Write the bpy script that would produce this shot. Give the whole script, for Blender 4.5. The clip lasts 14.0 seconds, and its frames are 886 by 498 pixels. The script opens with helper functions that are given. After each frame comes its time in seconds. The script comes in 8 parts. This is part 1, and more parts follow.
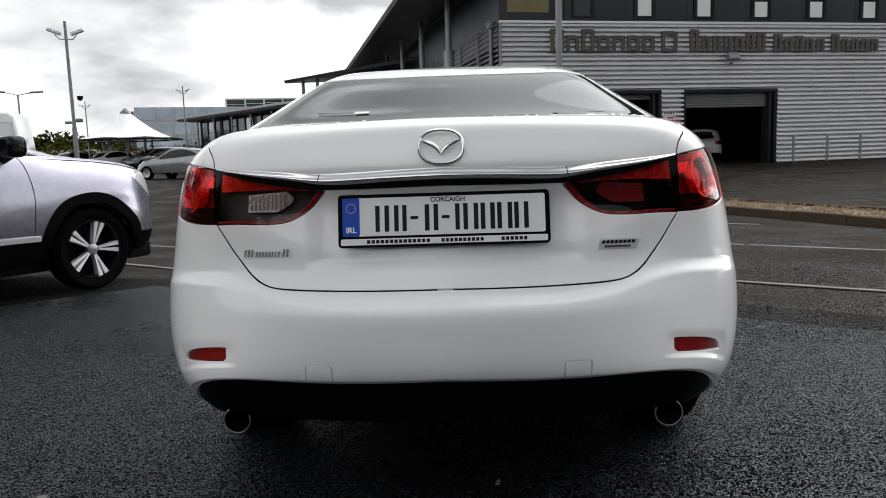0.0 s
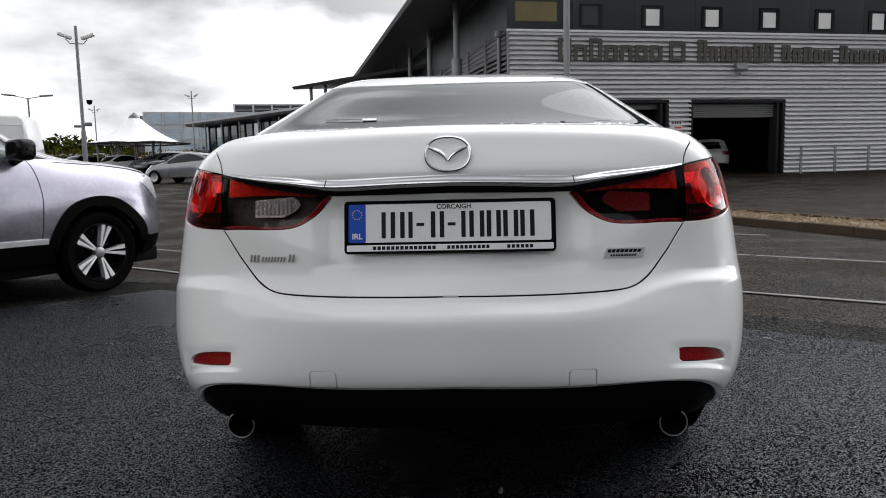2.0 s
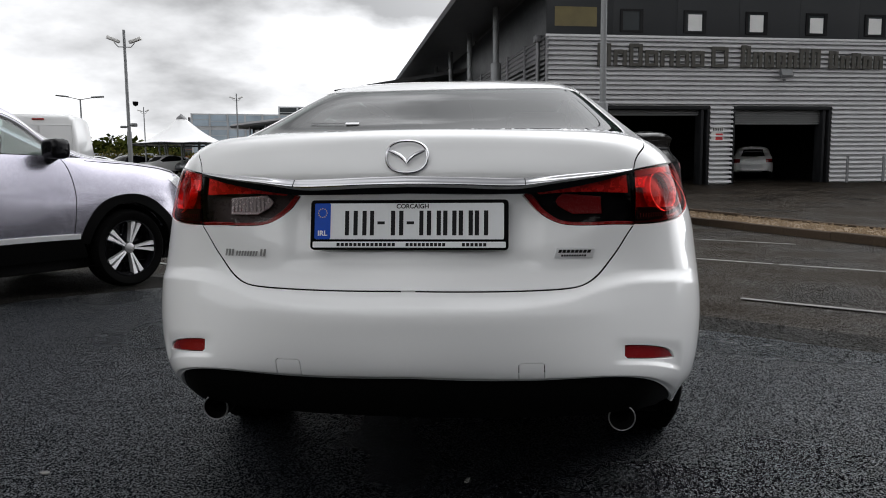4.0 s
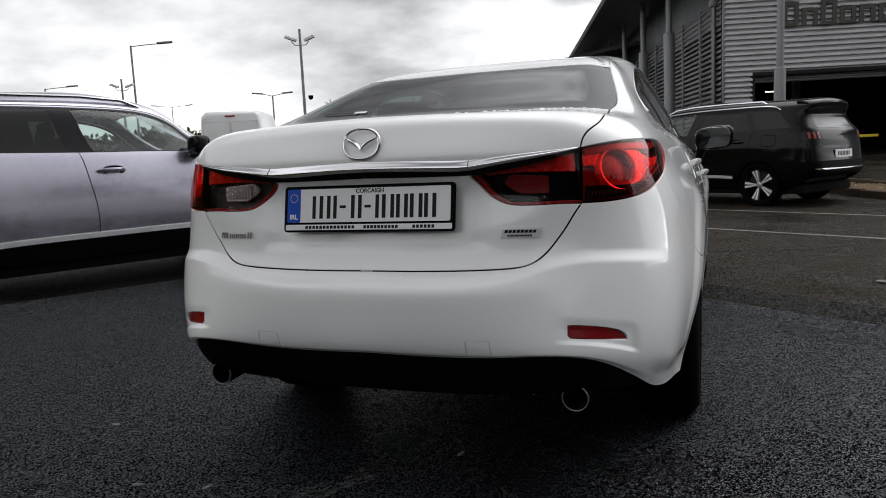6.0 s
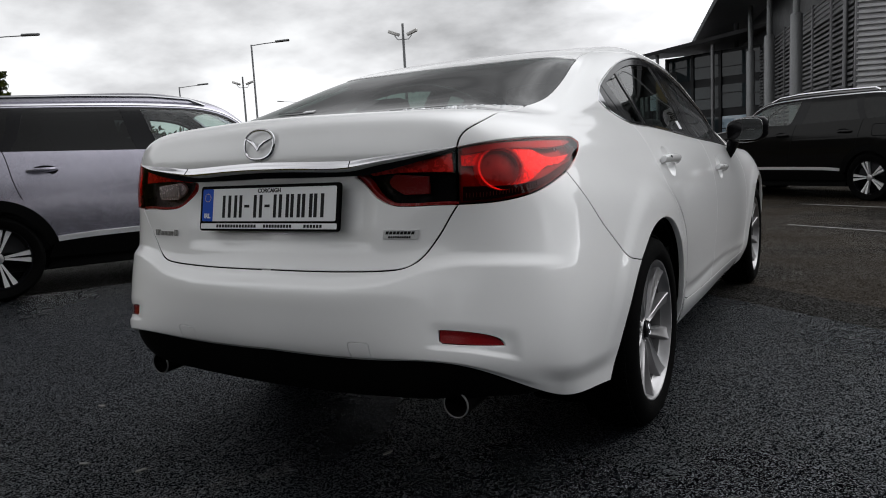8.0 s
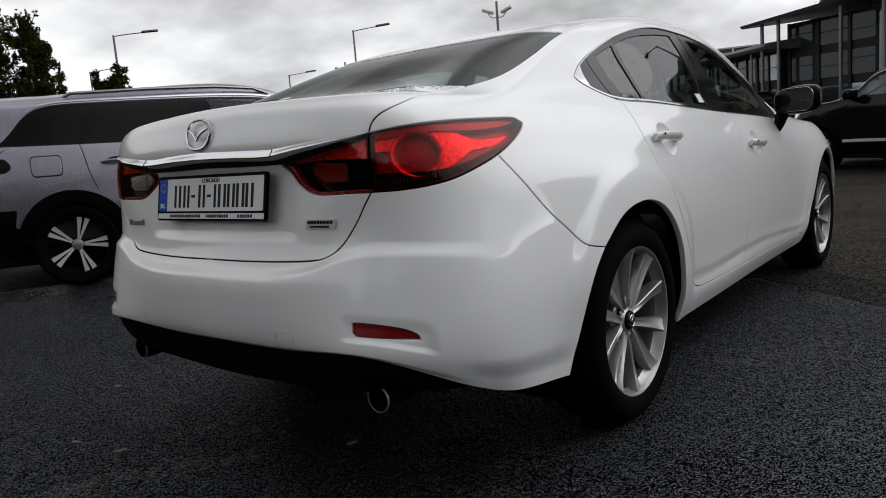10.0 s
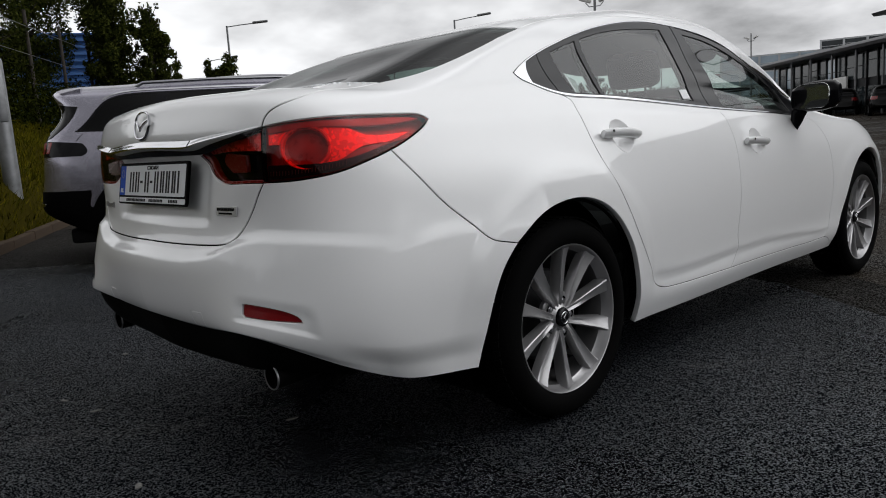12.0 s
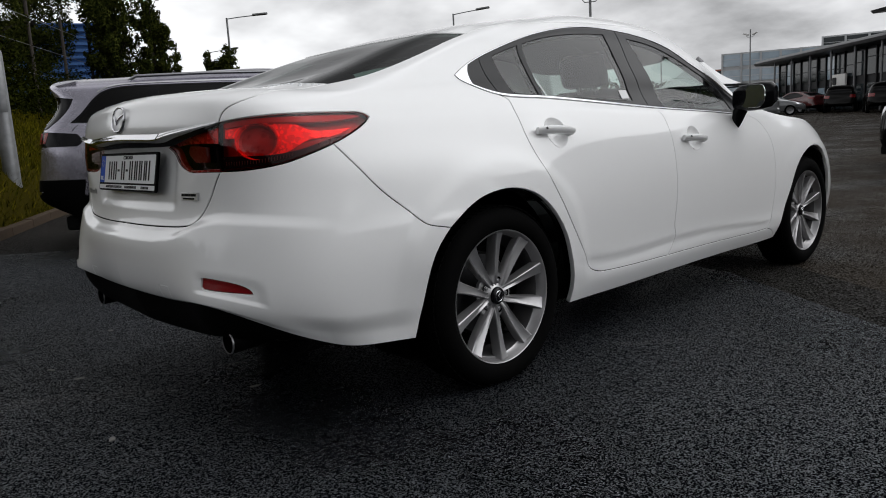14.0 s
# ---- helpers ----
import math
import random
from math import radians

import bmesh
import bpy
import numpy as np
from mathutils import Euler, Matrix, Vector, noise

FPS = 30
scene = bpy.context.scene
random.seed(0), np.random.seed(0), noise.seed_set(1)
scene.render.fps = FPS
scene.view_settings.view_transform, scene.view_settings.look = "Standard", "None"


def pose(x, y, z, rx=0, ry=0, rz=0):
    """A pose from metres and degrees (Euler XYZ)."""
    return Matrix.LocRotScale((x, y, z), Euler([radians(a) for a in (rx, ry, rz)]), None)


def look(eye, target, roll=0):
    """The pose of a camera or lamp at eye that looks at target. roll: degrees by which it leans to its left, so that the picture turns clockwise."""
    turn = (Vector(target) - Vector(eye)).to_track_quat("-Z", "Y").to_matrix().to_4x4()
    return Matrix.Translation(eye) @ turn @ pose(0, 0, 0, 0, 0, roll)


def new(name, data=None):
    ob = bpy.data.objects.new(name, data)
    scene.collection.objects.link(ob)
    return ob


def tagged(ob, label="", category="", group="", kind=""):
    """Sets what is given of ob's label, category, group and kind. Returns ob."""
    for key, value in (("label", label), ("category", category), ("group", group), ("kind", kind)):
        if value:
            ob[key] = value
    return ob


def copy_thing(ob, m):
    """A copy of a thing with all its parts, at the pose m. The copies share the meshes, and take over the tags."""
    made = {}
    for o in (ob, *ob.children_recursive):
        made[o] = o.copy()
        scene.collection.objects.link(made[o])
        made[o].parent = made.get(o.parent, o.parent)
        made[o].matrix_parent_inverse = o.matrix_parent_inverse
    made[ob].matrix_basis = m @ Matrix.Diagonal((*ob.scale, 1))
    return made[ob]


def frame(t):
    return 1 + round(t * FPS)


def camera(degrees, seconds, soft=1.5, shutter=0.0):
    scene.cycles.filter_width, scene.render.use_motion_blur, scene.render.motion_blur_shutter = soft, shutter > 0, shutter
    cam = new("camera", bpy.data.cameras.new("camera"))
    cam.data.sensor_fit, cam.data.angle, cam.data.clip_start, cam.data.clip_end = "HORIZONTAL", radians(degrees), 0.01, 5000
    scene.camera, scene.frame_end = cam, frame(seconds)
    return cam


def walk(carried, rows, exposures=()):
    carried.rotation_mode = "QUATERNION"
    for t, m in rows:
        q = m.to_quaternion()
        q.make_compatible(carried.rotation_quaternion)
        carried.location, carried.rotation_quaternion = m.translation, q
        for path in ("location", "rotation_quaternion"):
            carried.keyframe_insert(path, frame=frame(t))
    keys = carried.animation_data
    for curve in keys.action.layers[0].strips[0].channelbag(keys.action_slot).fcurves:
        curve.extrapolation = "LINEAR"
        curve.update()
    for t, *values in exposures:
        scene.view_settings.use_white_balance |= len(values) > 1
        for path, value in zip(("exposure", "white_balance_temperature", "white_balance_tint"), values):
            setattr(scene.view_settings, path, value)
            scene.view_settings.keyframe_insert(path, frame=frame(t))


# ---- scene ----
cam = camera(62.5, 14.0, soft=1.0)
PATH = [
    (0, (0.074, -1.882, 1.03), (-0.009, 0.1, 0.781), -1.9),
    (0.5, (0.075, -1.882, 1.031), (-0.016, 0.1, 0.779), -1.1),
    (1, (0.076, -1.879, 1.031), (-0.021, 0.103, 0.786), -1.6),
    (1.5, (0.076, -1.881, 1.031), (-0.025, 0.103, 0.794), -1.3),
    (2, (0.074, -1.884, 1.03), (-0.024, 0.1, 0.801), -1.3),
    (4.5, (0.452, -1.987, 1.018), (0.172, -0.018, 0.808), -0.8),
    (5, (0.652, -1.979, 1.014), (0.221, -0.037, 0.809), -2.2),
    (5.5, (0.85, -1.93, 1.032), (0.226, -0.046, 0.781), -2.2),
    (6, (0.931, -1.916, 1.014), (0.239, -0.057, 0.76), -2.7),
    (6.5, (1.041, -1.816, 1.004), (0.291, 0.019, 0.745), -2.3),
    (7, (1.157, -1.723, 1.013), (0.381, 0.102, 0.751), -2.6),
    (7.5, (1.333, -1.669, 1.004), (0.459, 0.111, 0.745), -2.6),
    (8, (1.504, -1.623, 1.006), (0.515, 0.095, 0.745), -3.1),
    (8.2, (1.554, -1.59, 1.02), (0.524, 0.102, 0.743), -3.6),
    (10.3, (1.961, -1.232, 0.98), (0.688, 0.282, 0.688), -4.9),
    (10.5, (2.033, -1.202, 0.978), (0.736, 0.292, 0.686), -5.1),
    (11, (2.183, -1.128, 0.978), (0.831, 0.315, 0.683), -4.7),
    (11.5, (2.271, -1.026, 0.949), (0.862, 0.363, 0.654), -4.5),
    (12, (2.339, -0.947, 0.96), (0.887, 0.395, 0.659), -3.7),
    (12.5, (2.464, -0.926, 0.96), (0.976, 0.375, 0.654), -4.1),
    (13, (2.565, -0.95, 0.957), (1.059, 0.329, 0.644), -4.2),
    (13.5, (2.641, -0.971, 0.96), (1.181, 0.358, 0.637), -3.8),
    (14, (2.678, -0.987, 0.957), (1.225, 0.349, 0.638), -3.2),
]
walk(cam, [(t, look(eye, target, roll)) for t, eye, target, roll in PATH],
     ((0, .17), (2.2, .16), (4.5, .00), (8, -.36), (10.3, -.53), (14, -.47)))

# ---- sky and sun: bright broken overcast ----
SUN_ELEVATION, SUN_ROTATION = 38, 46
world = bpy.data.worlds.new("overcast_sky")
scene.world = world
world.use_nodes = True
wn, wl = world.node_tree.nodes, world.node_tree.links
wn.clear()
sky = wn.new("ShaderNodeTexSky")
sky.sky_type, sky.sun_disc, sky.sun_elevation, sky.sun_rotation = "NISHITA", False, radians(SUN_ELEVATION), radians(SUN_ROTATION)
sky_part = wn.new("ShaderNodeBackground")
sky_part.inputs["Strength"].default_value = 0.12
# cloud layer: noise on a flat ceiling over the place
toward = wn.new("ShaderNodeTexCoord")
split = wn.new("ShaderNodeSeparateXYZ")
wl.new(toward.outputs["Generated"], split.inputs["Vector"])
height = wn.new("ShaderNodeMath")
height.operation, height.inputs[1].default_value = "MAXIMUM", .0
wl.new(split.outputs["Z"], height.inputs[0])
raised = wn.new("ShaderNodeMath")
raised.operation, raised.inputs[1].default_value = "ADD", .30
wl.new(height.outputs[0], raised.inputs[0])
plane = wn.new("ShaderNodeCombineXYZ")
for axis in ("X", "Y"):
    over = wn.new("ShaderNodeMath")
    over.operation = "DIVIDE"
    wl.new(split.outputs[axis], over.inputs[0]), wl.new(raised.outputs[0], over.inputs[1])
    wl.new(over.outputs[0], plane.inputs[axis])
clouds = wn.new("ShaderNodeTexNoise")
clouds.inputs["Scale"].default_value, clouds.inputs["Detail"].default_value, clouds.inputs["Roughness"].default_value = 1.05, 8, .52
wl.new(plane.outputs[0], clouds.inputs["Vector"])
tone = wn.new("ShaderNodeValToRGB")
tone.color_ramp.elements[0].position, tone.color_ramp.elements[0].color = .36, (1.55, 1.57, 1.60, 1)
tone.color_ramp.elements[1].position, tone.color_ramp.elements[1].color = .63, (.30, .305, .315, 1)
mid_tone = tone.color_ramp.elements.new(.475)
mid_tone.color = (.95, .96, .985, 1)
# the cover thins evenly towards one side of the sky
lean = wn.new("ShaderNodeVectorMath")
lean.operation, lean.inputs[1].default_value = "DOT_PRODUCT", (-.185, -.105, 0)
wl.new(toward.outputs["Generated"], lean.inputs[0])
thinned = wn.new("ShaderNodeMath")
thinned.operation = "SUBTRACT"
wl.new(clouds.outputs["Fac"], thinned.inputs[0]), wl.new(lean.outputs["Value"], thinned.inputs[1])
# and towards the horizon
low_cover, open_cover = wn.new("ShaderNodeMapRange"), wn.new("ShaderNodeMath")
low_cover.inputs["From Min"].default_value, low_cover.inputs["From Max"].default_value = .02, .22
low_cover.inputs["To Min"].default_value, low_cover.inputs["To Max"].default_value = .19, -.085
open_cover.operation = "SUBTRACT"
wl.new(split.outputs["Z"], low_cover.inputs["Value"])
wl.new(thinned.outputs[0], open_cover.inputs[0]), wl.new(low_cover.outputs["Result"], open_cover.inputs[1])
wl.new(open_cover.outputs[0], tone.inputs["Fac"])
cloud_part = wn.new("ShaderNodeBackground")
# the clouds glow evenly round the hidden sun
toward_sun = wn.new("ShaderNodeVectorMath")
toward_sun.operation = "DOT_PRODUCT"
toward_sun.inputs[1].default_value = (math.cos(radians(SUN_ELEVATION)) * math.sin(radians(SUN_ROTATION)), math.cos(radians(SUN_ELEVATION)) * math.cos(radians(SUN_ROTATION)), math.sin(radians(SUN_ELEVATION)))
wl.new(toward.outputs["Generated"], toward_sun.inputs[0])
near_sun, falloff, glow = (wn.new("ShaderNodeMath") for _ in range(3))
near_sun.operation, near_sun.inputs[1].default_value = "MAXIMUM", 0
falloff.operation, falloff.inputs[1].default_value = "POWER", 4
glow.operation, glow.inputs[1].default_value, glow.inputs[2].default_value = "MULTIPLY_ADD", 8.6, .92
wl.new(toward_sun.outputs["Value"], near_sun.inputs[0]), wl.new(near_sun.outputs[0], falloff.inputs[0]), wl.new(falloff.outputs[0], glow.inputs[0])
wl.new(glow.outputs[0], cloud_part.inputs["Strength"])
wl.new(tone.outputs["Color"], cloud_part.inputs["Color"])
cover = wn.new("ShaderNodeValToRGB")
cover.color_ramp.elements[0].position, cover.color_ramp.elements[0].color = .22, (.35, .35, .35, 1)
cover.color_ramp.elements[1].position, cover.color_ramp.elements[1].color = .34, (1, 1, 1, 1)
wl.new(clouds.outputs["Fac"], cover.inputs["Fac"])
layers = wn.new("ShaderNodeMixShader")
wl.new(cover.outputs["Color"], layers.inputs["Fac"])
wl.new(sky.outputs["Color"], sky_part.inputs["Color"])
wl.new(sky_part.outputs[0], layers.inputs[1]), wl.new(cloud_part.outputs[0], layers.inputs[2])
world_out = wn.new("ShaderNodeOutputWorld")
wl.new(layers.outputs[0], world_out.inputs["Surface"])
sun = new("sun", bpy.data.lights.new("sun", "SUN"))
sun.data.energy, sun.data.angle, sun.data.color = .55, radians(64), (1, .985, .965)
sun.matrix_world = pose(0, 0, 30, 90 - SUN_ELEVATION, 0, 180 - SUN_ROTATION)
# ---- the saloon's skin: a loft through stations round the car, bottom edge to roof line ----
def spline_slopes(knots):
    """The matrix that turns values at the knots into the slopes of their natural cubic curve."""
    k = np.asarray(knots, float)
    n, h = len(k), np.diff(k)
    left, right = np.zeros((n, n)), np.zeros((n, n))
    left[0, :2], right[0, :2] = (2, 1), (-3 / h[0], 3 / h[0])
    left[-1, -2:], right[-1, -2:] = (1, 2), (-3 / h[-1], 3 / h[-1])
    for i in range(1, n - 1):
        left[i, i - 1:i + 2] = 1 / h[i - 1], 2 * (1 / h[i - 1] + 1 / h[i]), 1 / h[i]
        right[i, i - 1:i + 2] = -3 / h[i - 1] ** 2, 3 / h[i - 1] ** 2 - 3 / h[i] ** 2, 3 / h[i] ** 2
    return np.linalg.solve(left, right)


def hermite(knots, at):
    """Interval and the four weights (value, slope, value, slope) at the parameters."""
    k = np.asarray(knots, float)
    at = np.clip(np.asarray(at, float).ravel(), k[0], k[-1])
    i = np.clip(np.searchsorted(k, at, side="right") - 1, 0, len(k) - 2)
    h = k[i + 1] - k[i]
    s = (at - k[i]) / h
    return i, (2 * s**3 - 3 * s**2 + 1, h * (s**3 - 2 * s**2 + s), 3 * s**2 - 2 * s**3, h * (s**3 - s**2))


def flat_station(x, pairs):
    return [(x * k, y, z) for k, y, z in pairs]


def upright_station(y, pairs, top):
    return [(x, y, z) for x, z in pairs] + top


REAR_MID = flat_station(0, [(1, -.075, .450), (1, -.095, .485), (1, -.105, .570), (1, -.100, .635), (1, -.078, .685), (1, -.040, .760),
                            (1, -.012, .860), (1, -.015, .935), (1, -.040, .985), (1, -.022, 1.060), (1, -.008, 1.092), (1, .018, 1.108),
                            (1, .15, 1.118), (1, .42, 1.140), (1, .80, 1.262), (1, 1.22, 1.374), (1, 1.60, 1.420), (1, 2.05, 1.452)])
REAR_LAMP = flat_station(.40, [(1, -.060, .451), (1, -.074, .483), (1, -.077, .570), (1, -.067, .638), (1, -.048, .688), (1, -.018, .762),
                               (1, .003, .860), (1, .005, .935), (1, -.012, .985), (.975, .005, 1.055), (.962, .020, 1.085), (.95, .045, 1.100),
                               (.925, .17, 1.115), (.90, .42, 1.138), (.80, .81, 1.260), (.70, 1.22, 1.371), (.475, 1.60, 1.418), (0, 2.06, 1.452)])
REAR_SPLIT = flat_station(.62, [(1.036, -.044, .453), (1.042, -.046, .484), (1.030, -.032, .570), (1.022, -.016, .645), (1.016, .000, .700), (1.016, .012, .770),
                                (1.016, .025, .860), (1.016, .035, .935), (1.008, .045, .985), (.992, .055, 1.040), (.968, .070, 1.070), (.952, .10, 1.088),
                                (.927, .22, 1.105), (.895, .43, 1.135), (.806, .82, 1.255), (.71, 1.22, 1.363), (.484, 1.60, 1.415), (0, 2.07, 1.453)])
REAR_CORNER = [(.757, .20, .328), (.784, .165, .400), (.796, .135, .530), (.793, .135, .630), (.787, .142, .700), (.779, .153, .770),
               (.770, .17, .860), (.760, .185, .930), (.750, .20, .980), (.735, .215, 1.020), (.720, .23, 1.045), (.705, .26, 1.065),
               (.680, .36, 1.090), (.650, .54, 1.130), (.585, .88, 1.236), (.500, 1.24, 1.350), (.345, 1.60, 1.418), (0, 2.08, 1.454)]
LAMP_TIP = [(.818, .42, .270), (.835, .40, .360), (.860, .40, .520), (.862, .40, .620), (.858, .41, .690), (.850, .415, .770),
            (.835, .42, .860), (.810, .43, .930), (.790, .44, .980), (.770, .45, 1.015), (.755, .46, 1.040), (.740, .48, 1.060),
            (.715, .55, 1.095), (.675, .70, 1.150), (.610, .97, 1.245), (.535, 1.29, 1.345), (.385, 1.65, 1.424), (0, 2.10, 1.456)]
REAR_AXLE = upright_station(.95, [(.855, .240), (.875, .330), (.905, .480), (.912, .580), (.908, .660), (.895, .740),
                                  (.868, .840), (.835, .920), (.805, .980), (.780, 1.020)],
                            [(.760, .97, 1.050), (.740, .98, 1.075), (.710, 1.01, 1.120), (.670, 1.08, 1.180), (.620, 1.20, 1.260), (.552, 1.42, 1.347), (.410, 1.74, 1.432), (0, 2.13, 1.459)])
REAR_DOOR = upright_station(1.5, [(.835, .212), (.865, .285), (.875, .380), (.885, .500), (.892, .600), (.890, .700),
                                  (.878, .800), (.855, .900), (.825, .970), (.795, 1.015)],
                            [(.770, 1.50, 1.045), (.755, 1.50, 1.070), (.725, 1.505, 1.130), (.695, 1.52, 1.190), (.650, 1.55, 1.270), (.585, 1.66, 1.360), (.448, 1.90, 1.446), (0, 2.17, 1.464)])
B_POST = upright_station(2.15, [(.835, .212), (.868, .285), (.872, .380), (.880, .480), (.888, .580), (.890, .680),
                                (.882, .780), (.862, .870), (.835, .940), (.810, .985), (.790, 1.010), (.770, 1.040), (.740, 1.110), (.700, 1.190), (.650, 1.280), (.585, 1.374)],
                         [(.452, 2.17, 1.452), (0, 2.21, 1.466)])
FRONT_DOOR = upright_station(2.9, [(.835, .212), (.868, .285), (.872, .380), (.880, .470), (.887, .560), (.888, .660),
                                   (.880, .760), (.860, .850), (.835, .915), (.812, .955), (.790, .980), (.770, 1.005)],
                             [(.730, 2.88, 1.080), (.680, 2.84, 1.170), (.630, 2.79, 1.260), (.566, 2.70, 1.347), (.436, 2.52, 1.436), (0, 2.25, 1.466)])
A_POST = upright_station(3.35, [(.835, .212), (.868, .285), (.874, .380), (.882, .470), (.888, .560), (.888, .650),
                                (.880, .740), (.862, .820), (.835, .880), (.810, .920), (.785, .945)],
                         [(.760, 3.34, .965), (.700, 3.26, 1.020), (.655, 3.12, 1.120), (.600, 2.97, 1.220), (.530, 2.80, 1.320), (.392, 2.58, 1.418), (0, 2.30, 1.464)])
FRONT_AXLE = upright_station(3.79, [(.840, .240), (.880, .340), (.905, .480), (.912, .570), (.910, .645), (.903, .725),
                                    (.886, .785), (.863, .842), (.832, .884), (.796, .905), (.760, .911)],
                             [(.720, 3.77, .920), (.650, 3.62, .962), (.600, 3.38, 1.040), (.530, 3.13, 1.160), (.460, 2.88, 1.295), (.335, 2.63, 1.400), (0, 2.35, 1.462)])
FRONT_WING = [(.779, 4.32, .220), (.814, 4.33, .320), (.828, 4.33, .450), (.827, 4.32, .530), (.820, 4.31, .596), (.806, 4.29, .662),
              (.783, 4.26, .724), (.758, 4.23, .772), (.725, 4.20, .812), (.688, 4.16, .836), (.650, 4.12, .853), (.610, 4.07, .868),
              (.530, 3.84, .922), (.480, 3.50, 1.030), (.430, 3.20, 1.150), (.370, 2.93, 1.285), (.260, 2.66, 1.394), (0, 2.38, 1.460)]
FRONT_NOSE = [(.550, 4.60, .200), (.580, 4.63, .300), (.600, 4.64, .420), (.600, 4.63, .500), (.590, 4.61, .560), (.570, 4.59, .610),
              (.550, 4.56, .660), (.530, 4.52, .700), (.500, 4.47, .735), (.470, 4.40, .765), (.450, 4.33, .790), (.420, 4.22, .820),
              (.360, 3.90, .900), (.320, 3.55, 1.020), (.290, 3.23, 1.145), (.250, 2.95, 1.280), (.180, 2.68, 1.392), (0, 2.40, 1.459)]
FRONT_MID = flat_station(0, [(1, 4.70, .200), (1, 4.73, .300), (1, 4.75, .420), (1, 4.745, .500), (1, 4.73, .560), (1, 4.71, .610),
                             (1, 4.68, .660), (1, 4.63, .700), (1, 4.57, .740), (1, 4.48, .775), (1, 4.40, .800), (1, 4.27, .830),
                             (1, 3.93, .910), (1, 3.58, 1.030), (1, 3.26, 1.150), (1, 2.97, 1.285), (1, 2.70, 1.394), (1, 2.42, 1.458)])
STATIONS = [REAR_MID, REAR_LAMP, REAR_SPLIT, REAR_CORNER, LAMP_TIP, REAR_AXLE, REAR_DOOR, B_POST, FRONT_DOOR, A_POST, FRONT_AXLE, FRONT_WING, FRONT_NOSE, FRONT_MID]
U_KNOTS = [0, .40, .63, .86, 1.15, 1.68, 2.23, 2.88, 3.63, 4.08, 4.52, 5.05, 5.45, 6.05]
V_KNOTS = [0, .06, .15, .225, .285, .365, .46, .53, .585, .655, .69, .72, .83, 1.02, 1.30, 1.60, 1.90, 2.30]
mirror_x = np.array((-1, 1, 1))
NET = np.array([[mirror_x * p for p in REAR_LAMP]] + STATIONS + [[mirror_x * p for p in FRONT_NOSE]], float)
NET[:, :, 2] *= 1.015
NET_U = [-.40] + U_KNOTS + [6.65]


SLOPE_V = spline_slopes(V_KNOTS)
SLOPE_U = np.einsum("ij,jkl->ikl", spline_slopes(NET_U), NET)


def smooth_step(a, b, x):
    s = np.clip((x - a) / (b - a), 0, 1)
    return s * s * (3 - 2 * s)


LEDGE_U = [0, .29, .42, .51, .60, .73, .91, 1.10, 1.32]
LEDGE_V = [.243, .240, .253, .286, .298, .289, .273, .255, .245]
LEDGE_FINE_U = np.linspace(0, 1.32, 133)
LEDGE_FINE_V = np.convolve(np.pad(np.interp(LEDGE_FINE_U, LEDGE_U, LEDGE_V), 5, "edge"), np.hanning(13)[1:-1] / np.hanning(13).sum(), "valid")
DOOR_CREASE_U, DOOR_CREASE_V = [2.1, 2.9, 4.1], [.178, .165, .125]


def relief(u, v):
    """How far pressed lines and hollows lie inside (-) the smooth skin."""
    over = v - np.interp(u, LEDGE_FINE_U, LEDGE_FINE_V)
    ledge = (-.019 * smooth_step(-.006, .034, over) * (1 - smooth_step(.05, .17 + .15 * smooth_step(.45, .72, u), over)) + .0035 * smooth_step(-.10, -.004, over) * (1 - smooth_step(-.008, .016, over))) * (1 - smooth_step(.52, 1.08, u))
    hollow = -.011 * smooth_step(.37, .31, u) * smooth_step(.340, .368, v) * (1 - smooth_step(.50, .535, v))
    tuck = -.010 * smooth_step(.0, -.040, v - np.interp(u, DOOR_CREASE_U, DOOR_CREASE_V)) * smooth_step(2.08, 2.3, u) * (1 - smooth_step(3.9, 4.15, u))
    flare = -.016 * smooth_step(.078, .030, v) * smooth_step(.78, .95, u) * (1 - smooth_step(1.22, 1.42, u))
    lip = -.010 * smooth_step(.026, .004, v) * (1 - smooth_step(.62, .90, u))
    scoop = -.007 * smooth_step(.52, .575, u) * (1 - smooth_step(.735, .78, u)) * smooth_step(.072, .088, v) * (1 - smooth_step(.112, .150, v))
    swell = .008 * smooth_step(.12, .0, np.abs(v - .42)) * smooth_step(1.3, 1.6, u) * (1 - smooth_step(1.85, 2.2, u))
    brow = sum(deep * smooth_step(.550, .485, np.hypot(u - cu, v - cv)) * smooth_step(.05, .16, v) for cu, cv, deep in ((1.735, -.045, .009), (4.52, -.025, .003)))
    return ledge + hollow + tuck + flare + lip + scoop + swell + brow


def skin(u, v):
    """Points of the saloon's skin (right half) at the arrays u, v."""
    i, w = hermite(NET_U, u)
    w = [a[:, None, None] for a in w]
    across = w[0] * NET[i] + w[1] * SLOPE_U[i] + w[2] * NET[i + 1] + w[3] * SLOPE_U[i + 1]
    slope = np.einsum("ij,njl->nil", SLOPE_V, across)
    i, w = hermite(V_KNOTS, v)
    n, w = np.arange(len(i)), [a[:, None] for a in w]
    p = w[0] * across[n, i] + w[1] * slope[n, i] + w[2] * across[n, i + 1] + w[3] * slope[n, i + 1]
    turn = smooth_step(.45, 1.1, np.asarray(u, float).ravel()) * np.pi / 2
    inward = relief(np.asarray(u, float).ravel(), np.asarray(v, float).ravel())[:, None]
    return p + inward * np.stack((np.sin(turn), -np.cos(turn), 0 * turn), axis=1)


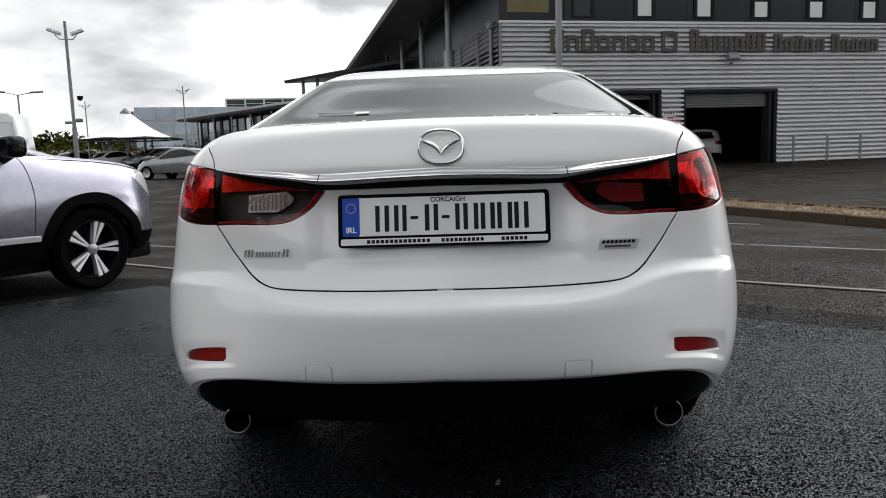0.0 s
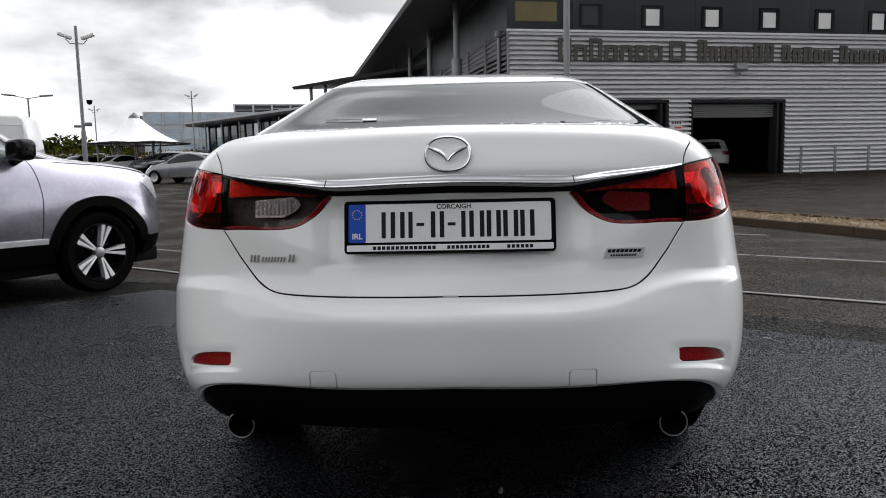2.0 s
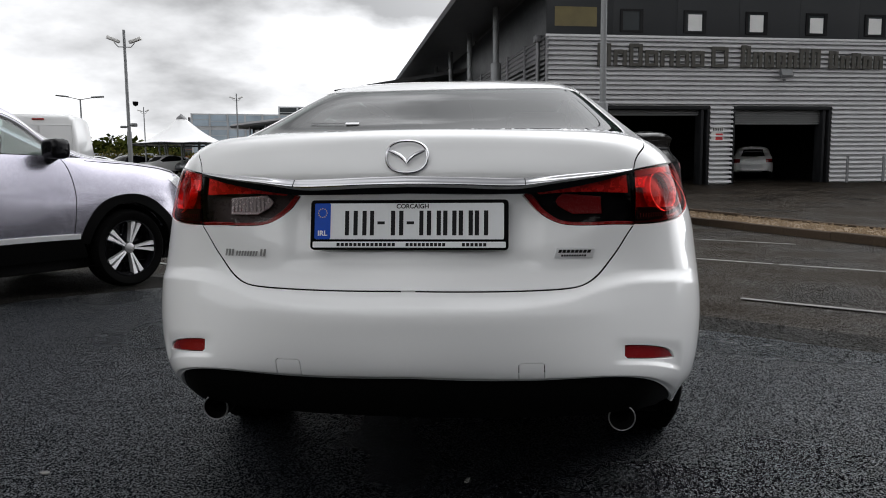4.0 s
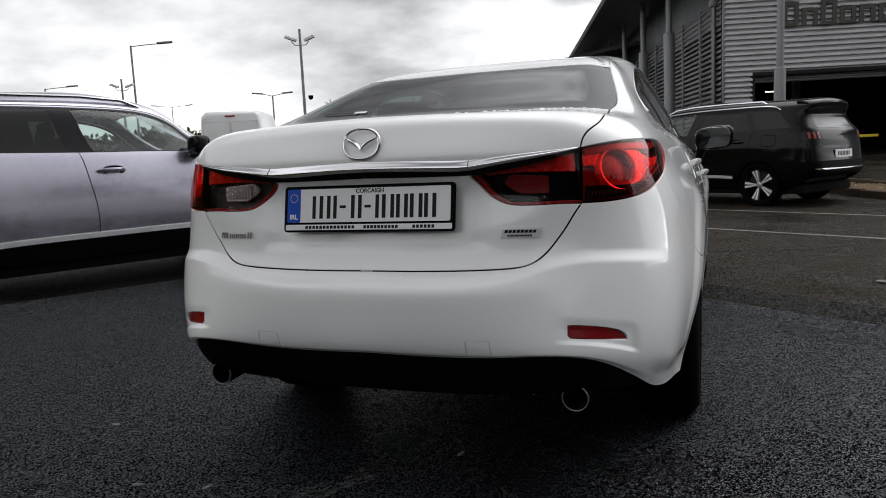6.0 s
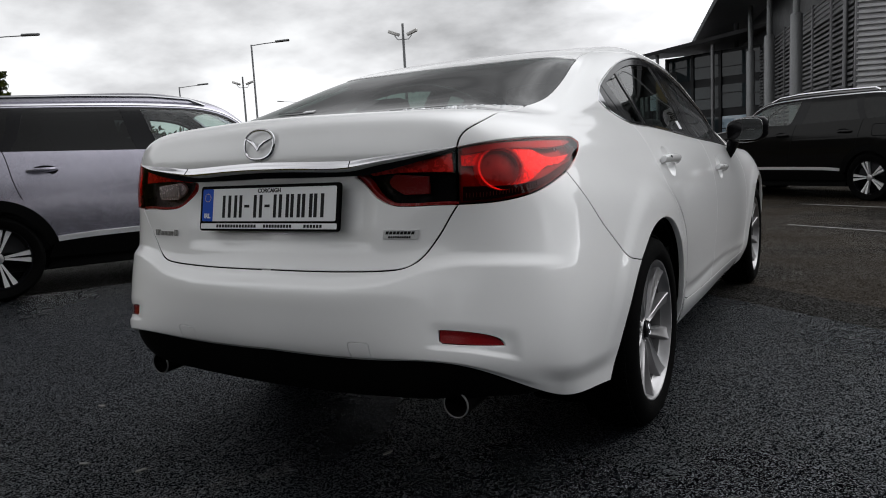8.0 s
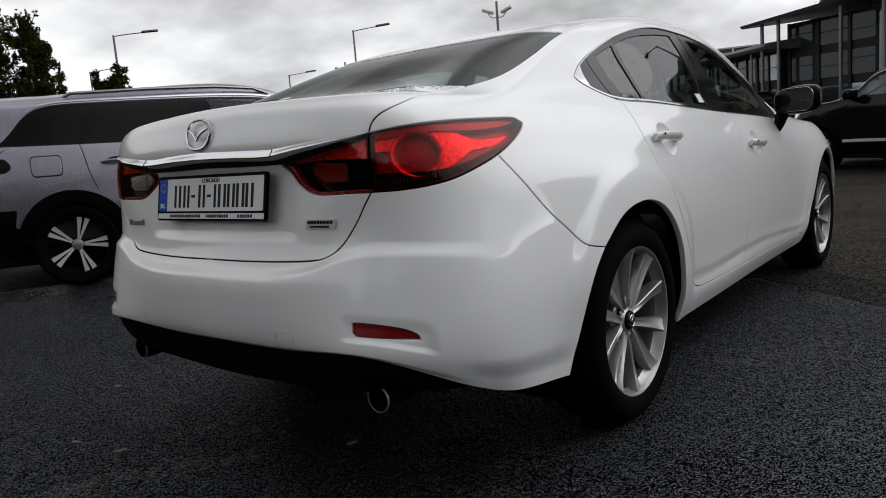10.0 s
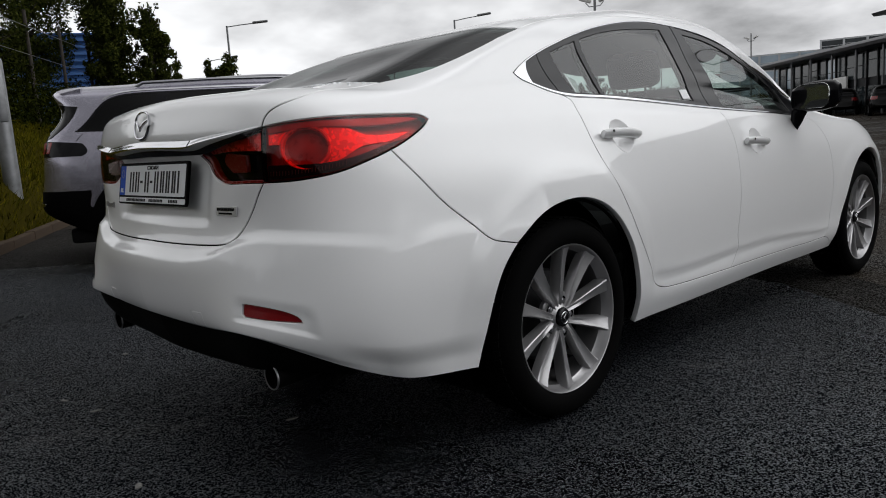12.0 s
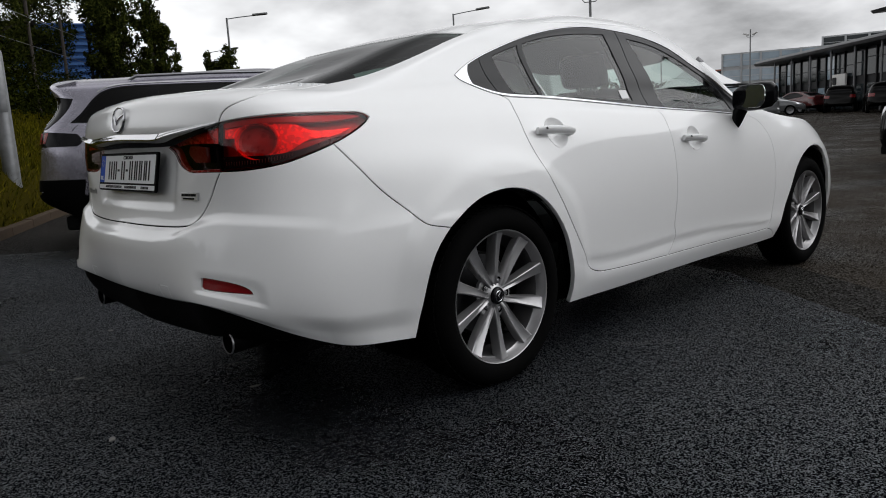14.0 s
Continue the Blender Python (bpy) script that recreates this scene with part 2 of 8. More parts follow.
def skin_normal(u, v, e=2e-3):
    u, v = np.asarray(u, float).ravel(), np.asarray(v, float).ravel()
    a = skin(np.clip(u + e, -.1, 6.15), v) - skin(np.clip(u - e, -.1, 6.15), v)
    b = skin(u, np.clip(v + e, 0, 2.29)) - skin(u, np.clip(v - e, 0, 2.29))
    n = np.cross(a, b)
    return n / np.maximum(np.linalg.norm(n, axis=1), 1e-12)[:, None]

# ---- materials ----
def material(name, base, rough=.5, metal=0.0, coat=0.0, vary=.12, grain=60.0, stain=1.5, bump=0.0, bump_scale=200.0, rough_vary=.08, spec=.5, coat_rough=.03):
    """A surface with colour and roughness uneven at two scales and a fine relief."""
    m = bpy.data.materials.new(name)
    m.use_nodes = True
    n, l = m.node_tree.nodes, m.node_tree.links
    b = n["Principled BSDF"]
    where = n.new("ShaderNodeTexCoord")
    fine, broad = n.new("ShaderNodeTexNoise"), n.new("ShaderNodeTexNoise")
    fine.inputs["Scale"].default_value, fine.inputs["Detail"].default_value = grain, 4
    broad.inputs["Scale"].default_value, broad.inputs["Detail"].default_value = stain, 5
    mix = n.new("ShaderNodeMath")
    mix.operation = "ADD"
    l.new(where.outputs["Object"], fine.inputs["Vector"]), l.new(where.outputs["Object"], broad.inputs["Vector"])
    l.new(fine.outputs["Fac"], mix.inputs[0]), l.new(broad.outputs["Fac"], mix.inputs[1])
    tone = n.new("ShaderNodeMapRange")
    tone.inputs["From Min"].default_value, tone.inputs["From Max"].default_value = .6, 1.4
    tone.inputs["To Min"].default_value, tone.inputs["To Max"].default_value = 1 - vary, 1 + vary
    l.new(mix.outputs[0], tone.inputs["Value"])
    colour = n.new("ShaderNodeMix")
    colour.data_type, colour.blend_type = "RGBA", "MULTIPLY"
    colour.inputs[0].default_value = 1
    colour.inputs[6].default_value = (*base, 1)
    l.new(tone.outputs["Result"], colour.inputs[7])
    l.new(colour.outputs[2], b.inputs["Base Color"])
    dull = n.new("ShaderNodeMapRange")
    dull.inputs["From Min"].default_value, dull.inputs["From Max"].default_value = .6, 1.4
    dull.inputs["To Min"].default_value, dull.inputs["To Max"].default_value = max(rough - rough_vary, .01), min(rough + rough_vary, 1)
    l.new(mix.outputs[0], dull.inputs["Value"]), l.new(dull.outputs["Result"], b.inputs["Roughness"])
    b.inputs["Metallic"].default_value, b.inputs["Coat Weight"].default_value, b.inputs["Coat Roughness"].default_value = metal, coat, coat_rough
    b.inputs["Specular IOR Level"].default_value = spec
    if bump:
        relief_noise, lift = n.new("ShaderNodeTexNoise"), n.new("ShaderNodeBump")
        relief_noise.inputs["Scale"].default_value, relief_noise.inputs["Detail"].default_value = bump_scale, 3
        lift.inputs["Strength"].default_value, lift.inputs["Distance"].default_value = bump, .004
        l.new(where.outputs["Object"], relief_noise.inputs["Vector"])
        l.new(relief_noise.outputs["Fac"], lift.inputs["Height"]), l.new(lift.outputs["Normal"], b.inputs["Normal"])
    return m


def pane_material(name, tint, rough=.01, gloss=1.0, ior=1.5):
    """Thin glass: tinted straight through, mirror-like by angle."""
    m = bpy.data.materials.new(name)
    m.use_nodes = True
    n, l = m.node_tree.nodes, m.node_tree.links
    n.clear()
    out, mix, through_it, shine, angle = (n.new("ShaderNode" + k) for k in ("OutputMaterial", "MixShader", "BsdfTransparent", "BsdfGlossy", "LayerWeight"))
    through_it.inputs["Color"].default_value = (*tint, 1)
    shine.inputs["Roughness"].default_value, shine.inputs["Color"].default_value = rough, (gloss, gloss, gloss, 1)
    angle.inputs["Blend"].default_value = .5
    straight = ((ior - 1) / (ior + 1)) ** 2
    rise, share = n.new("ShaderNodeMath"), n.new("ShaderNodeMath")
    rise.operation, rise.inputs[1].default_value = "POWER", 5
    share.operation, share.inputs[1].default_value, share.inputs[2].default_value = "MULTIPLY_ADD", 1 - straight, straight
    l.new(angle.outputs["Facing"], rise.inputs[0]), l.new(rise.outputs[0], share.inputs[0])
    l.new(share.outputs[0], mix.inputs["Fac"])
    l.new(through_it.outputs[0], mix.inputs[1]), l.new(shine.outputs[0], mix.inputs[2]), l.new(mix.outputs[0], out.inputs["Surface"])
    return m


PAINT_WHITE = material("white_car_paint", (.83, .83, .83), .32, coat=1.0, coat_rough=.015, spec=.2, vary=.02, grain=900, stain=2, rough_vary=.04)
PAINT_SILVER = material("silver_car_paint", (.41, .395, .465), .26, metal=.8, coat=1.0, vary=.05, grain=1500, stain=2)
PAINT_BLACK = material("black_car_paint", (.005, .0047, .0045), .10, coat=.0, spec=.16, vary=.1, grain=900, stain=2)
PAINT_VAN = material("white_van_paint", (.72, .72, .72), .35, coat=.6, vary=.03, grain=300, stain=1)
CHROME = material("polished_chrome", (.62, .62, .64), .06, metal=1, vary=.02, rough_vary=.03)
ALLOY = material("cast_alloy", (.40, .395, .40), .34, metal=.75, vary=.05, grain=60, stain=8, rough_vary=.04)
# darker alloy with the shade inside the wheel put into its colour
SHADED_ALLOY = material("shaded_cast_alloy", (.15, .148, .15), .42, metal=.7, vary=.1, grain=60, stain=8)
BRIGHT_ALLOY = material("machined_bright_alloy", (.86, .86, .87), .38, metal=.6, vary=.05, grain=60, stain=8)
MIRROR = material("silvered_mirror", (.74, .75, .76), .03, metal=1, vary=.01, rough_vary=.01)
STEEL = material("dull_steel", (.30, .30, .31), .38, metal=.9, vary=.2, grain=80, stain=10)
GLOSS_BLACK = material("gloss_black_plastic", (.005, .005, .006), .12, vary=.1, rough_vary=.04, spec=.18)
BLACK_PLASTIC = material("textured_black_plastic", (.0025, .0025, .0025), .6, vary=.2, grain=300, bump=.1, bump_scale=900, spec=.035)
DARK_STEEL = material("dark_grey_steel", (.05, .05, .052), .45, metal=.8, vary=.3, grain=60)
RUBBER = material("tyre_rubber", (.0030, .0030, .0030), .8, vary=.25, grain=120, stain=12, bump=.15, bump_scale=300, spec=.025)
# flat black that also stands in for shade in gaps and hollows
SHADOW_CLOTH = material("shade_black", (.004, .004, .004), .9, vary=.2, spec=.1)
SEAT_CLOTH = material("dark_seat_cloth", (.018, .018, .020), .85, vary=.2, grain=400, bump=.2, bump_scale=700)
HEADLINING = material("grey_headlining", (.30, .30, .30), .9, vary=.05, grain=300)
WINDOW_GLASS = pane_material("car_window_glass", (.60, .68, .65), gloss=.85, ior=1.65)
DARK_GLASS = pane_material("privacy_glass", (.024, .027, .028), gloss=.6, ior=1.48)
REAR_GLASS = pane_material("tinted_rear_glass", (.16, .23, .205), gloss=.64, ior=1.55)
LENS_CLEAR = pane_material("smoked_lamp_lens", (.72, .66, .66), gloss=.45)
LENS_RED = pane_material("red_lamp_lens", (1.0, .30, .27), gloss=.7)
RED_BRIGHT = material("bright_red_reflector", (1.0, .022, .014), .28, metal=.45, vary=.15, grain=30, stain=60, coat=.6)
RED_MID = material("red_lamp_ring", (.78, .014, .010), .28, metal=.3, vary=.2, grain=30, stain=60, coat=.6)
RED_DEEP = material("deep_red_lamp_insert", (.30, .006, .006), .25, vary=.2, coat=.6)
RED_DISC = material("red_lamp_disc", (.24, .005, .006), .3, vary=.25, grain=20, stain=40, coat=.5)
RED_DULL = material("dark_red_reflector", (.20, .004, .006), .25, vary=.15, grain=300, coat=.4)
LAMP_GREY = material("grey_lamp_housing", (.075, .070, .070), .3, vary=.2, grain=120, stain=30)
SILVER_INSERT = material("lamp_reflector_silver", (.92, .92, .94), .25, metal=.6, vary=.15, grain=150)
WATER = material("standing_rain_drop", (.62, .64, .66), .04, coat=1.0, vary=.05, spec=.9)
PLATE_WHITE = material("number_plate_white", (.70, .71, .72), .38, vary=.03, grain=200)
PLATE_BLUE = material("number_plate_blue", (.006, .065, .42), .38, vary=.06, spec=.15)
PLATE_BLACK = material("printed_black", (.006, .006, .007), .5, vary=.1, spec=.15)
PLATE_YELLOW = material("printed_yellow", (.75, .55, .05), .45, vary=.05)

# ---- mesh tools ----
def finish(name, mesh, material_, parent=None, label=""):
    mesh.materials.append(material_)
    ob = new(name, mesh)
    ob.parent = parent
    if label:
        ob["label"] = label
    return ob


def part(name, bm, material_, parent=None, label="", smooth=40):
    """One mesh object from a bmesh; edges sharper than smooth degrees stay crisp."""
    mesh = bpy.data.meshes.new(name)
    bmesh.ops.recalc_face_normals(bm, faces=bm.faces)
    if smooth:
        for f in bm.faces:
            f.smooth = True
        for e in bm.edges:
            e.smooth = len(e.link_faces) != 2 or e.calc_face_angle(4) < radians(smooth)
    bm.to_mesh(mesh)
    bm.free()
    return finish(name, mesh, material_, parent, label)


def thing(name, m, label, category, group="", kind=""):
    ob = new(name)
    ob.empty_display_size = .2
    ob.matrix_world = m
    return tagged(ob, label, category, group, kind)


def box(bm, lo, hi, bevel=0.0, m=None, segments=2):
    made = bmesh.ops.create_cube(bm, size=1)["verts"]
    for v in made:
        v.co = Vector([(a + b) / 2 + (b - a) * c for a, b, c in zip(lo, hi, v.co)])
    if bevel:
        edges = {e for v in made for e in v.link_edges}
        made = [v for v in bmesh.ops.bevel(bm, geom=list(edges), offset=bevel, segments=segments, affect="EDGES", profile=.5)["verts"]]
    if m is not None:
        bmesh.ops.transform(bm, matrix=m, verts=list({v for v in made}))
    return bm


def lathe(bm, profile, m=None, segments=32, closed=False):
    """Turns (radius, height) pairs round the local z axis."""
    m = m or Matrix()
    rings = []
    for r, h in profile:
        if r < 1e-6:
            rings.append([bm.verts.new(m @ Vector((0, 0, h)))] * segments)
        else:
            rings.append([bm.verts.new(m @ Vector((r * math.cos(a), r * math.sin(a), h))) for a in (2 * math.pi * i / segments for i in range(segments))])
    pairs = list(zip(rings, rings[1:])) + ([(rings[-1], rings[0])] if closed else [])
    for low, high in pairs:
        for i in range(segments):
            j = (i + 1) % segments
            corners = []
            for v in (low[i], low[j], high[j], high[i]):
                if v not in corners:
                    corners.append(v)
            if len(corners) > 2:
                bm.faces.new(corners)
    return bm


def tube(bm, path, radius, segments=10, caps=True, squash=1.0):
    """A round bar along the points; radius may be one number or one for each point."""
    path = [Vector(p) for p in path]
    radii = radius if isinstance(radius, (list, tuple)) else [radius] * len(path)
    rings, side = [], None
    for i, p in enumerate(path):
        d = (path[min(i + 1, len(path) - 1)] - path[max(i - 1, 0)]).normalized()
        if side is None:
            side = d.orthogonal().normalized()
        side = (side - d * side.dot(d)).normalized()
        up = d.cross(side)
        rings.append([bm.verts.new(p + radii[i] * (math.cos(a) * side + squash * math.sin(a) * up)) for a in (2 * math.pi * k / segments for k in range(segments))])
    for low, high in zip(rings, rings[1:]):
        for k in range(segments):
            bm.faces.new((low[k], low[(k + 1) % segments], high[(k + 1) % segments], high[k]))
    if caps:
        bm.faces.new(rings[0][::-1]), bm.faces.new(rings[-1])
    return bm


def prism(bm, outline, depth, m=None, bevel=0.0):
    """A flat plate of that outline (x, y), standing depth high in z."""
    m = m or Matrix()
    low = [bm.verts.new(m @ Vector((x, y, 0))) for x, y in outline]
    inset = []
    if bevel:
        c = Vector((sum(p[0] for p in outline) / len(outline), sum(p[1] for p in outline) / len(outline)))
        for x, y in outline:
            d = (c - Vector((x, y)))
            inset.append(Vector((x, y)) + d.normalized() * bevel)
        mid = [bm.verts.new(m @ Vector((x, y, depth - bevel))) for x, y in outline]
        top = [bm.verts.new(m @ Vector((p.x, p.y, depth))) for p in inset]
        rings = [low, mid, top]
    else:
        top = [bm.verts.new(m @ Vector((x, y, depth))) for x, y in outline]
        rings = [low, top]
    for a, b in zip(rings, rings[1:]):
        for i in range(len(a)):
            j = (i + 1) % len(a)
            bm.faces.new((a[i], a[j], b[j], b[i]))
    bm.faces.new(low[::-1]), bm.faces.new(rings[-1])
    return bm


def curve_through(points, step=.012):
    """Points close together on a smooth curve through the given ones."""
    p = np.asarray(points, float)
    if len(p) < 3:
        n = max(2, int(np.linalg.norm(p[-1] - p[0]) / step) + 1)
        return p[0] + (p[-1] - p[0]) * np.linspace(0, 1, n)[:, None]
    along = np.concatenate(([0], np.cumsum(np.linalg.norm(np.diff(p, axis=0), axis=1) ** .5)))
    slope = spline_slopes(along) @ p
    i, w = hermite(along, np.linspace(0, along[-1], max(4, int(np.linalg.norm(np.diff(p, axis=0), axis=1).sum() / step))))
    return w[0][:, None] * p[i] + w[1][:, None] * slope[i] + w[2][:, None] * p[i + 1] + w[3][:, None] * slope[i + 1]


def chain(*curves):
    """One closed outline from curves laid end to end."""
    out = []
    for c in curves:
        for q in c:
            if not out or np.hypot(*(np.asarray(q) - out[-1])) > 2e-3:
                out.append(np.asarray(q, float))
    if np.hypot(*(out[0] - out[-1])) < 2e-3:
        out.pop()
    return np.array(out)


def inside(points, outline):
    """Which of the points lie within the closed outline."""
    x, y = points[:, 0, None], points[:, 1, None]
    a, b = outline, np.roll(outline, -1, axis=0)
    crosses = ((a[:, 1] > y) != (b[:, 1] > y)) & (x < (b[:, 0] - a[:, 0]) * (y - a[:, 1]) / (b[:, 1] - a[:, 1] + 1e-15) + a[:, 0])
    return crosses.sum(axis=1) % 2 == 1


def patch(surface, normal_of, outline, holes=(), step=.03, gap=.0019, depth=.020, lift=0.0, rim=True, joined_edge=None):
    """A pressed panel: the part of a surface within an outline in its parameters, with rounded, turned-in edges.
    Gives points, faces and normals. joined_edge(u, v): edges that get no turned-in rim."""
    from mathutils.geometry import delaunay_2d_cdt
    loops = [np.asarray(outline)] + [np.asarray(h) for h in holes]
    every = np.concatenate(loops)
    lo, hi = loops[0].min(axis=0), loops[0].max(axis=0)
    grid = np.stack(np.meshgrid(np.arange(lo[0], hi[0] + step, step), np.arange(lo[1], hi[1] + step, step * .8), indexing="ij"), axis=-1).reshape(-1, 2)
    keep = inside(grid, loops[0])
    for h in loops[1:]:
        keep &= ~inside(grid, h)
    grid = grid[keep]
    if len(grid):
        near = np.concatenate([np.sqrt(((g[:, None] - every[None]) ** 2).sum(-1)).min(axis=1) for g in np.array_split(grid, max(1, len(grid) // 800))])
        grid = grid[near > max(step * .45, gap + .0065)]
    edges, base = [], 0
    for loop in loops:
        edges += [(base + i, base + (i + 1) % len(loop)) for i in range(len(loop))]
        base += len(loop)
    flat = np.concatenate([every, grid]) if len(grid) else every
    points, _, faces, *_ = delaunay_2d_cdt([Vector(p) for p in flat], edges, [], 0, 1e-6)
    uv = np.array([p[:] for p in points])
    tri = np.array([f[:3] for f in faces if len(f) == 3])
    mid = uv[tri].mean(axis=1)
    keep = inside(mid, loops[0])
    for h in loops[1:]:
        keep &= ~inside(mid, h)
    tri = tri[keep]
    a, b, c = uv[tri[:, 0]], uv[tri[:, 1]], uv[tri[:, 2]]
    area = (b[:, 0] - a[:, 0]) * (c[:, 1] - a[:, 1]) - (b[:, 1] - a[:, 1]) * (c[:, 0] - a[:, 0])
    tri[area < 0] = tri[area < 0][:, ::-1]
    tri = tri[np.abs(area) > 1e-10]
    used, tri = np.unique(tri, return_inverse=True)
    tri, uv = tri.reshape(-1, 3), uv[used]
    n = normal_of(uv[:, 0], uv[:, 1])
    p = surface(uv[:, 0], uv[:, 1]) + lift * n
    faces = tri.tolist()
    if rim:
        count = {}
        for f in faces:
            for i, j in zip(f, f[1:] + f[:1]):
                count[(i, j)] = count.get((i, j), 0) + 1
        border = [(i, j) for i, j in count if (j, i) not in count]
        if joined_edge:
            border = [(i, j) for i, j in border if not (joined_edge(*uv[i]) and joined_edge(*uv[j]))]
        out = np.zeros_like(p)
        for i, j in border:
            o = np.cross(p[j] - p[i], n[i])
            out[i] += o
            out[j] += o
        touched = sorted({i for e in border for i in e})
        if touched:
            t = np.array(touched)
            out[t] -= n[t] * (out[t] * n[t]).sum(axis=1)[:, None]
            out[t] /= np.maximum(np.linalg.norm(out[t], axis=1), 1e-12)[:, None]
            edge = p[t].copy()
            p[t] = edge - out[t] * (gap + .0011)
            first, second = len(p), len(p) + len(t)
            at = {i: k for k, i in enumerate(touched)}
            soft = n[t] + out[t]
            p = np.concatenate([p, edge - out[t] * gap - n[t] * .0011, edge - out[t] * gap - n[t] * depth])
            n = np.concatenate([n, soft / np.linalg.norm(soft, axis=1)[:, None], out[t]])
            for i, j in border:
                a, b = at[i], at[j]
                faces.append([j, i, first + a, first + b])
                faces.append([first + b, first + a, second + a, second + b])
    return p, faces, n


def mirrored(shape):
    p, faces, n = shape
    return p * mirror_x, [f[::-1] for f in faces], n * mirror_x


def together(*shapes):
    points, faces, normals, base = [], [], [], 0
    for p, f, n in shapes:
        points.append(p), normals.append(n)
        faces += [[i + base for i in g] for g in f]
        base += len(p)
    return np.concatenate(points), faces, np.concatenate(normals)


def panel(name, shape, material_, parent=None, label=""):
    """One mesh object from points, faces and normals."""
    p, faces, n = shape
    mesh = bpy.data.meshes.new(name)
    mesh.from_pydata(p.tolist(), [], faces)
    mesh.polygons.foreach_set("use_smooth", [True] * len(mesh.polygons))
    mesh.normals_split_custom_set_from_vertices(n.tolist())
    mesh.update()
    return finish(name, mesh, material_, parent, label)


def bars(bm, x, y, count, width, height, gap, depth, m, lean=0.0):
    """A row of plain upright bars that stands for writing."""
    for i in range(count):
        a = x + i * (width + gap)
        prism(bm, [(a, y), (a + width, y), (a + width + lean, y + height), (a + lean, y + height)], depth, m)
    return bm


def lettering(name, text, size, m, material_, parent, label="", depth=.0006):
    """Readable words in the built-in font, centred at the pose m."""
    data = bpy.data.curves.new(name, "FONT")
    data.body, data.size, data.extrude, data.align_x, data.align_y, data.offset = text, size, depth, "CENTER", "CENTER", size * .022
    ob = new(name, data)
    mesh = bpy.data.meshes.new_from_object(ob.evaluated_get(bpy.context.evaluated_depsgraph_get()))
    bpy.data.objects.remove(ob)
    mesh.transform(m)
    return finish(name, mesh, material_, parent, label)

# ---- the white saloon ----
saloon = thing("saloon_car", Matrix(), "white four-door saloon with red rear lamps parked on dark asphalt", "car")


def middle(u, v):
    return u < 1e-4 or u > 6.0499 or v > 2.2999


def pressed(outline, holes=(), **options):
    return patch(skin, skin_normal, outline, holes, joined_edge=middle, **options)


def side_panels(name, shape, material_, label="", parent=saloon):
    return [panel(name, s, material_, parent, label) for s in (shape, mirrored(shape))]


# lines of the body, as distance round the car and height along its skin
LAMP_TOP = curve_through([(.608, .606), (.69, .625), (.79, .645), (.91, .659), (1.08, .661), (1.15, .652), (1.178, .627)])
LAMP_LOW = curve_through([(1.178, .627), (1.155, .590), (1.10, .556), (1.015, .524), (.925, .497), (.855, .478), (.778, .466), (.69, .460), (.606, .459)])
INNER_LOW = curve_through([(.606, .459), (.512, .460), (.437, .460), (.398, .467), (.363, .484), (.334, .506), (.311, .532)])
INNER_TOP = curve_through([(.311, .532), (.340, .541), (.44, .561), (.535, .583), (.608, .606)])
LAMP_SPLIT = curve_through([(.608, .606), (.605, .53), (.606, .459)])
LID_TOP = curve_through([(.608, .606), (.616, .633), (.633, .655), (.664, .676), (.722, .725), (.752, .86), (.768, .965)])
LID_LOW = curve_through([(.606, .459), (.584, .430), (.562, .395), (.540, .364), (.512, .328), (.490, .309), (.464, .296), (.429, .289), (.347, .287), (.20, .287), (0, .287)])
GLASS_BASE = curve_through([(0, .992), (.25, .992), (.46, .985), (.65, .968), (.768, .965)])
GLASS_EDGE = curve_through([(.768, .965), (.80, 1.005), (.845, 1.07), (.872, 1.15), (.900, 1.295), (.920, 1.42), (.965, 1.500)])
GLASS_TOP = curve_through([(.965, 1.500), (.90, 1.515), (.70, 1.482), (.42, 1.453), (0, 1.446)])
ROOF_EDGE = curve_through([(.965, 1.500), (1.02, 1.565), (1.15, 1.640), (1.5, 1.700), (2.23, 1.690), (2.88, 1.680), (3.63, 1.680), (4.12, 1.640)])
SCREEN_TOP = curve_through([(4.12, 1.640), (4.5, 1.625), (5.05, 1.62), (6.05, 1.62)])
SCREEN_SIDE = curve_through([(4.12, 1.640), (4.17, 1.45), (4.2, 1.2), (4.2, .95)])
SEAM = curve_through([(1.015, .524), (1.109, .438), (1.196, .350), (1.291, .282), (1.334, .256), (1.378, .247), (1.429, .241)])
ARCH_BACK = curve_through([(1.318, 0), (1.332, .03), (1.345, .09), (1.351, .138), (1.379, .188), (1.429, .241)])
ARCH_FRONT = curve_through([(1.429, .241), (1.53, .304), (1.617, .339), (1.706, .355), (1.796, .351), (1.887, .323), (1.986, .265), (2.056, .210), (2.104, .134), (2.129, .05), (2.135, 0)])
WHEEL_FRONT = curve_through([(4.13, 0), (4.15, .06), (4.17, .12), (4.211, .188), (4.294, .291), (4.414, .355), (4.545, .376), (4.66, .355), (4.76, .292), (4.83, .20), (4.865, .12), (4.885, .06), (4.90, 0)])
TOP_LINE = curve_through([(1.567, .916), (1.597, 1.010), (1.678, 1.147), (1.831, 1.322), (2.041, 1.488), (2.321, 1.593), (2.609, 1.625), (2.828, 1.600), (3.047, 1.557), (3.237, 1.476), (3.373, 1.357), (3.548, 1.130), (3.78, .955), (3.93, .825)])
BELT = curve_through([(1.567, .916), (1.600, .868), (1.702, .762), (1.835, .704), (2.042, .691), (2.362, .680), (2.860, .667), (3.264, .649), (3.683, .640), (3.776, .655)])
BELT_BACK = BELT[BELT[:, 0] <= 1.8351]
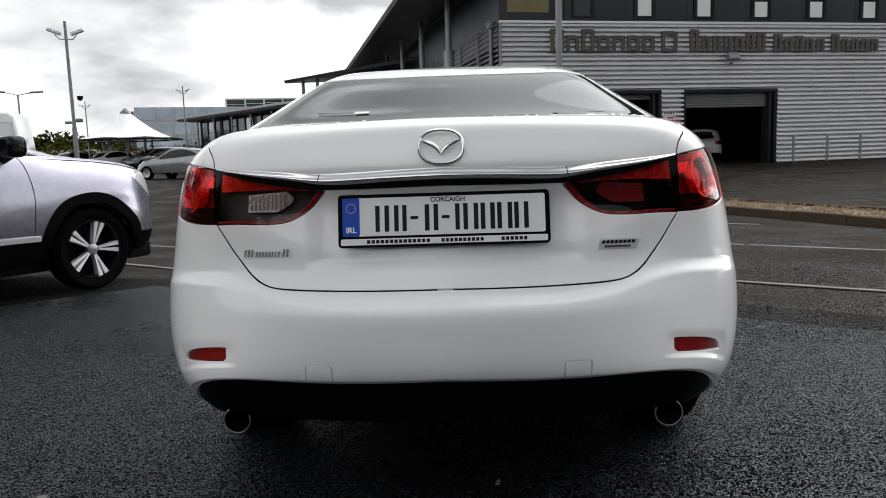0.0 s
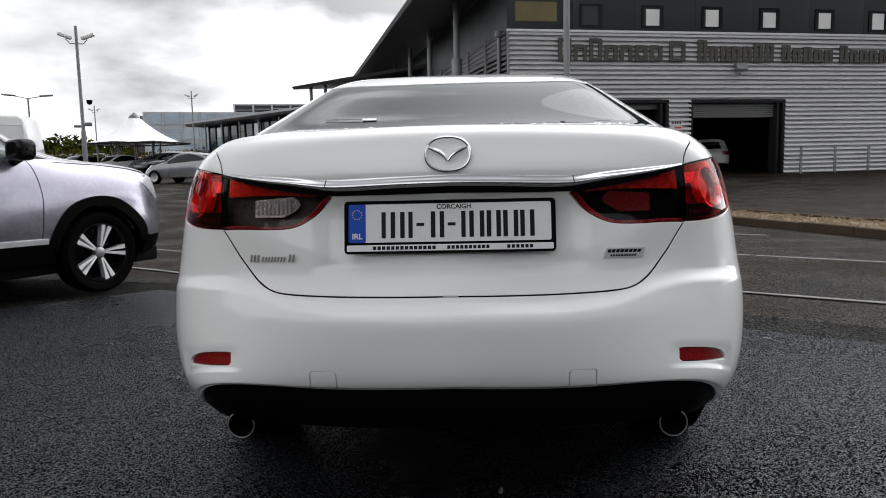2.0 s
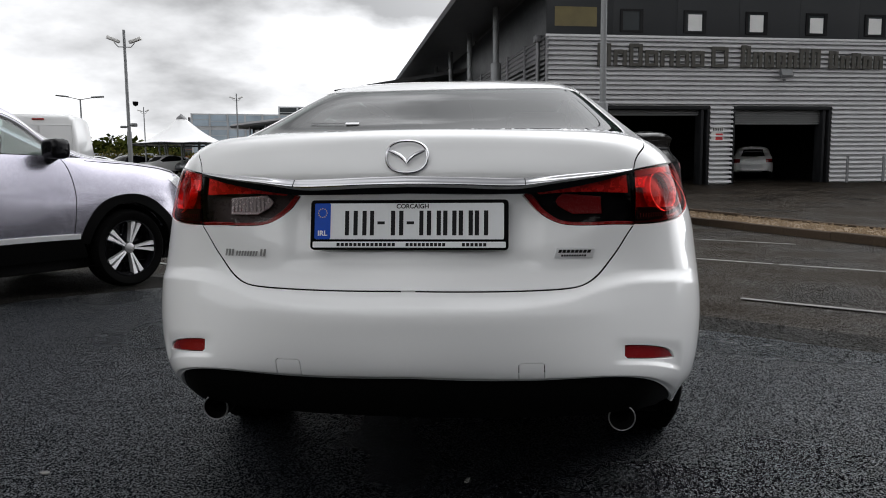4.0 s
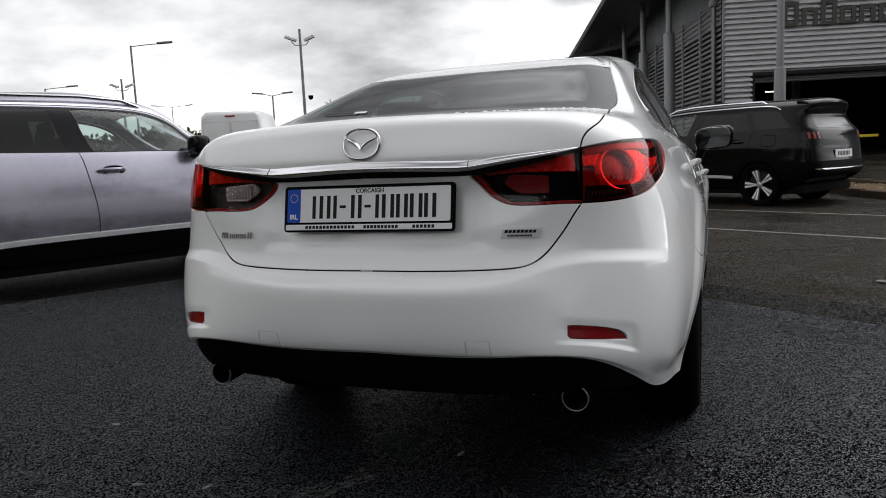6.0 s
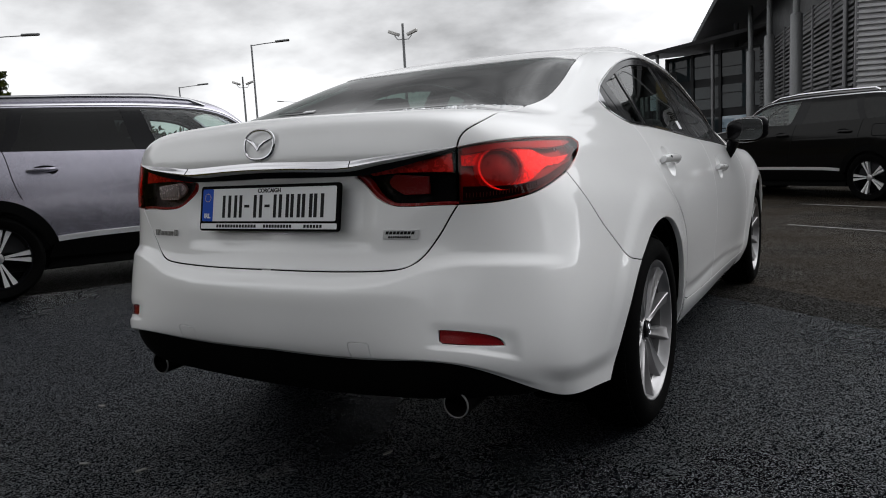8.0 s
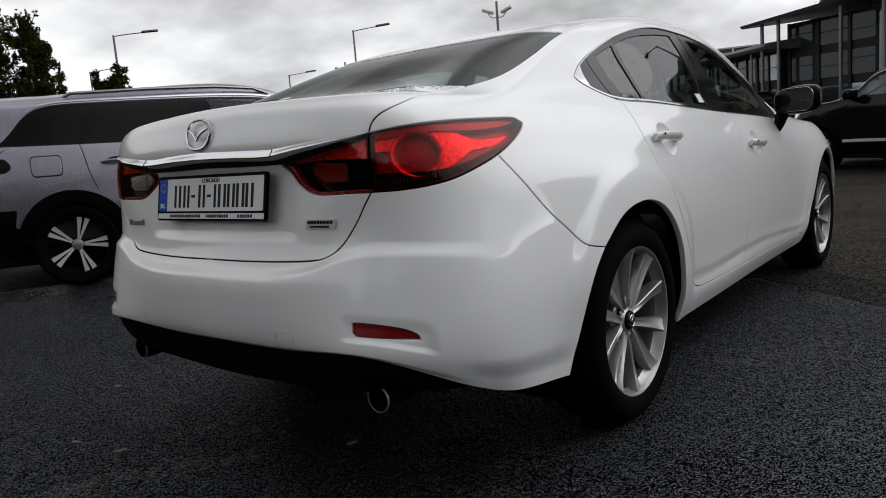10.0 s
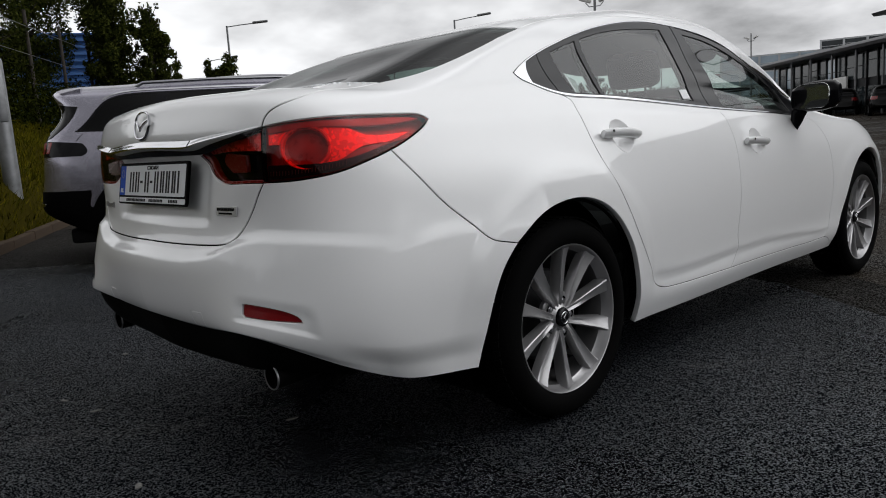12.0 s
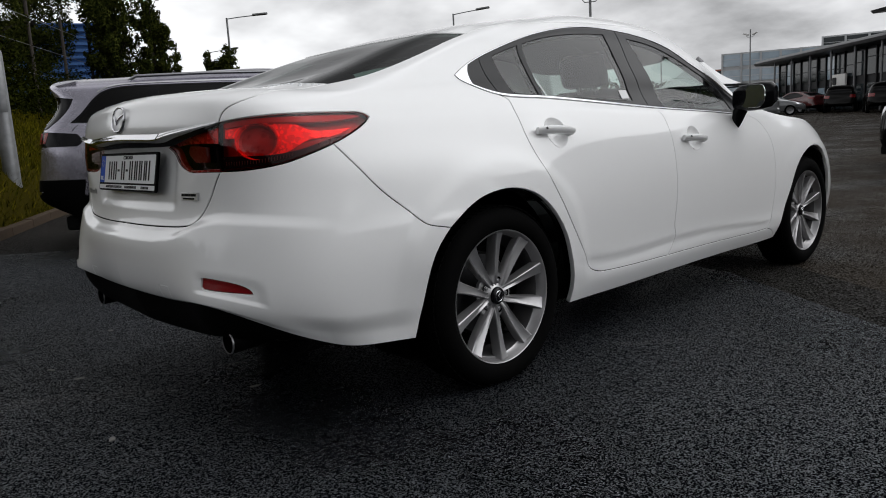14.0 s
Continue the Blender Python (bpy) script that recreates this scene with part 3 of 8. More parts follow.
BELT_REAR = BELT[(BELT[:, 0] >= 1.8349) & (BELT[:, 0] <= 2.8601)]
BELT_FRONT = BELT[BELT[:, 0] >= 2.8599]
DOOR_BACK = curve_through([(1.835, .704), (1.874, .683), (1.887, .650), (1.886, .539), (1.924, .444), (1.969, .373), (2.044, .280), (2.124, .217), (2.192, .167), (2.236, .133), (2.277, .112), (2.34, .098)])
DOOR_FOOT_REAR = curve_through([(2.34, .098), (2.536, .090), (2.880, .076)])
DOOR_FOOT_FRONT = curve_through([(2.880, .076), (3.457, .066), (3.984, .068)])
DOOR_SPLIT = curve_through([(2.860, .667), (2.900, .620), (2.914, .56), (2.918, .512), (2.921, .400), (2.926, .327), (2.925, .256), (2.922, .200), (2.938, .150), (2.880, .076)])
DOOR_FORE = curve_through([(3.776, .655), (3.890, .627), (3.975, .554), (4.012, .489), (4.031, .380), (4.040, .292), (4.035, .204), (4.013, .105), (3.984, .068)])
BONNET_SIDE = curve_through([(3.93, .825), (4.05, .775), (4.2, .745), (4.5, .705), (5.0, .610), (5.3, .600), (6.05, .600)])
COWL = curve_through([(4.2, .95), (4.45, .895), (5.05, .865), (6.05, .865)])
NOSE_CUT = curve_through([(5.08, 0), (5.10, .30), (5.0, .610)])

# lid, bumper, body side, doors, wings, bonnet, roof
lid_shape = pressed(chain(LID_LOW[::-1], INNER_LOW, INNER_TOP, LID_TOP, GLASS_BASE[::-1], [(0, .992), (0, .6), (0, .287)]), step=.015, gap=.0030)
boot_lid = panel("boot_lid", together(lid_shape, mirrored(lid_shape)), PAINT_WHITE, saloon)
REFLECTOR = chain(curve_through([(.565, .125), (.597, .125), (.656, .124), (.699, .121), (.725, .113), (.732, .104)]), curve_through([(.732, .104), (.682, .098), (.625, .093), (.570, .092)]), [(.563, .099)])
TOW_FLAP = chain(curve_through([(.306, .012), (.305, .080)]), [(.309, .085)], curve_through([(.364, .085), (.368, .080)]), curve_through([(.368, .080), (.369, .012)]))
bumper_shape = pressed(chain(curve_through([(0, 0), (1.318, 0)]), ARCH_BACK, SEAM[::-1], LAMP_LOW[LAMP_LOW[:, 0] <= 1.015], LID_LOW, [(0, .287), (0, .15), (0, 0)]), [REFLECTOR, TOW_FLAP], step=.0080)
rear_bumper = panel("rear_bumper", together(bumper_shape, mirrored(bumper_shape)), PAINT_WHITE, saloon)
reflector_shape = pressed(REFLECTOR, step=.012, gap=.001, lift=-.005, depth=.02)
side_panels("reflector", reflector_shape, RED_DULL, "red bumper reflector", rear_bumper)
side_panels("towing_eye_cover", pressed(TOW_FLAP, step=.02, gap=.0004, lift=-.0004), PAINT_WHITE, "", rear_bumper)
side_panels("body_side", pressed(chain(LID_TOP, GLASS_EDGE, ROOF_EDGE, SCREEN_SIDE, [(4.2, .95), (4.08, .90)], curve_through([(4.08, .90), (3.93, .825)]), TOP_LINE[::-1], BELT_BACK, DOOR_BACK, DOOR_FOOT_REAR, DOOR_FOOT_FRONT,
                                       curve_through([(3.984, .068), (4.05, .05), (4.13, 0)]), curve_through([(4.13, 0), (2.135, 0)]), ARCH_FRONT[::-1], SEAM[::-1], LAMP_LOW[LAMP_LOW[:, 0] >= 1.015][::-1], LAMP_TOP[::-1]), step=.021), PAINT_WHITE)


def cup_outline(u, v):
    return np.array([(u + .062 * math.cos(a), v + .043 * math.sin(a)) for a in np.linspace(0, 2 * math.pi, 29)[:-1]])


REAR_CUP, FRONT_CUP = cup_outline(2.072, .536), cup_outline(3.126, .511)
rear_doors = side_panels("rear_door", pressed(chain(DOOR_BACK, DOOR_FOOT_REAR, DOOR_SPLIT[::-1], BELT_REAR[::-1]), [REAR_CUP], step=.02), PAINT_WHITE)
front_doors = side_panels("front_door", pressed(chain(DOOR_SPLIT, DOOR_FOOT_FRONT, DOOR_FORE[::-1], BELT_FRONT[::-1]), [FRONT_CUP], step=.02), PAINT_WHITE)
side_panels("front_wing", pressed(chain(DOOR_FORE, curve_through([(3.984, .068), (4.05, .05), (4.13, 0)]), WHEEL_FRONT, curve_through([(4.90, 0), (5.08, 0)]), NOSE_CUT, BONNET_SIDE[BONNET_SIDE[:, 0] <= 5.0][::-1], [(3.86, .74)]), step=.03), PAINT_WHITE)
bonnet_shape = pressed(chain(BONNET_SIDE, [(6.05, .6), (6.05, .74), (6.05, .865)], COWL[::-1], [(4.2, .95), (4.08, .90), (3.93, .825)]), step=.05)
panel("bonnet", together(bonnet_shape, mirrored(bonnet_shape)), PAINT_WHITE, saloon)
nose_shape = pressed(chain(curve_through([(5.08, 0), (6.05, 0)]), [(6.05, .3), (6.05, .6)], BONNET_SIDE[BONNET_SIDE[:, 0] >= 5.0][::-1], NOSE_CUT[::-1]), step=.05)
panel("front_bumper", together(nose_shape, mirrored(nose_shape)), PAINT_WHITE, saloon)
roof_shape = pressed(chain(GLASS_TOP[::-1], ROOF_EDGE, SCREEN_TOP, [(6.05, 1.62), (6.05, 2.0), (6.05, 2.3)], curve_through([(6.05, 2.3), (0, 2.3)], .05), [(0, 2.0), (0, 1.446)]), step=.05)
panel("roof", together(roof_shape, mirrored(roof_shape)), PAINT_WHITE, saloon)

# glass
rear_shape = pressed(chain(GLASS_BASE, GLASS_EDGE, GLASS_TOP, [(0, 1.3), (0, 1.1)]), step=.04, lift=-.003, depth=.006)
rear_screen = panel("rear_window", together(rear_shape, mirrored(rear_shape)), REAR_GLASS, saloon, "green-tinted rear window glass")
screen_shape = pressed(chain(COWL, [(6.05, .865), (6.05, 1.2), (6.05, 1.62)], SCREEN_TOP[::-1], SCREEN_SIDE), step=.06, lift=-.003, depth=.006)
panel("windscreen", together(screen_shape, mirrored(screen_shape)), WINDOW_GLASS, saloon, "clear windscreen glass")
QUARTER_PANE = chain(curve_through([(1.788, 1.157), (1.880, 1.245), (1.969, 1.316)]), curve_through([(1.969, 1.316), (2.079, .712)]), curve_through([(2.079, .712), (1.924, .720)]), curve_through([(1.924, .720), (1.788, 1.157)]))
REAR_PANE = chain(curve_through([(2.016, 1.344), (2.15, 1.425), (2.325, 1.478), (2.53, 1.505), (2.738, 1.510)]), curve_through([(2.738, 1.510), (2.736, .706)]), curve_through([(2.736, .706), (2.108, .704)]), curve_through([(2.108, .704), (2.016, 1.344)]))
FRONT_PANE = chain(curve_through([(2.938, 1.467), (3.07, 1.43), (3.183, 1.367), (3.311, 1.246), (3.502, 1.046), (3.690, .846)]), curve_through([(3.690, .846), (3.680, .682)]), curve_through([(3.680, .682), (2.969, .688)]), curve_through([(2.969, .688), (2.938, 1.467)]))
DLO = chain(TOP_LINE, [(3.88, .74)], BELT[::-1])
side_panels("window_surround", pressed(DLO, [QUARTER_PANE, REAR_PANE, FRONT_PANE], step=.04, lift=-.003, depth=.03), GLOSS_BLACK, "gloss black window surround and pillar covers")
for name, pane_outline, glass in (("quarter_window", QUARTER_PANE, WINDOW_GLASS), ("rear_door_window", REAR_PANE, WINDOW_GLASS), ("front_door_window", FRONT_PANE, WINDOW_GLASS)):
    for ob in side_panels(name, pressed(pane_outline, step=.05, lift=-.007, depth=.003, gap=-.004), glass):
        ob.visible_shadow = False
rear_screen.visible_shadow = False


def strip(line, low, high, lift, label, name, material_, parent=saloon):
    """A thin raised moulding along a line of the skin, between two offsets across it."""
    d = np.gradient(line, axis=0)
    d /= np.linalg.norm(d, axis=1)[:, None]
    across = np.stack((-d[:, 1], d[:, 0]), axis=1)
    shape = pressed(chain(line + across * low, (line + across * high)[::-1]), step=.02, gap=0, lift=lift, depth=.008)
    return side_panels(name, shape, material_, label, parent)


strip(TOP_LINE, -.014, -.002, .002, "thin chrome window moulding", "window_moulding", CHROME)
strip(BELT, .002, .011, .003, "thin chrome waist moulding", "waist_moulding", CHROME)
side_panels("window_corner_trim", pressed(chain(curve_through([(1.572, .916), (1.600, 1.000), (1.625, 1.045)]), curve_through([(1.625, 1.045), (1.645, .94), (1.705, .772)]), curve_through([(1.705, .772), (1.605, .870), (1.572, .916)])), step=.02, lift=.001, gap=.001), CHROME, "bright corner trim of the side window")
# seams of the pillar covers
for line in (curve_through([(1.683, 1.135), (1.76, .92), (1.838, .712)]), curve_through([(2.868, 1.575), (2.835, 1.1), (2.840, .682)])):
    strip(line, -.0028, .0028, -.0022, "", "shut_line", SHADOW_CLOTH)

# black strips that stand in for the shade down in the panel gaps
for line in (LID_LOW[LID_LOW[:, 0] > .012], LID_TOP, SEAM, DOOR_BACK, DOOR_FOOT_REAR, DOOR_FOOT_FRONT, DOOR_SPLIT, DOOR_FORE):
    strip(line, -.0055, .0055, -.0035, "", "panel_gap", SHADOW_CLOTH)

# chrome bar over the plate and the dark recess under it
BAR_TOP = curve_through([(0, .589), (.158, .585), (.300, .581), (.328, .582), (.444, .592), (.535, .600), (.600, .608)])
BAR_LOW = curve_through([(.600, .604), (.473, .579), (.374, .564), (.300, .552), (.158, .556), (0, .560)])


def bar_skin(u, v):
    top, low = np.interp(u, BAR_TOP[:, 0], BAR_TOP[:, 1]), np.interp(u, BAR_LOW[::-1, 0], BAR_LOW[::-1, 1])
    t = np.clip((top - v) / np.maximum(top - low, .002), 0, 1)
    bulge = (.002 + .025 * smooth_step(-.2, 1.05, t)) * smooth_step(.66, .36, np.asarray(u)) + .004
    turn = .35 * np.asarray(u)
    out = np.stack((np.sin(turn), -np.cos(turn), .25 + 0 * turn), axis=1)
    flat = skin(u, top) * (1 - t)[:, None] + skin(u, low) * t[:, None]
    return flat + out * bulge[:, None]


bar_us, bar_ts = np.linspace(0, .598, 100), np.linspace(0, 1, 14)
bar_u, bar_t = (g.ravel() for g in np.meshgrid(bar_us, bar_ts, indexing="ij"))
bar_top, bar_low = np.interp(bar_u, BAR_TOP[:, 0], BAR_TOP[:, 1]), np.interp(bar_u, BAR_LOW[::-1, 0], BAR_LOW[::-1, 1])
bar_points = bar_skin(bar_u, bar_top + (bar_low - bar_top) * bar_t)
bar_net = bar_points.reshape(100, 14, 3)
bar_n = np.cross(np.gradient(bar_net, axis=1), np.gradient(bar_net, axis=0)).reshape(-1, 3)
bar_n /= np.maximum(np.linalg.norm(bar_n, axis=1), 1e-12)[:, None]
bar_shape = (bar_points, [[i * 14 + j + 1, i * 14 + 14 + j + 1, i * 14 + 14 + j, i * 14 + j] for i in range(99) for j in range(13)], bar_n)
panel("chrome_bar", together(bar_shape, mirrored(bar_shape)), CHROME, boot_lid, "polished chrome bar across the boot lid")
for side in (1, -1):
    joint = bmesh.new()
    tube(joint, [tuple(bar_net[52, j] * (side, 1, 1) + (0, -.0004, 0)) for j in range(14)], .0011, 6)
    part("bar_joint", joint, SHADOW_CLOTH, boot_lid)
RECESS_LOW = curve_through([(.608, .600), (.535, .578), (.44, .556), (.345, .540), (.289, .538), (.158, .539), (0, .541)])
recess_shape = pressed(chain(BAR_LOW, [(0, .560), (0, .55), (0, .541)], RECESS_LOW[::-1]), step=.012, gap=0, lift=.003, depth=.012)
panel("handle_recess", together(recess_shape, mirrored(recess_shape)), GLOSS_BLACK, boot_lid, "gloss black recess under the chrome bar")

# rear lamps
RING_AT = (.742, .545)


def on_skin(u, v, lift=0.0, side=1):
    """A pose on the skin: z out of it, x level along it towards the car's side."""
    p, n = Vector(skin([u], [v])[0]), Vector(skin_normal([u], [v])[0])
    across = Vector((0, 0, 1)).cross(n).normalized()
    m = Matrix((across, n.cross(across), n)).transposed().to_4x4()
    m.translation = p + n * lift
    return Matrix.Diagonal((side, 1, 1, 1)) @ m if side < 0 else m


def rear_lamp(side):
    flip = (lambda s: s) if side > 0 else mirrored
    outer = panel("tail_lamp", flip(pressed(chain(LAMP_SPLIT, LAMP_LOW[::-1], LAMP_TOP[::-1]), step=.02, gap=.003, lift=-.036, depth=-.032)), RED_DEEP, saloon, "wrap-round red tail lamp with a round lens")
    lens = panel("lens", flip(pressed(chain(LAMP_SPLIT, LAMP_LOW[::-1], LAMP_TOP[::-1]), step=.02, gap=.0025, lift=.002)), LENS_RED, outer, "glossy red lens")
    lens.visible_shadow = False
    upper = pressed(chain(curve_through([(.618, .606), (.69, .621), (.79, .640), (.91, .653), (1.08, .655), (1.145, .645)]), curve_through([(1.145, .645), (1.06, .625), (.93, .612), (.80, .610), (.70, .598), (.622, .585)])), step=.02, gap=0, lift=-.010, depth=.01)
    panel("upper_band", flip(upper), RED_DEEP, outer)
    ring = bmesh.new()
    at = on_skin(*RING_AT, -.030, side) @ Matrix.Diagonal((1.12, 1, 1, 1))
    lathe(ring, [(.050, .004), (.053, .015), (.058, .016), (.062, .008), (.063, -.004)], at, 48)
    part("lamp_ring", ring, RED_MID, outer, "red ring of the tail lamp")
    disc = bmesh.new()
    lathe(disc, [(.051, .004), (.044, -.004), (.030, -.002), (.012, .002), (.0, .003)], at, 48)
    part("lamp_disc", disc, RED_DISC, outer)
    sweep = pressed(chain(curve_through([(.770, .608), (.82, .620), (.88, .605), (.935, .578), (1.03, .574), (1.105, .580)]), curve_through([(1.105, .580), (1.03, .553), (.93, .544), (.87, .518), (.806, .498)]), curve_through([(.806, .498), (.818, .54), (.806, .580), (.770, .608)])), step=.015, gap=0, lift=-.018, depth=.012)
    panel("light_guide", flip(sweep), RED_BRIGHT, outer, "bright red sweeping light guide")
    lower = pressed(chain(curve_through([(.83, .504), (.93, .54), (1.06, .556), (1.125, .575)]), curve_through([(1.125, .575), (1.08, .55), (1.0, .526), (.90, .505), (.83, .495)])), step=.015, gap=0, lift=-.024, depth=.012)
    panel("lower_reflector", flip(lower), RED_DEEP, outer)
    stub = pressed(chain(curve_through([(.616, .585), (.68, .592)]), curve_through([(.68, .592), (.675, .555)]), curve_through([(.675, .555), (.616, .553)])), step=.015, gap=0, lift=-.018, depth=.01)
    panel("side_marker", flip(stub), RED_BRIGHT, outer)
    band = pressed(chain(curve_through([(.618, .466), (.69, .468), (.778, .474), (.855, .486), (.925, .504), (1.015, .530), (1.09, .556)]), curve_through([(1.09, .556), (1.0, .540), (.90, .516), (.80, .502), (.70, .500), (.618, .500)])), step=.015, gap=0, lift=-.009, depth=.008)
    panel("lower_band", flip(band), GLOSS_BLACK, outer, "dark ribbed lower band of the lamp")
    for k in range(24):
        u = .628 + .0104 * k
        v = float(np.interp(u, [.606, .69, .778, .855, .925, 1.015], [.474, .475, .481, .492, .510, .536]))
        rib = pressed(chain([(u, v), (u + .0022, v), (u + .0024, v + .011), (u + .0002, v + .011)]), step=.01, gap=0, lift=-.0065, depth=.003)
        panel("reflector_rib", flip(rib), DARK_STEEL, outer)
    inner = panel("lid_lamp", flip(pressed(chain(INNER_LOW, INNER_TOP, LAMP_SPLIT), step=.02, gap=.004, lift=-.045, depth=-.040)), GLOSS_BLACK if side > 0 else LAMP_GREY, boot_lid, "dark wedge-shaped lamp in the boot lid")
    glass = panel("lens", flip(pressed(chain(INNER_LOW, INNER_TOP, LAMP_SPLIT), step=.02, gap=.0035, lift=.001)), LENS_CLEAR, inner, "glossy smoked lens")
    glass.visible_shadow = False
    rim_line = pressed(chain(INNER_LOW, (INNER_LOW + np.stack((np.interp(INNER_LOW[:, 1], [.459, .48], [0, .010]), np.full(len(INNER_LOW), .006)), axis=1))[::-1]), step=.01, gap=0, lift=-.006, depth=.02)
    panel("lens_rim", flip(rim_line), RED_DEEP, inner)
    red = pressed(chain(curve_through([(.345, .536), (.44, .556), (.535, .578), (.592, .594)]), curve_through([(.592, .594), (.590, .538)]), curve_through([(.590, .538), (.44, .536), (.355, .529)])), step=.015, gap=0, lift=-.016, depth=.012)
    panel("red_strip", flip(red), RED_BRIGHT, inner, "bright red upper strip of the lamp")
    REV = chain(curve_through([(.512, .526), (.415, .529)]), curve_through([(.415, .529), (.397, .512), (.440, .486)]), curve_through([(.440, .486), (.514, .487)]), curve_through([(.514, .487), (.512, .526)]))
    if side < 0:
        panel("reversing_light", flip(pressed(REV, step=.012, gap=0, lift=-.022, depth=.012)), SILVER_INSERT, inner, "clear ribbed reversing light")
        for k in range(9):
            u = .418 + .0105 * k
            panel("reversing_rib", flip(pressed(chain([(u, .494), (u + .006, .494), (u + .006, .524), (u, .524)]), step=.01, gap=0, lift=-.012, depth=.008)), SILVER_INSERT, inner)
    else:
        panel("fog_light", flip(pressed(REV, step=.012, gap=0, lift=-.022, depth=.012)), RED_DULL, inner, "dark fog light behind the smoked lens")


rear_lamp(1), rear_lamp(-1)

# emblem, badges and number plate
emblem = bmesh.new()
m = Matrix.Translation((0, -.033, 1.056)) @ Euler((radians(90 - 12), 0, 0)).to_matrix().to_4x4() @ Matrix.Diagonal((.93, .93, 1, 1))
ring_path = [m @ Vector((.060 * math.copysign(abs(math.cos(a)) ** .85, math.cos(a)), .046 * math.copysign(abs(math.sin(a)) ** .85, math.sin(a)), .004)) for a in (2 * math.pi * i / 56 for i in range(57))]
tube(emblem, ring_path, .0046, 8, caps=False, squash=.8)
part("emblem_ring", emblem, CHROME, boot_lid, "chrome oval maker's emblem")
wing = bmesh.new()
for s in (1, -1):
    tube(wing, [m @ Vector((s * x, y, h)) for x, y, h in ((.056, .020, .004), (.040, .013, .006), (.022, .004, .008), (.008, -.008, .009), (0, -.020, .009))], [.002, .005, .0054, .0048, .003], 8)
part("emblem_wing", wing, CHROME, boot_lid)
badge = bmesh.new()
m = on_skin(.463, .386, .001, -1) @ Matrix.Diagonal((-1, 1, 1, 1))
bars(badge, -.064, -.010, 3, .0040, .019, .0055, .0025, m, .004)
bars(badge, -.032, -.010, 8, .0036, .014, .0050, .0025, m, .004)
bars(badge, .042, -.010, 2, .0045, .020, .0060, .0025, m, .004)
part("model_badge", badge, ALLOY, boot_lid, "small chrome model lettering as plain bars", smooth=0)
plaque = bmesh.new()
m = on_skin(.443, .388, .001)
prism(plaque, [(-.055, -.013), (.048, -.013), (.055, .012), (-.048, .012)], .003, m, .001)
plaque = part("technology_badge", plaque, BRIGHT_ALLOY, boot_lid, "small chrome badge with plain bars")
words = bmesh.new()
bars(words, -.044, .000, 8, .0085, .008, .0025, .0042, m, .003)
bars(words, -.036, -.010, 10, .0050, .005, .0018, .0042, m, .001)
part("badge_print", words, PLATE_BLACK, plaque, smooth=0)

PLATE = Matrix.Translation((0, -.026, .874)) @ Euler((radians(90 - 11), 0, 0)).to_matrix().to_4x4()


def rounded(w, h, r, n=5, x=0.0, y=0.0):
    return [(x + sx * (w / 2 - r) + r * math.cos(a), y + sy * (h / 2 - r) + r * math.sin(a))
            for sx, sy, start in ((1, 1, 0), (-1, 1, 90), (-1, -1, 180), (1, -1, 270)) for a in (radians(start + 90 * i / n) for i in range(n + 1))]


holder = bmesh.new()
prism(holder, rounded(.540, .136, .010), .009, PLATE @ Matrix.Translation((0, 0, -.003)), .002)
number_plate = part("number_plate_holder", holder, BLACK_PLASTIC, boot_lid, "black plastic number plate holder")
face = bmesh.new()
prism(face, rounded(.516, .098, .005, y=.0095), .0015, PLATE @ Matrix.Translation((0, 0, .0055)))
part("number_plate", face, PLATE_WHITE, number_plate, "white number plate with plain bars")
band = bmesh.new()
prism(band, rounded(.044, .098, .004, x=-.236, y=.0095), .0008, PLATE @ Matrix.Translation((0, 0, .0070)))
band = part("country_band", band, PLATE_BLUE, number_plate, "blue country band with a ring of stars")
lettering("country_letters", "IRL", .020, PLATE @ Matrix.Translation((-.236, -.024, .0082)), PLATE_WHITE, band)
stars = bmesh.new()
for k in range(12):
    a = 2 * math.pi * k / 12
    lathe(stars, [(.0017, 0), (0, .0004)], PLATE @ Matrix.Translation((-.236 + .012 * math.cos(a), .032 + .012 * math.sin(a), .0080)), 5)
part("star_ring", stars, PLATE_YELLOW, band, smooth=0)
lettering("county_word", "CORCAIGH", .017, PLATE @ Matrix.Translation((.012, .0495, .0074)), PLATE_BLACK, number_plate)
# plain bars in the widths of the characters
for x, w, low, high in ((-.168, .011, -.029, .038), (-.132, .036, -.029, .038), (-.099, .011, -.029, .038), (-.030, .034, -.029, .038), (.036, .011, -.029, .038), (.070, .038, -.029, .038),
                        (.113, .036, -.029, .038), (.156, .038, -.029, .038), (.198, .036, -.029, .038), (-.074, .020, .001, .009), (.006, .020, .001, .009)):
    digit = bmesh.new()
    strokes = [(x - w / 2, x - w / 2 + .0115), (x + w / 2 - .0115, x + w / 2)] if w > .03 else [(x - w / 2, x + w / 2)]
    for x0, x1 in strokes:
        prism(digit, [(x0, low), (x1, low), (x1, high), (x0, high)], .0006, PLATE @ Matrix.Translation((0, 0, .0071)))
    part("number_bar", digit, PLATE_BLACK, number_plate, smooth=0)
foot = bmesh.new()
prism(foot, rounded(.526, .016, .003, y=-.054), .0010, PLATE @ Matrix.Translation((0, 0, .0055)))
foot = part("dealer_strip", foot, PLATE_WHITE, number_plate, "white strip with a line of plain bars")
small = bmesh.new()
bars(small, -.196, -.0585, 14, .0085, .009, .0032, .0006, PLATE @ Matrix.Translation((0, 0, .0066)))
bars(small, -.006, -.0585, 10, .0080, .009, .0030, .0006, PLATE @ Matrix.Translation((0, 0, .0066)))
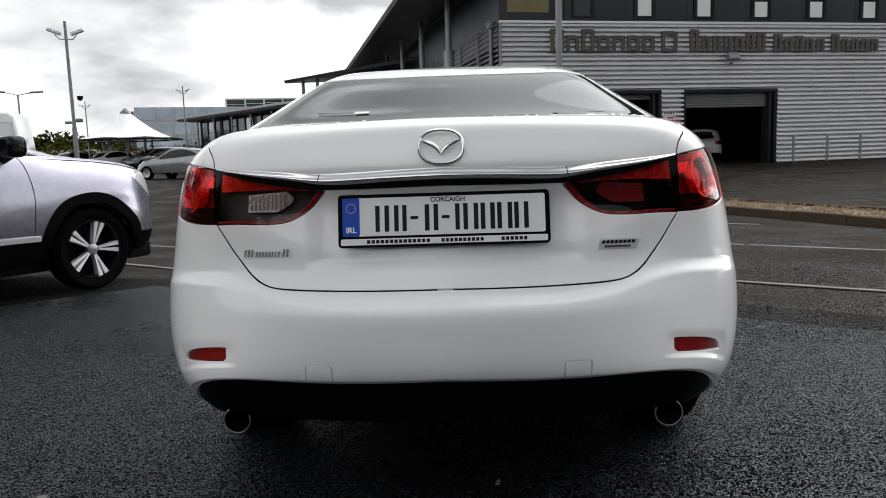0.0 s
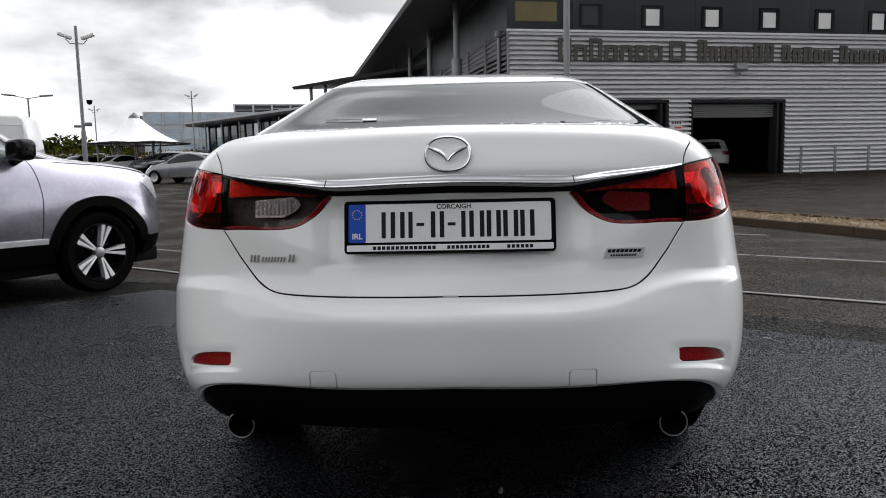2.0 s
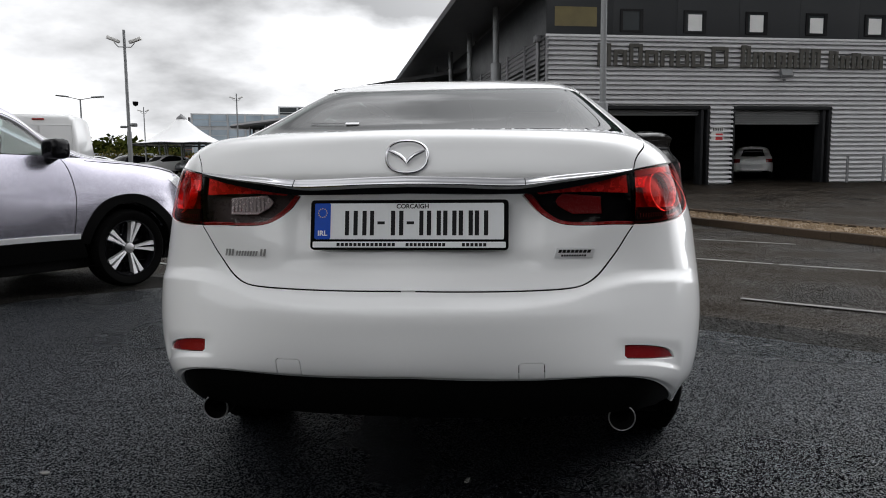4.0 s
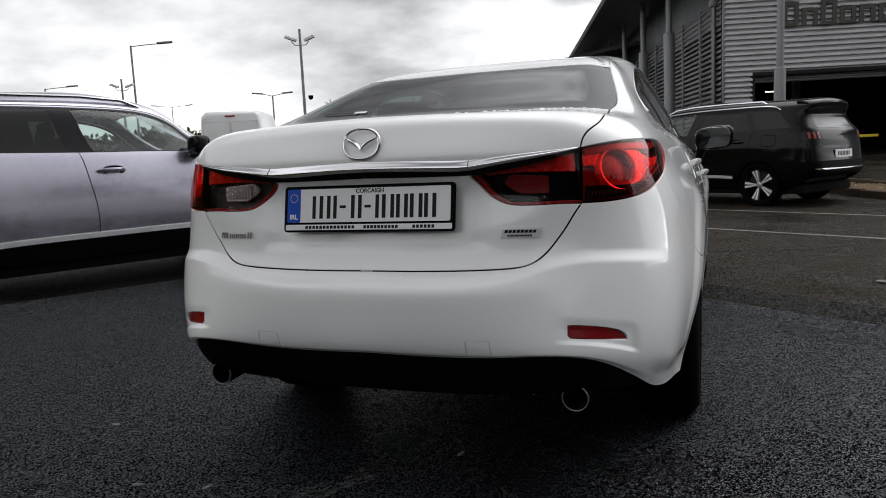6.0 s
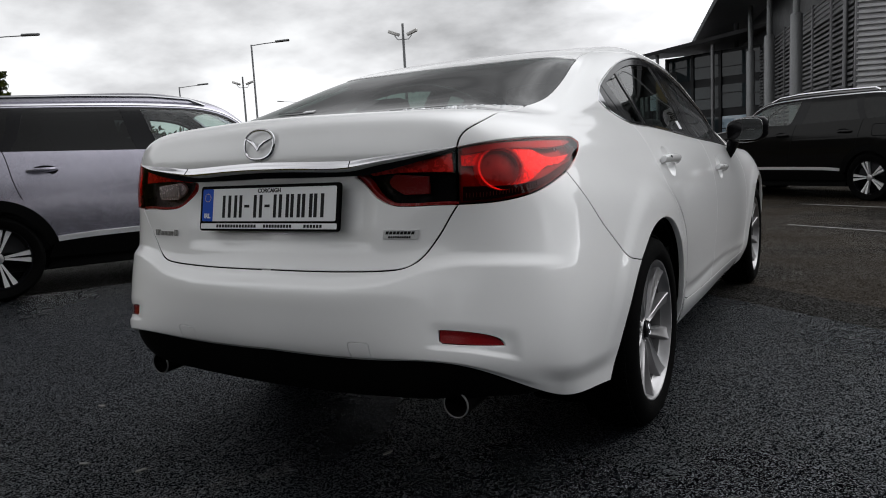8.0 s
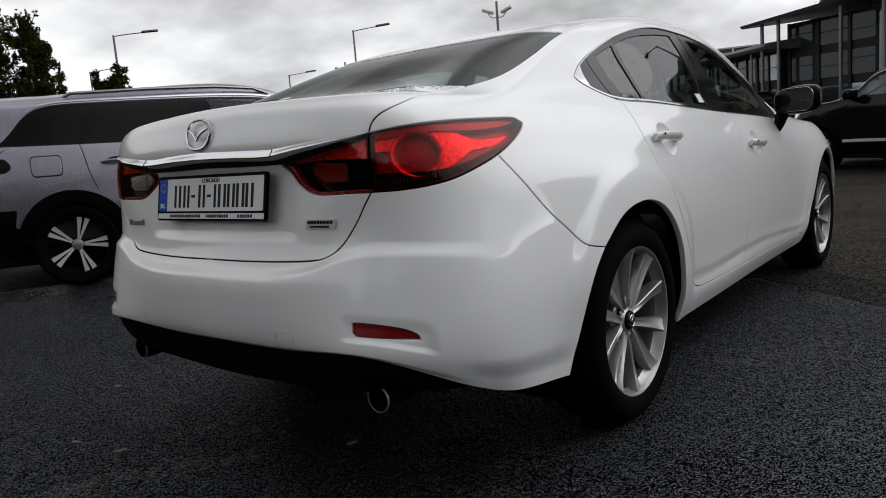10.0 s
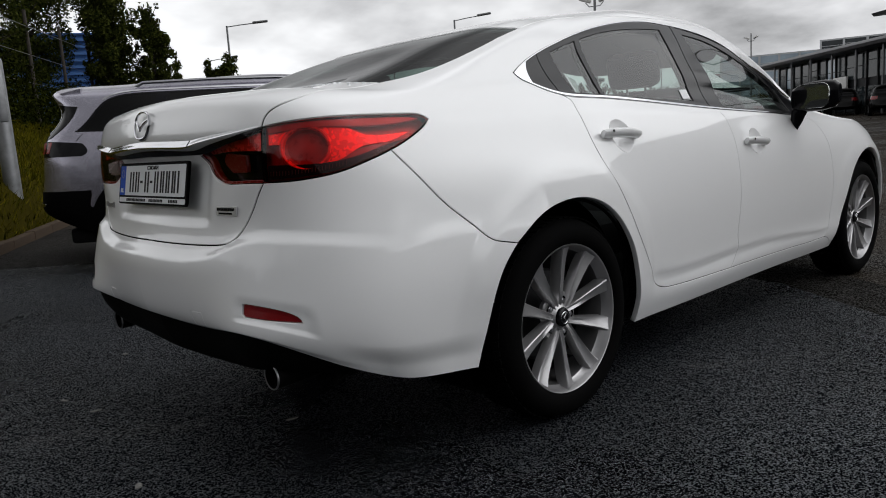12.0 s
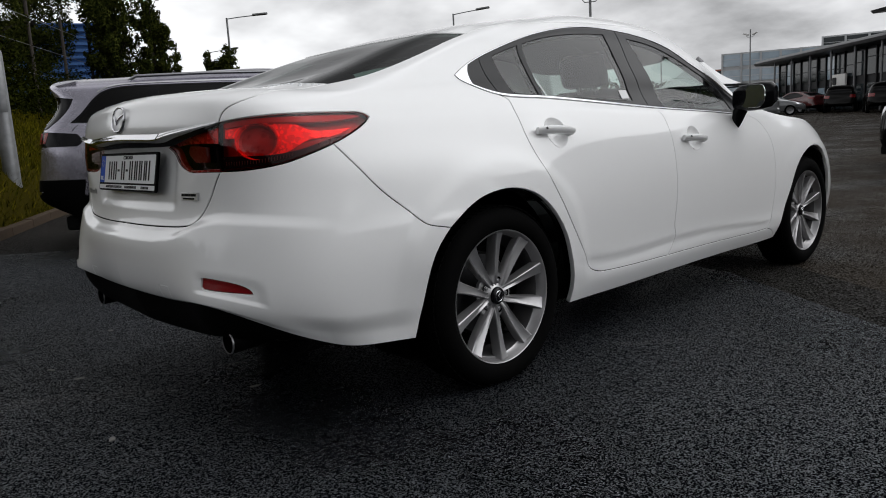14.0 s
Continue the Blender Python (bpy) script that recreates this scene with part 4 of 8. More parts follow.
bars(small, .146, -.0585, 6, .0080, .009, .0034, .0006, PLATE @ Matrix.Translation((0, 0, .0066)))
tagged(part("dealer_print", small, PLATE_BLACK, foot, smooth=0), kind="stuff")

# valance under the bumper, exhausts
def valance(u, v):
    u, v = np.asarray(u, float).ravel(), np.asarray(v, float).ravel()
    top = skin(u, np.zeros_like(u))
    drop = np.interp(u, [0, .5, .62, .74, .86, .95], [.135, .128, .112, .072, .02, .0])
    inward = np.stack((-.35 * smooth_step(.4, .9, u), np.ones_like(u), 0 * u), axis=1)
    s = v[:, None]
    return top + inward * (.012 + .055 * s**2) + np.stack((0 * u, 0 * u, .006 - drop * v), axis=1)


def valance_normal(u, v, e=2e-3):
    u, v = np.asarray(u, float).ravel(), np.asarray(v, float).ravel()
    n = np.cross(valance(u + e, v) - valance(np.maximum(u - e, 0), v), valance(u, v - e) - valance(u, v + e))
    return n / np.maximum(np.linalg.norm(n, axis=1), 1e-12)[:, None]


us, vs = np.linspace(0, .93, 50), np.linspace(0, 1, 8)
grid_u, grid_v = np.meshgrid(us, vs, indexing="ij")
cells = [[i * 8 + j + 1, i * 8 + 8 + j + 1, i * 8 + 8 + j, i * 8 + j] for i in range(49) for j in range(7)]
low_shape = (valance(grid_u, grid_v), cells, valance_normal(grid_u, grid_v))
panel("rear_valance", together(low_shape, mirrored(low_shape)), BLACK_PLASTIC, saloon, "black plastic valance under the rear bumper")
for s in (1, -1):
    pipe = bmesh.new()
    m = Matrix.Translation((s * .580, .006, .340)) @ Euler((radians(-90), 0, 0)).to_matrix().to_4x4()
    lathe(pipe, [(.030, .16), (.0335, .02), (.0345, .0), (.0365, .0), (.0372, .004), (.0365, .05), (.032, .14), (.024, .22), (.024, .40)], m, 40)
    # the shade under the bumper is put into the pipe's black colour
    tip = part("exhaust_tip", pipe, BLACK_PLASTIC, saloon, "round exhaust tip coloured black for shade, with a thin bright lip")
    bore = bmesh.new()
    lathe(bore, [(.0325, .012), (.030, .15), (0, .152)], m, 32)
    part("bore", bore, SHADOW_CLOTH, tip)
    lip = bmesh.new()
    lathe(lip, [(.0340, .001), (.0340, -.0015), (.0360, -.002), (.0372, -.001), (.0372, .003)], m, 40)
    part("lip", lip, STEEL, tip)

# added black sheets for the shade behind the gaps; wheel houses, floor
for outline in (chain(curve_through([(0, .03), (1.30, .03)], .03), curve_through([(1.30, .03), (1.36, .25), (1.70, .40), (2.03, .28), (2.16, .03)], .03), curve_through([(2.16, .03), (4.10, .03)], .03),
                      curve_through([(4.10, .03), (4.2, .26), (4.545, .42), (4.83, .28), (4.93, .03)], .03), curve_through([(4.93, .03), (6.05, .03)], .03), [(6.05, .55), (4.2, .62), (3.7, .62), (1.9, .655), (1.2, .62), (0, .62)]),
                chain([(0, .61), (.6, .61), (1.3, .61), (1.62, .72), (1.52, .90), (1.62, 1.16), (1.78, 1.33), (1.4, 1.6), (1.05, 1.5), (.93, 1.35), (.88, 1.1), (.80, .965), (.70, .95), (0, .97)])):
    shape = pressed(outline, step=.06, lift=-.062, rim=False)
    panel("gap_shade_sheet", together(shape, mirrored(shape)), SHADOW_CLOTH, saloon)
head_shape = pressed(chain(GLASS_TOP[::-1], ROOF_EDGE, SCREEN_TOP, [(6.05, 1.62), (6.05, 2.3)], curve_through([(6.05, 2.3), (0, 2.3)], .1), [(0, 1.446)]), step=.12, lift=-.045, rim=False)
panel("headlining", together(head_shape, mirrored(head_shape)), HEADLINING, saloon, "grey cloth headlining")
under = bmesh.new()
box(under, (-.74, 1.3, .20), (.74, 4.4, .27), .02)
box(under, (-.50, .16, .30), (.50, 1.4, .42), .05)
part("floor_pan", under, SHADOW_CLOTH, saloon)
for y in (.966, 3.797):
    for s in (1, -1):
        house = bmesh.new()
        m = Matrix.Translation((s * .55, y, .337)) @ Euler((0, radians(90 * s), 0)).to_matrix().to_4x4()
        lathe(house, [(.0, .0), (.40, .0), (.412, .02), (.412, .235)], m, 48)
        for v in [v for v in house.verts if v.co.z < .16]:
            v.co.z = .16
        part("wheel_house", house, BLACK_PLASTIC, saloon)
        lip = bmesh.new()
        rail = [Vector((s * float(np.interp(z, [.25, .35, .45, .60, .74], [.770, .800, .842, .872, .878])), y + .398 * math.cos(a), z)) for a in (radians(-10 + 200 * i / 40) for i in range(41)) for z in (.337 + .398 * math.sin(a),)]
        tube(lip, rail, .006, 6)
        part("arch_liner", lip, BLACK_PLASTIC, saloon)


def road_wheel(y, side, name="road_wheel"):
    """A five-pair spoked alloy wheel with its tyre, the hub facing outwards."""
    hub = thing(name, Matrix(), "", "")
    for key in ("label", "category"):
        if key in hub:
            del hub[key]
    m = Matrix.Translation((side * .778, y, .337)) @ Euler((0, radians(90 * side), radians(0))).to_matrix().to_4x4()
    bm = bmesh.new()
    lathe(bm, [(.246, .088), (.254, .102), (.275, .112), (.304, .109), (.323, .096), (.3345, .070), (.337, .035), (.337, -.035), (.3345, -.070), (.320, -.098), (.275, -.112), (.246, -.09)], m, 96)
    tyre = part("tyre", bm, RUBBER, hub)
    tread = bmesh.new()
    for k in range(72):
        a = 2 * math.pi * k / 72
        for h0, h1, turn in ((.082, .050, .03), (.046, .012, -.03), (-.012, -.046, .03), (-.050, -.082, -.03)):
            corners = [Vector((.336 * math.cos(b), .336 * math.sin(b), h)) for b, h in ((a, h0), (a + .06, h0), (a + .06 + turn, h1), (a + turn, h1))]
            top = [Vector((.3405 * math.cos(b), .3405 * math.sin(b), h)) for b, h in ((a, h0), (a + .06, h0), (a + .06 + turn, h1), (a + turn, h1))]
            vs_ = [tread.verts.new(m @ c) for c in corners + top]
            for f in ((4, 5, 6, 7), (0, 1, 5, 4), (1, 2, 6, 5), (2, 3, 7, 6), (3, 0, 4, 7)):
                tread.faces.new([vs_[i] for i in f])
    tagged(part("tread", tread, RUBBER, tyre, smooth=0), kind="stuff")
    bm = bmesh.new()
    lathe(bm, [(.247, .090), (.251, .096), (.250, .100), (.2465, .0985), (.241, .086), (.236, .066), (.230, .060)], m, 96)
    rim = part("rim", bm, ALLOY, hub, "silver alloy rim")
    # the barrel is coloured dark for the shade behind the spokes
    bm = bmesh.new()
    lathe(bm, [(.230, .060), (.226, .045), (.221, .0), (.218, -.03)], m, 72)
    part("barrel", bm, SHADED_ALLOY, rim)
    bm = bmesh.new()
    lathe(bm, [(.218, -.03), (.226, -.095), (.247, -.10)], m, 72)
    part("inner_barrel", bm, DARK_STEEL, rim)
    bm = bmesh.new()
    lathe(bm, [(0, -.02), (.15, -.02), (.16, -.03), (.16, -.05), (0, -.05)], m, 40)
    part("brake_disc", bm, DARK_STEEL, hub)
    bm = bmesh.new()
    lathe(bm, [(.075, -.055), (.216, -.055), (.216, -.062), (.075, -.062)], m, 40, True)
    part("brake_shield", bm, SHADOW_CLOTH, hub)
    # ten creased spokes in five pairs that part round each wheel nut
    for k in range(10):
        pair, half = divmod(k, 2)
        sign = 1 if half else -1
        centre = radians(72 * pair + 90)
        bm = bmesh.new()
        rows = []
        for r, off, wide, h, deep, tilt in ((.036, 27, .020, .058, .026, .0), (.050, 25, .022, .063, .030, .10), (.070, 22, .024, .067, .034, .25), (.095, 19.5, .026, .070, .038, .45), (.125, 18.2, .029, .073, .040, .65), (.160, 17.5, .033, .077, .042, .85), (.200, 17, .039, .083, .042, 1.0), (.226, 17, .045, .089, .040, 1.0), (.240, 17, .049, .094, .034, 1.0)):
            ang = centre + sign * radians(off)
            c, s_ = math.cos(ang), math.sin(ang)
            # a hollow face whose high edge turns outwards along the spoke
            face = [(-wide * .60, h - deep), (-wide * .50, h - .010 * tilt - .003), (-wide * .42, h - .009 * tilt), (-wide * .08, h - .0075), (wide * .26, h - .0065 * (1 - tilt) - .002), (wide * .42, h), (wide * .50, h - .003), (wide * .60, h - deep)]
            rows.append([bm.verts.new(m @ Vector((r * c - w * sign * s_, r * s_ + w * sign * c, z))) for w, z in face])
        for p0, p1 in zip(rows, rows[1:]):
            for i in range(8):
                bm.faces.new((p0[i], p0[(i + 1) % 8], p1[(i + 1) % 8], p1[i]))
        bm.faces.new(rows[0]), bm.faces.new(rows[-1])
        bmesh.ops.recalc_face_normals(bm, faces=bm.faces)
        part("spoke", bm, ALLOY, rim, smooth=28)
    # thin webs that close each pair behind its nut
    for k in range(5):
        bm = bmesh.new()
        a0 = radians(72 * k + 90)
        prism(bm, [(r * math.cos(a0 + o), r * math.sin(a0 + o)) for r, o in ((.040, -.55), (.074, -.42), (.088, -.20), (.090, 0), (.088, .20), (.074, .42), (.040, .55))], .018, m @ Matrix.Translation((0, 0, .030)), .004)
        part("nut_web", bm, ALLOY, rim)
    bm = bmesh.new()
    lathe(bm, [(.075, .030), (.070, .040), (.056, .046), (.044, .056), (.034, .062)], m, 40)
    part("hub_centre", bm, ALLOY, rim)
    bm = bmesh.new()
    lathe(bm, [(.031, .060), (.031, .071), (.026, .074), (0, .0755)], m, 32)
    cap = part("centre_cap", bm, GLOSS_BLACK, hub, "black centre cap with a silver ring")
    bm = bmesh.new()
    lathe(bm, [(.018, .0755), (.0195, .077), (.021, .0755)], m, 32)
    part("cap_ring", bm, CHROME, cap)
    bm = bmesh.new()
    for w in (1, -1):
        tube(bm, [m @ Vector((w * a - .001, b, .0762)) for a, b in ((.017, .006), (.010, .003), (.004, -.002), (0, -.008))], [.001, .0022, .0024, .0014], 6)
    part("cap_wing", bm, CHROME, cap)
    for k in range(5):
        a = radians(72 * k + 90)
        bm = bmesh.new()
        lathe(bm, [(.012, .040), (.012, .050), (.0085, .051), (.0085, .056), (.006, .058), (0, .058)], m @ Matrix.Translation((.056 * math.cos(a), .056 * math.sin(a), 0)), 6)
        part("wheel_nut", bm, STEEL, hub, smooth=0)
        bm = bmesh.new()
        lathe(bm, [(.0165, .0555), (.0155, .0495), (0, .0492)], m @ Matrix.Translation((.056 * math.cos(a), .056 * math.sin(a), 0)), 20)
        part("nut_well", bm, GLOSS_BLACK, hub)
    return hub


for y in (.963, 3.795):
    for s in (1, -1):
        wheel = road_wheel(y, s)
        wheel.parent = saloon
        wheel["label"] = "silver ten-spoke alloy wheel with black tyre"

# door handles, mirrors
for door_set, u0, v0, u1, v1 in ((rear_doors, 1.945, .535, 2.155, .533), (front_doors, 3.000, .513, 3.205, .503)):
    for s, door in zip((1, -1), door_set):
        bm = bmesh.new()
        path, radii = [], []
        for k in range(13):
            t = k / 12
            u, v = u0 + (u1 - u0) * t, v0 + (v1 - v0) * t
            m = on_skin(u, v, .004 + .022 * math.sin(math.pi * min(max(t, .03), .97)) ** .45, s)
            path.append(m.translation)
            radii.append(.0215 * (.55 + .45 * math.sin(math.pi * (.12 + .76 * t)) ** .5))
        tube(bm, path, radii, 12, squash=.62)
        part("door_handle", bm, PAINT_WHITE, door, "body-coloured pull handle")
        cup = bmesh.new()
        hole = REAR_CUP if door_set is rear_doors else FRONT_CUP
        middle_ = hole.mean(axis=0)
        rings = []
        for share, sink in ((1.03, -.0005), (.97, -.003), (.85, -.010), (.6, -.018), (.3, -.022)):
            pts = middle_ + (hole - middle_) * share
            place = skin(pts[:, 0], pts[:, 1]) + skin_normal(pts[:, 0], pts[:, 1]) * sink
            rings.append([cup.verts.new((s * p[0], p[1], p[2])) for p in place])
        for r0, r1 in zip(rings, rings[1:]):
            for i in range(len(r0)):
                cup.faces.new((r0[i], r0[(i + 1) % len(r0)], r1[(i + 1) % len(r0)], r1[i]))
        cup.faces.new(rings[-1])
        part("handle_cup", cup, PAINT_WHITE, door)
        lock = bmesh.new()
        lathe(lock, [(.005, .0), (.005, .002), (0, .002)], on_skin(u0 + .030, v0, .038, s), 12)
        part("key_lock", lock, GLOSS_BLACK, door)

for s, door in zip((1, -1), front_doors):
    bm = bmesh.new()
    base = Vector((.845, 2.935, .915))
    head = Vector((.955, 2.895, 1.045))
    sections = []
    for k, (dx, half_w, half_h) in enumerate(((-.125, .020, .026), (-.115, .040, .050), (-.085, .048, .066), (-.03, .050, .072), (.03, .048, .072), (.075, .040, .063), (.095, .024, .042))):
        ring_ = []
        for i in range(20):
            a = 2 * math.pi * i / 20
            cy = math.copysign(abs(math.cos(a)) ** .7, math.cos(a)) * half_w
            cz = math.copysign(abs(math.sin(a)) ** .7, math.sin(a)) * half_h
            ring_.append(bm.verts.new((s * (head.x + dx), head.y + cy + .010 * dx + .10 * max(dx, 0) ** 1.2, head.z + cz + .08 * dx)))
        sections.append(ring_)
    for p0, p1 in zip(sections, sections[1:]):
        for i in range(20):
            bm.faces.new((p0[i], p0[(i + 1) % 20], p1[(i + 1) % 20], p1[i]))
    bm.faces.new(sections[0]), bm.faces.new(sections[-1])
    mirror = part("door_mirror", bm, GLOSS_BLACK, door, "black door mirror on a triangular foot")
    glass = bmesh.new()
    outline = [(x, z) for x, z in rounded(.180, .118, .040, 6)]
    prism(glass, outline, .003, Matrix.Translation((s * .945, 2.8400, 1.046)) @ Euler((radians(87), 0, radians(-17 * s))).to_matrix().to_4x4(), .001)
    part("mirror_glass", glass, MIRROR, mirror, "mirror glass")
    shell = bmesh.new()
    lathe(shell, [(.060, -.004), (.052, .016), (.028, .027), (0, .031)], Matrix.Translation((s * .950, 2.928, 1.050)) @ Euler((radians(-90), 0, 0)).to_matrix().to_4x4() @ Matrix.Diagonal((1.55, 1.0, 1, 1)), 24)
    part("mirror_cover", shell, PAINT_WHITE, mirror, "white painted mirror cover")
    stalk = bmesh.new()
    tube(stalk, [(s * .842, 2.900, .885), (s * .852, 2.890, .925), (s * .862, 2.890, .965), (s * .885, 2.893, 1.000)], [.012, .030, .038, .034], 10, squash=.55)
    part("mirror_foot", stalk, GLOSS_BLACK, mirror)

# cabin
def seat(x, y, wide, name, rear=False):
    base = thing(name, Matrix(), "", "")
    for key in ("label", "category"):
        if key in base:
            del base[key]
    bm = bmesh.new()
    box(bm, (x - wide / 2, y, .42), (x + wide / 2, y + .50, .58), .05)
    part("seat_cushion", bm, SEAT_CLOTH, base)
    bm = bmesh.new()
    box(bm, (-wide / 2, -.07, 0), (wide / 2, .07, .62), .05, Matrix.Translation((x, y - .02, .52)) @ Euler((radians(16), 0, 0)).to_matrix().to_4x4())
    part("seat_back", bm, SEAT_CLOTH, base)
    for dx in ([0] if not rear else [-.37, .37]):
        bm = bmesh.new()
        box(bm, (-.13, -.05, 0), (.13, .05, .17), .04, Matrix.Translation((x + dx, y - (.22 if not rear else .23), 1.135 if not rear else 1.09)) @ Euler((radians(12), 0, 0)).to_matrix().to_4x4())
        rest = part("head_rest", bm, SEAT_CLOTH, base)
        bm = bmesh.new()
        for e in (-.05, .05):
            tube(bm, [(x + dx + e, y - .20, 1.05), (x + dx + e, y - .22, 1.16)], .006, 8)
        part("head_rest_posts", bm, STEEL, rest)
    return base


for ob in (seat(.37, 2.42, .50, "front_seat"), seat(-.37, 2.42, .50, "front_seat"), seat(0, 1.42, 1.24, "rear_bench", True)):
    ob.parent = saloon
bm = bmesh.new()
box(bm, (-.62, .62, 1.00), (.62, 1.22, 1.03), .01)
part("parcel_shelf", bm, SEAT_CLOTH, saloon)
bm = bmesh.new()
box(bm, (-.70, 3.05, .72), (.70, 3.55, .95), .06)
part("dashboard", bm, BLACK_PLASTIC, saloon)
bm = bmesh.new()
wheel_m = Matrix.Translation((.37, 2.98, .92)) @ Euler((radians(68), 0, 0)).to_matrix().to_4x4()
tube(bm, [wheel_m @ Vector((.18 * math.cos(a), .18 * math.sin(a), 0)) for a in (2 * math.pi * i / 32 for i in range(33))], .014, 8, caps=False)
box(bm, (-.17, -.02, -.02), (.17, .02, .0), .008, wheel_m)
part("steering_wheel", bm, BLACK_PLASTIC, saloon)
bm = bmesh.new()
box(bm, (-.12, 2.86, 1.30), (.12, 2.89, 1.365), .015)
part("inner_mirror", bm, BLACK_PLASTIC, saloon)
# rain drops left along the foot of the rear glass
rnd = random.Random(44)
bm = bmesh.new()
for k in range(150):
    u = rnd.uniform(0, .74)
    v = float(np.interp(u, [0, .25, .46, .65, .77], [.985, .985, .978, .961, .958])) - abs(rnd.gauss(0, .022))
    r = rnd.uniform(.0025, .0065)
    lathe(bm, [(r, -.0003), (r * .85, r * .28), (r * .45, r * .48), (0, r * .52)], on_skin(u, v, 0, rnd.choice((1, -1))) @ Matrix.Rotation(rnd.uniform(0, 6), 4, "Z") @ Matrix.Diagonal((rnd.uniform(1, 1.9), 1, 1, 1)), 8)
tagged(part("rain_drops", bm, WATER), "rain drops standing on the white boot lid", "water", kind="stuff")
# stickers on the glass
bm = bmesh.new()
m = on_skin(.375, 1.100, .001, -1)
bars(bm, -.022, -.007, 18, .0042, .014, .0022, .0006, m, .003)
part("rear_sticker", bm, PLATE_BLACK, rear_screen, "row of small dark bars printed on the glass")
bm = bmesh.new()
prism(bm, [(-.074, -.012), (-.028, -.012), (-.028, .012), (-.074, .012)], .0006, m)
part("sticker_panel", bm, PLATE_WHITE, rear_screen)
bm = bmesh.new()
prism(bm, [(-.03, -.022), (.03, -.022), (.03, .022), (-.03, .022)], .0006, on_skin(2.69, .735, -.004))
part("window_sticker", bm, PLATE_WHITE, saloon)

# ---- materials of the place ----
def asphalt(name, dark, light, rough_low, rough_high, stone=420.0, bump=.5, patchy=.6, spec=.17, sheen=(1, 1, 1)):
    """Bitumen with stone chips, patches and a damp sheen."""
    m = bpy.data.materials.new(name)
    m.use_nodes = True
    n, l = m.node_tree.nodes, m.node_tree.links
    b = n["Principled BSDF"]
    where = n.new("ShaderNodeTexCoord")
    chips = n.new("ShaderNodeTexVoronoi")
    chips.inputs["Scale"].default_value = stone * .62
    fine, broad, streak = (n.new("ShaderNodeTexNoise") for _ in range(3))
    fine.inputs["Scale"].default_value, fine.inputs["Detail"].default_value = stone * .12, 7
    broad.inputs["Scale"].default_value, broad.inputs["Detail"].default_value = patchy, 6
    streak.inputs["Scale"].default_value, streak.inputs["Detail"].default_value = 7, 5
    for t in (chips, fine, broad, streak):
        l.new(where.outputs["Object"], t.inputs["Vector"])
    total = n.new("ShaderNodeMath")
    total.operation = "MULTIPLY_ADD"
    total.inputs[1].default_value = .55
    l.new(fine.outputs["Fac"], total.inputs[0]), l.new(broad.outputs["Fac"], total.inputs[2])
    third = n.new("ShaderNodeMath")
    third.operation = "MULTIPLY_ADD"
    third.inputs[1].default_value = .35
    l.new(streak.outputs["Fac"], third.inputs[0]), l.new(total.outputs[0], third.inputs[2])
    ramp = n.new("ShaderNodeValToRGB")
    ramp.color_ramp.elements[0].position, ramp.color_ramp.elements[0].color = .72, (*dark, 1)
    ramp.color_ramp.elements[1].position, ramp.color_ramp.elements[1].color = 1.0, (*light, 1)
    l.new(third.outputs[0], ramp.inputs["Fac"])
    # each stone chip has a tone of its own
    chip_tone, chip_mix = n.new("ShaderNodeMapRange"), n.new("ShaderNodeMix")
    chip_tone.inputs["To Min"].default_value, chip_tone.inputs["To Max"].default_value = .05, 2.2
    chip_mix.data_type, chip_mix.blend_type, chip_mix.inputs[0].default_value = "RGBA", "MULTIPLY", 1
    l.new(chips.outputs["Color"], chip_tone.inputs["Value"]), l.new(ramp.outputs["Color"], chip_mix.inputs[6])
    l.new(chip_tone.outputs["Result"], chip_mix.inputs[7]), l.new(chip_mix.outputs[2], b.inputs["Base Color"])
    gloss = n.new("ShaderNodeMapRange")
    gloss.inputs["From Min"].default_value, gloss.inputs["From Max"].default_value = .35, .65
    gloss.inputs["To Min"].default_value, gloss.inputs["To Max"].default_value = rough_low, rough_high
    l.new(broad.outputs["Fac"], gloss.inputs["Value"]), l.new(gloss.outputs["Result"], b.inputs["Roughness"])
    b.inputs["Specular Tint"].default_value = (*sheen, 1)
    # polished and dull chips lie side by side
    shine = n.new("ShaderNodeMapRange")
    shine.inputs["From Min"].default_value, shine.inputs["From Max"].default_value = .57, 1.0
    shine.inputs["To Min"].default_value, shine.inputs["To Max"].default_value = .0, spec * 7.0
    l.new(chips.outputs["Color"], shine.inputs["Value"]), l.new(shine.outputs["Result"], b.inputs["Specular IOR Level"])
    height_, grit = n.new("ShaderNodeMath"), n.new("ShaderNodeTexNoise")
    grit.inputs["Scale"].default_value, grit.inputs["Detail"].default_value = stone * .62, 2
    l.new(where.outputs["Object"], grit.inputs["Vector"])
    height_.operation = "MULTIPLY_ADD"
    height_.inputs[1].default_value = .12
    l.new(fine.outputs["Fac"], height_.inputs[0]), l.new(grit.outputs["Fac"], height_.inputs[2])
    lift = n.new("ShaderNodeBump")
    lift.inputs["Strength"].default_value, lift.inputs["Distance"].default_value = bump, .0055
    l.new(height_.outputs[0], lift.inputs["Height"]), l.new(lift.outputs["Normal"], b.inputs["Normal"])
    return m


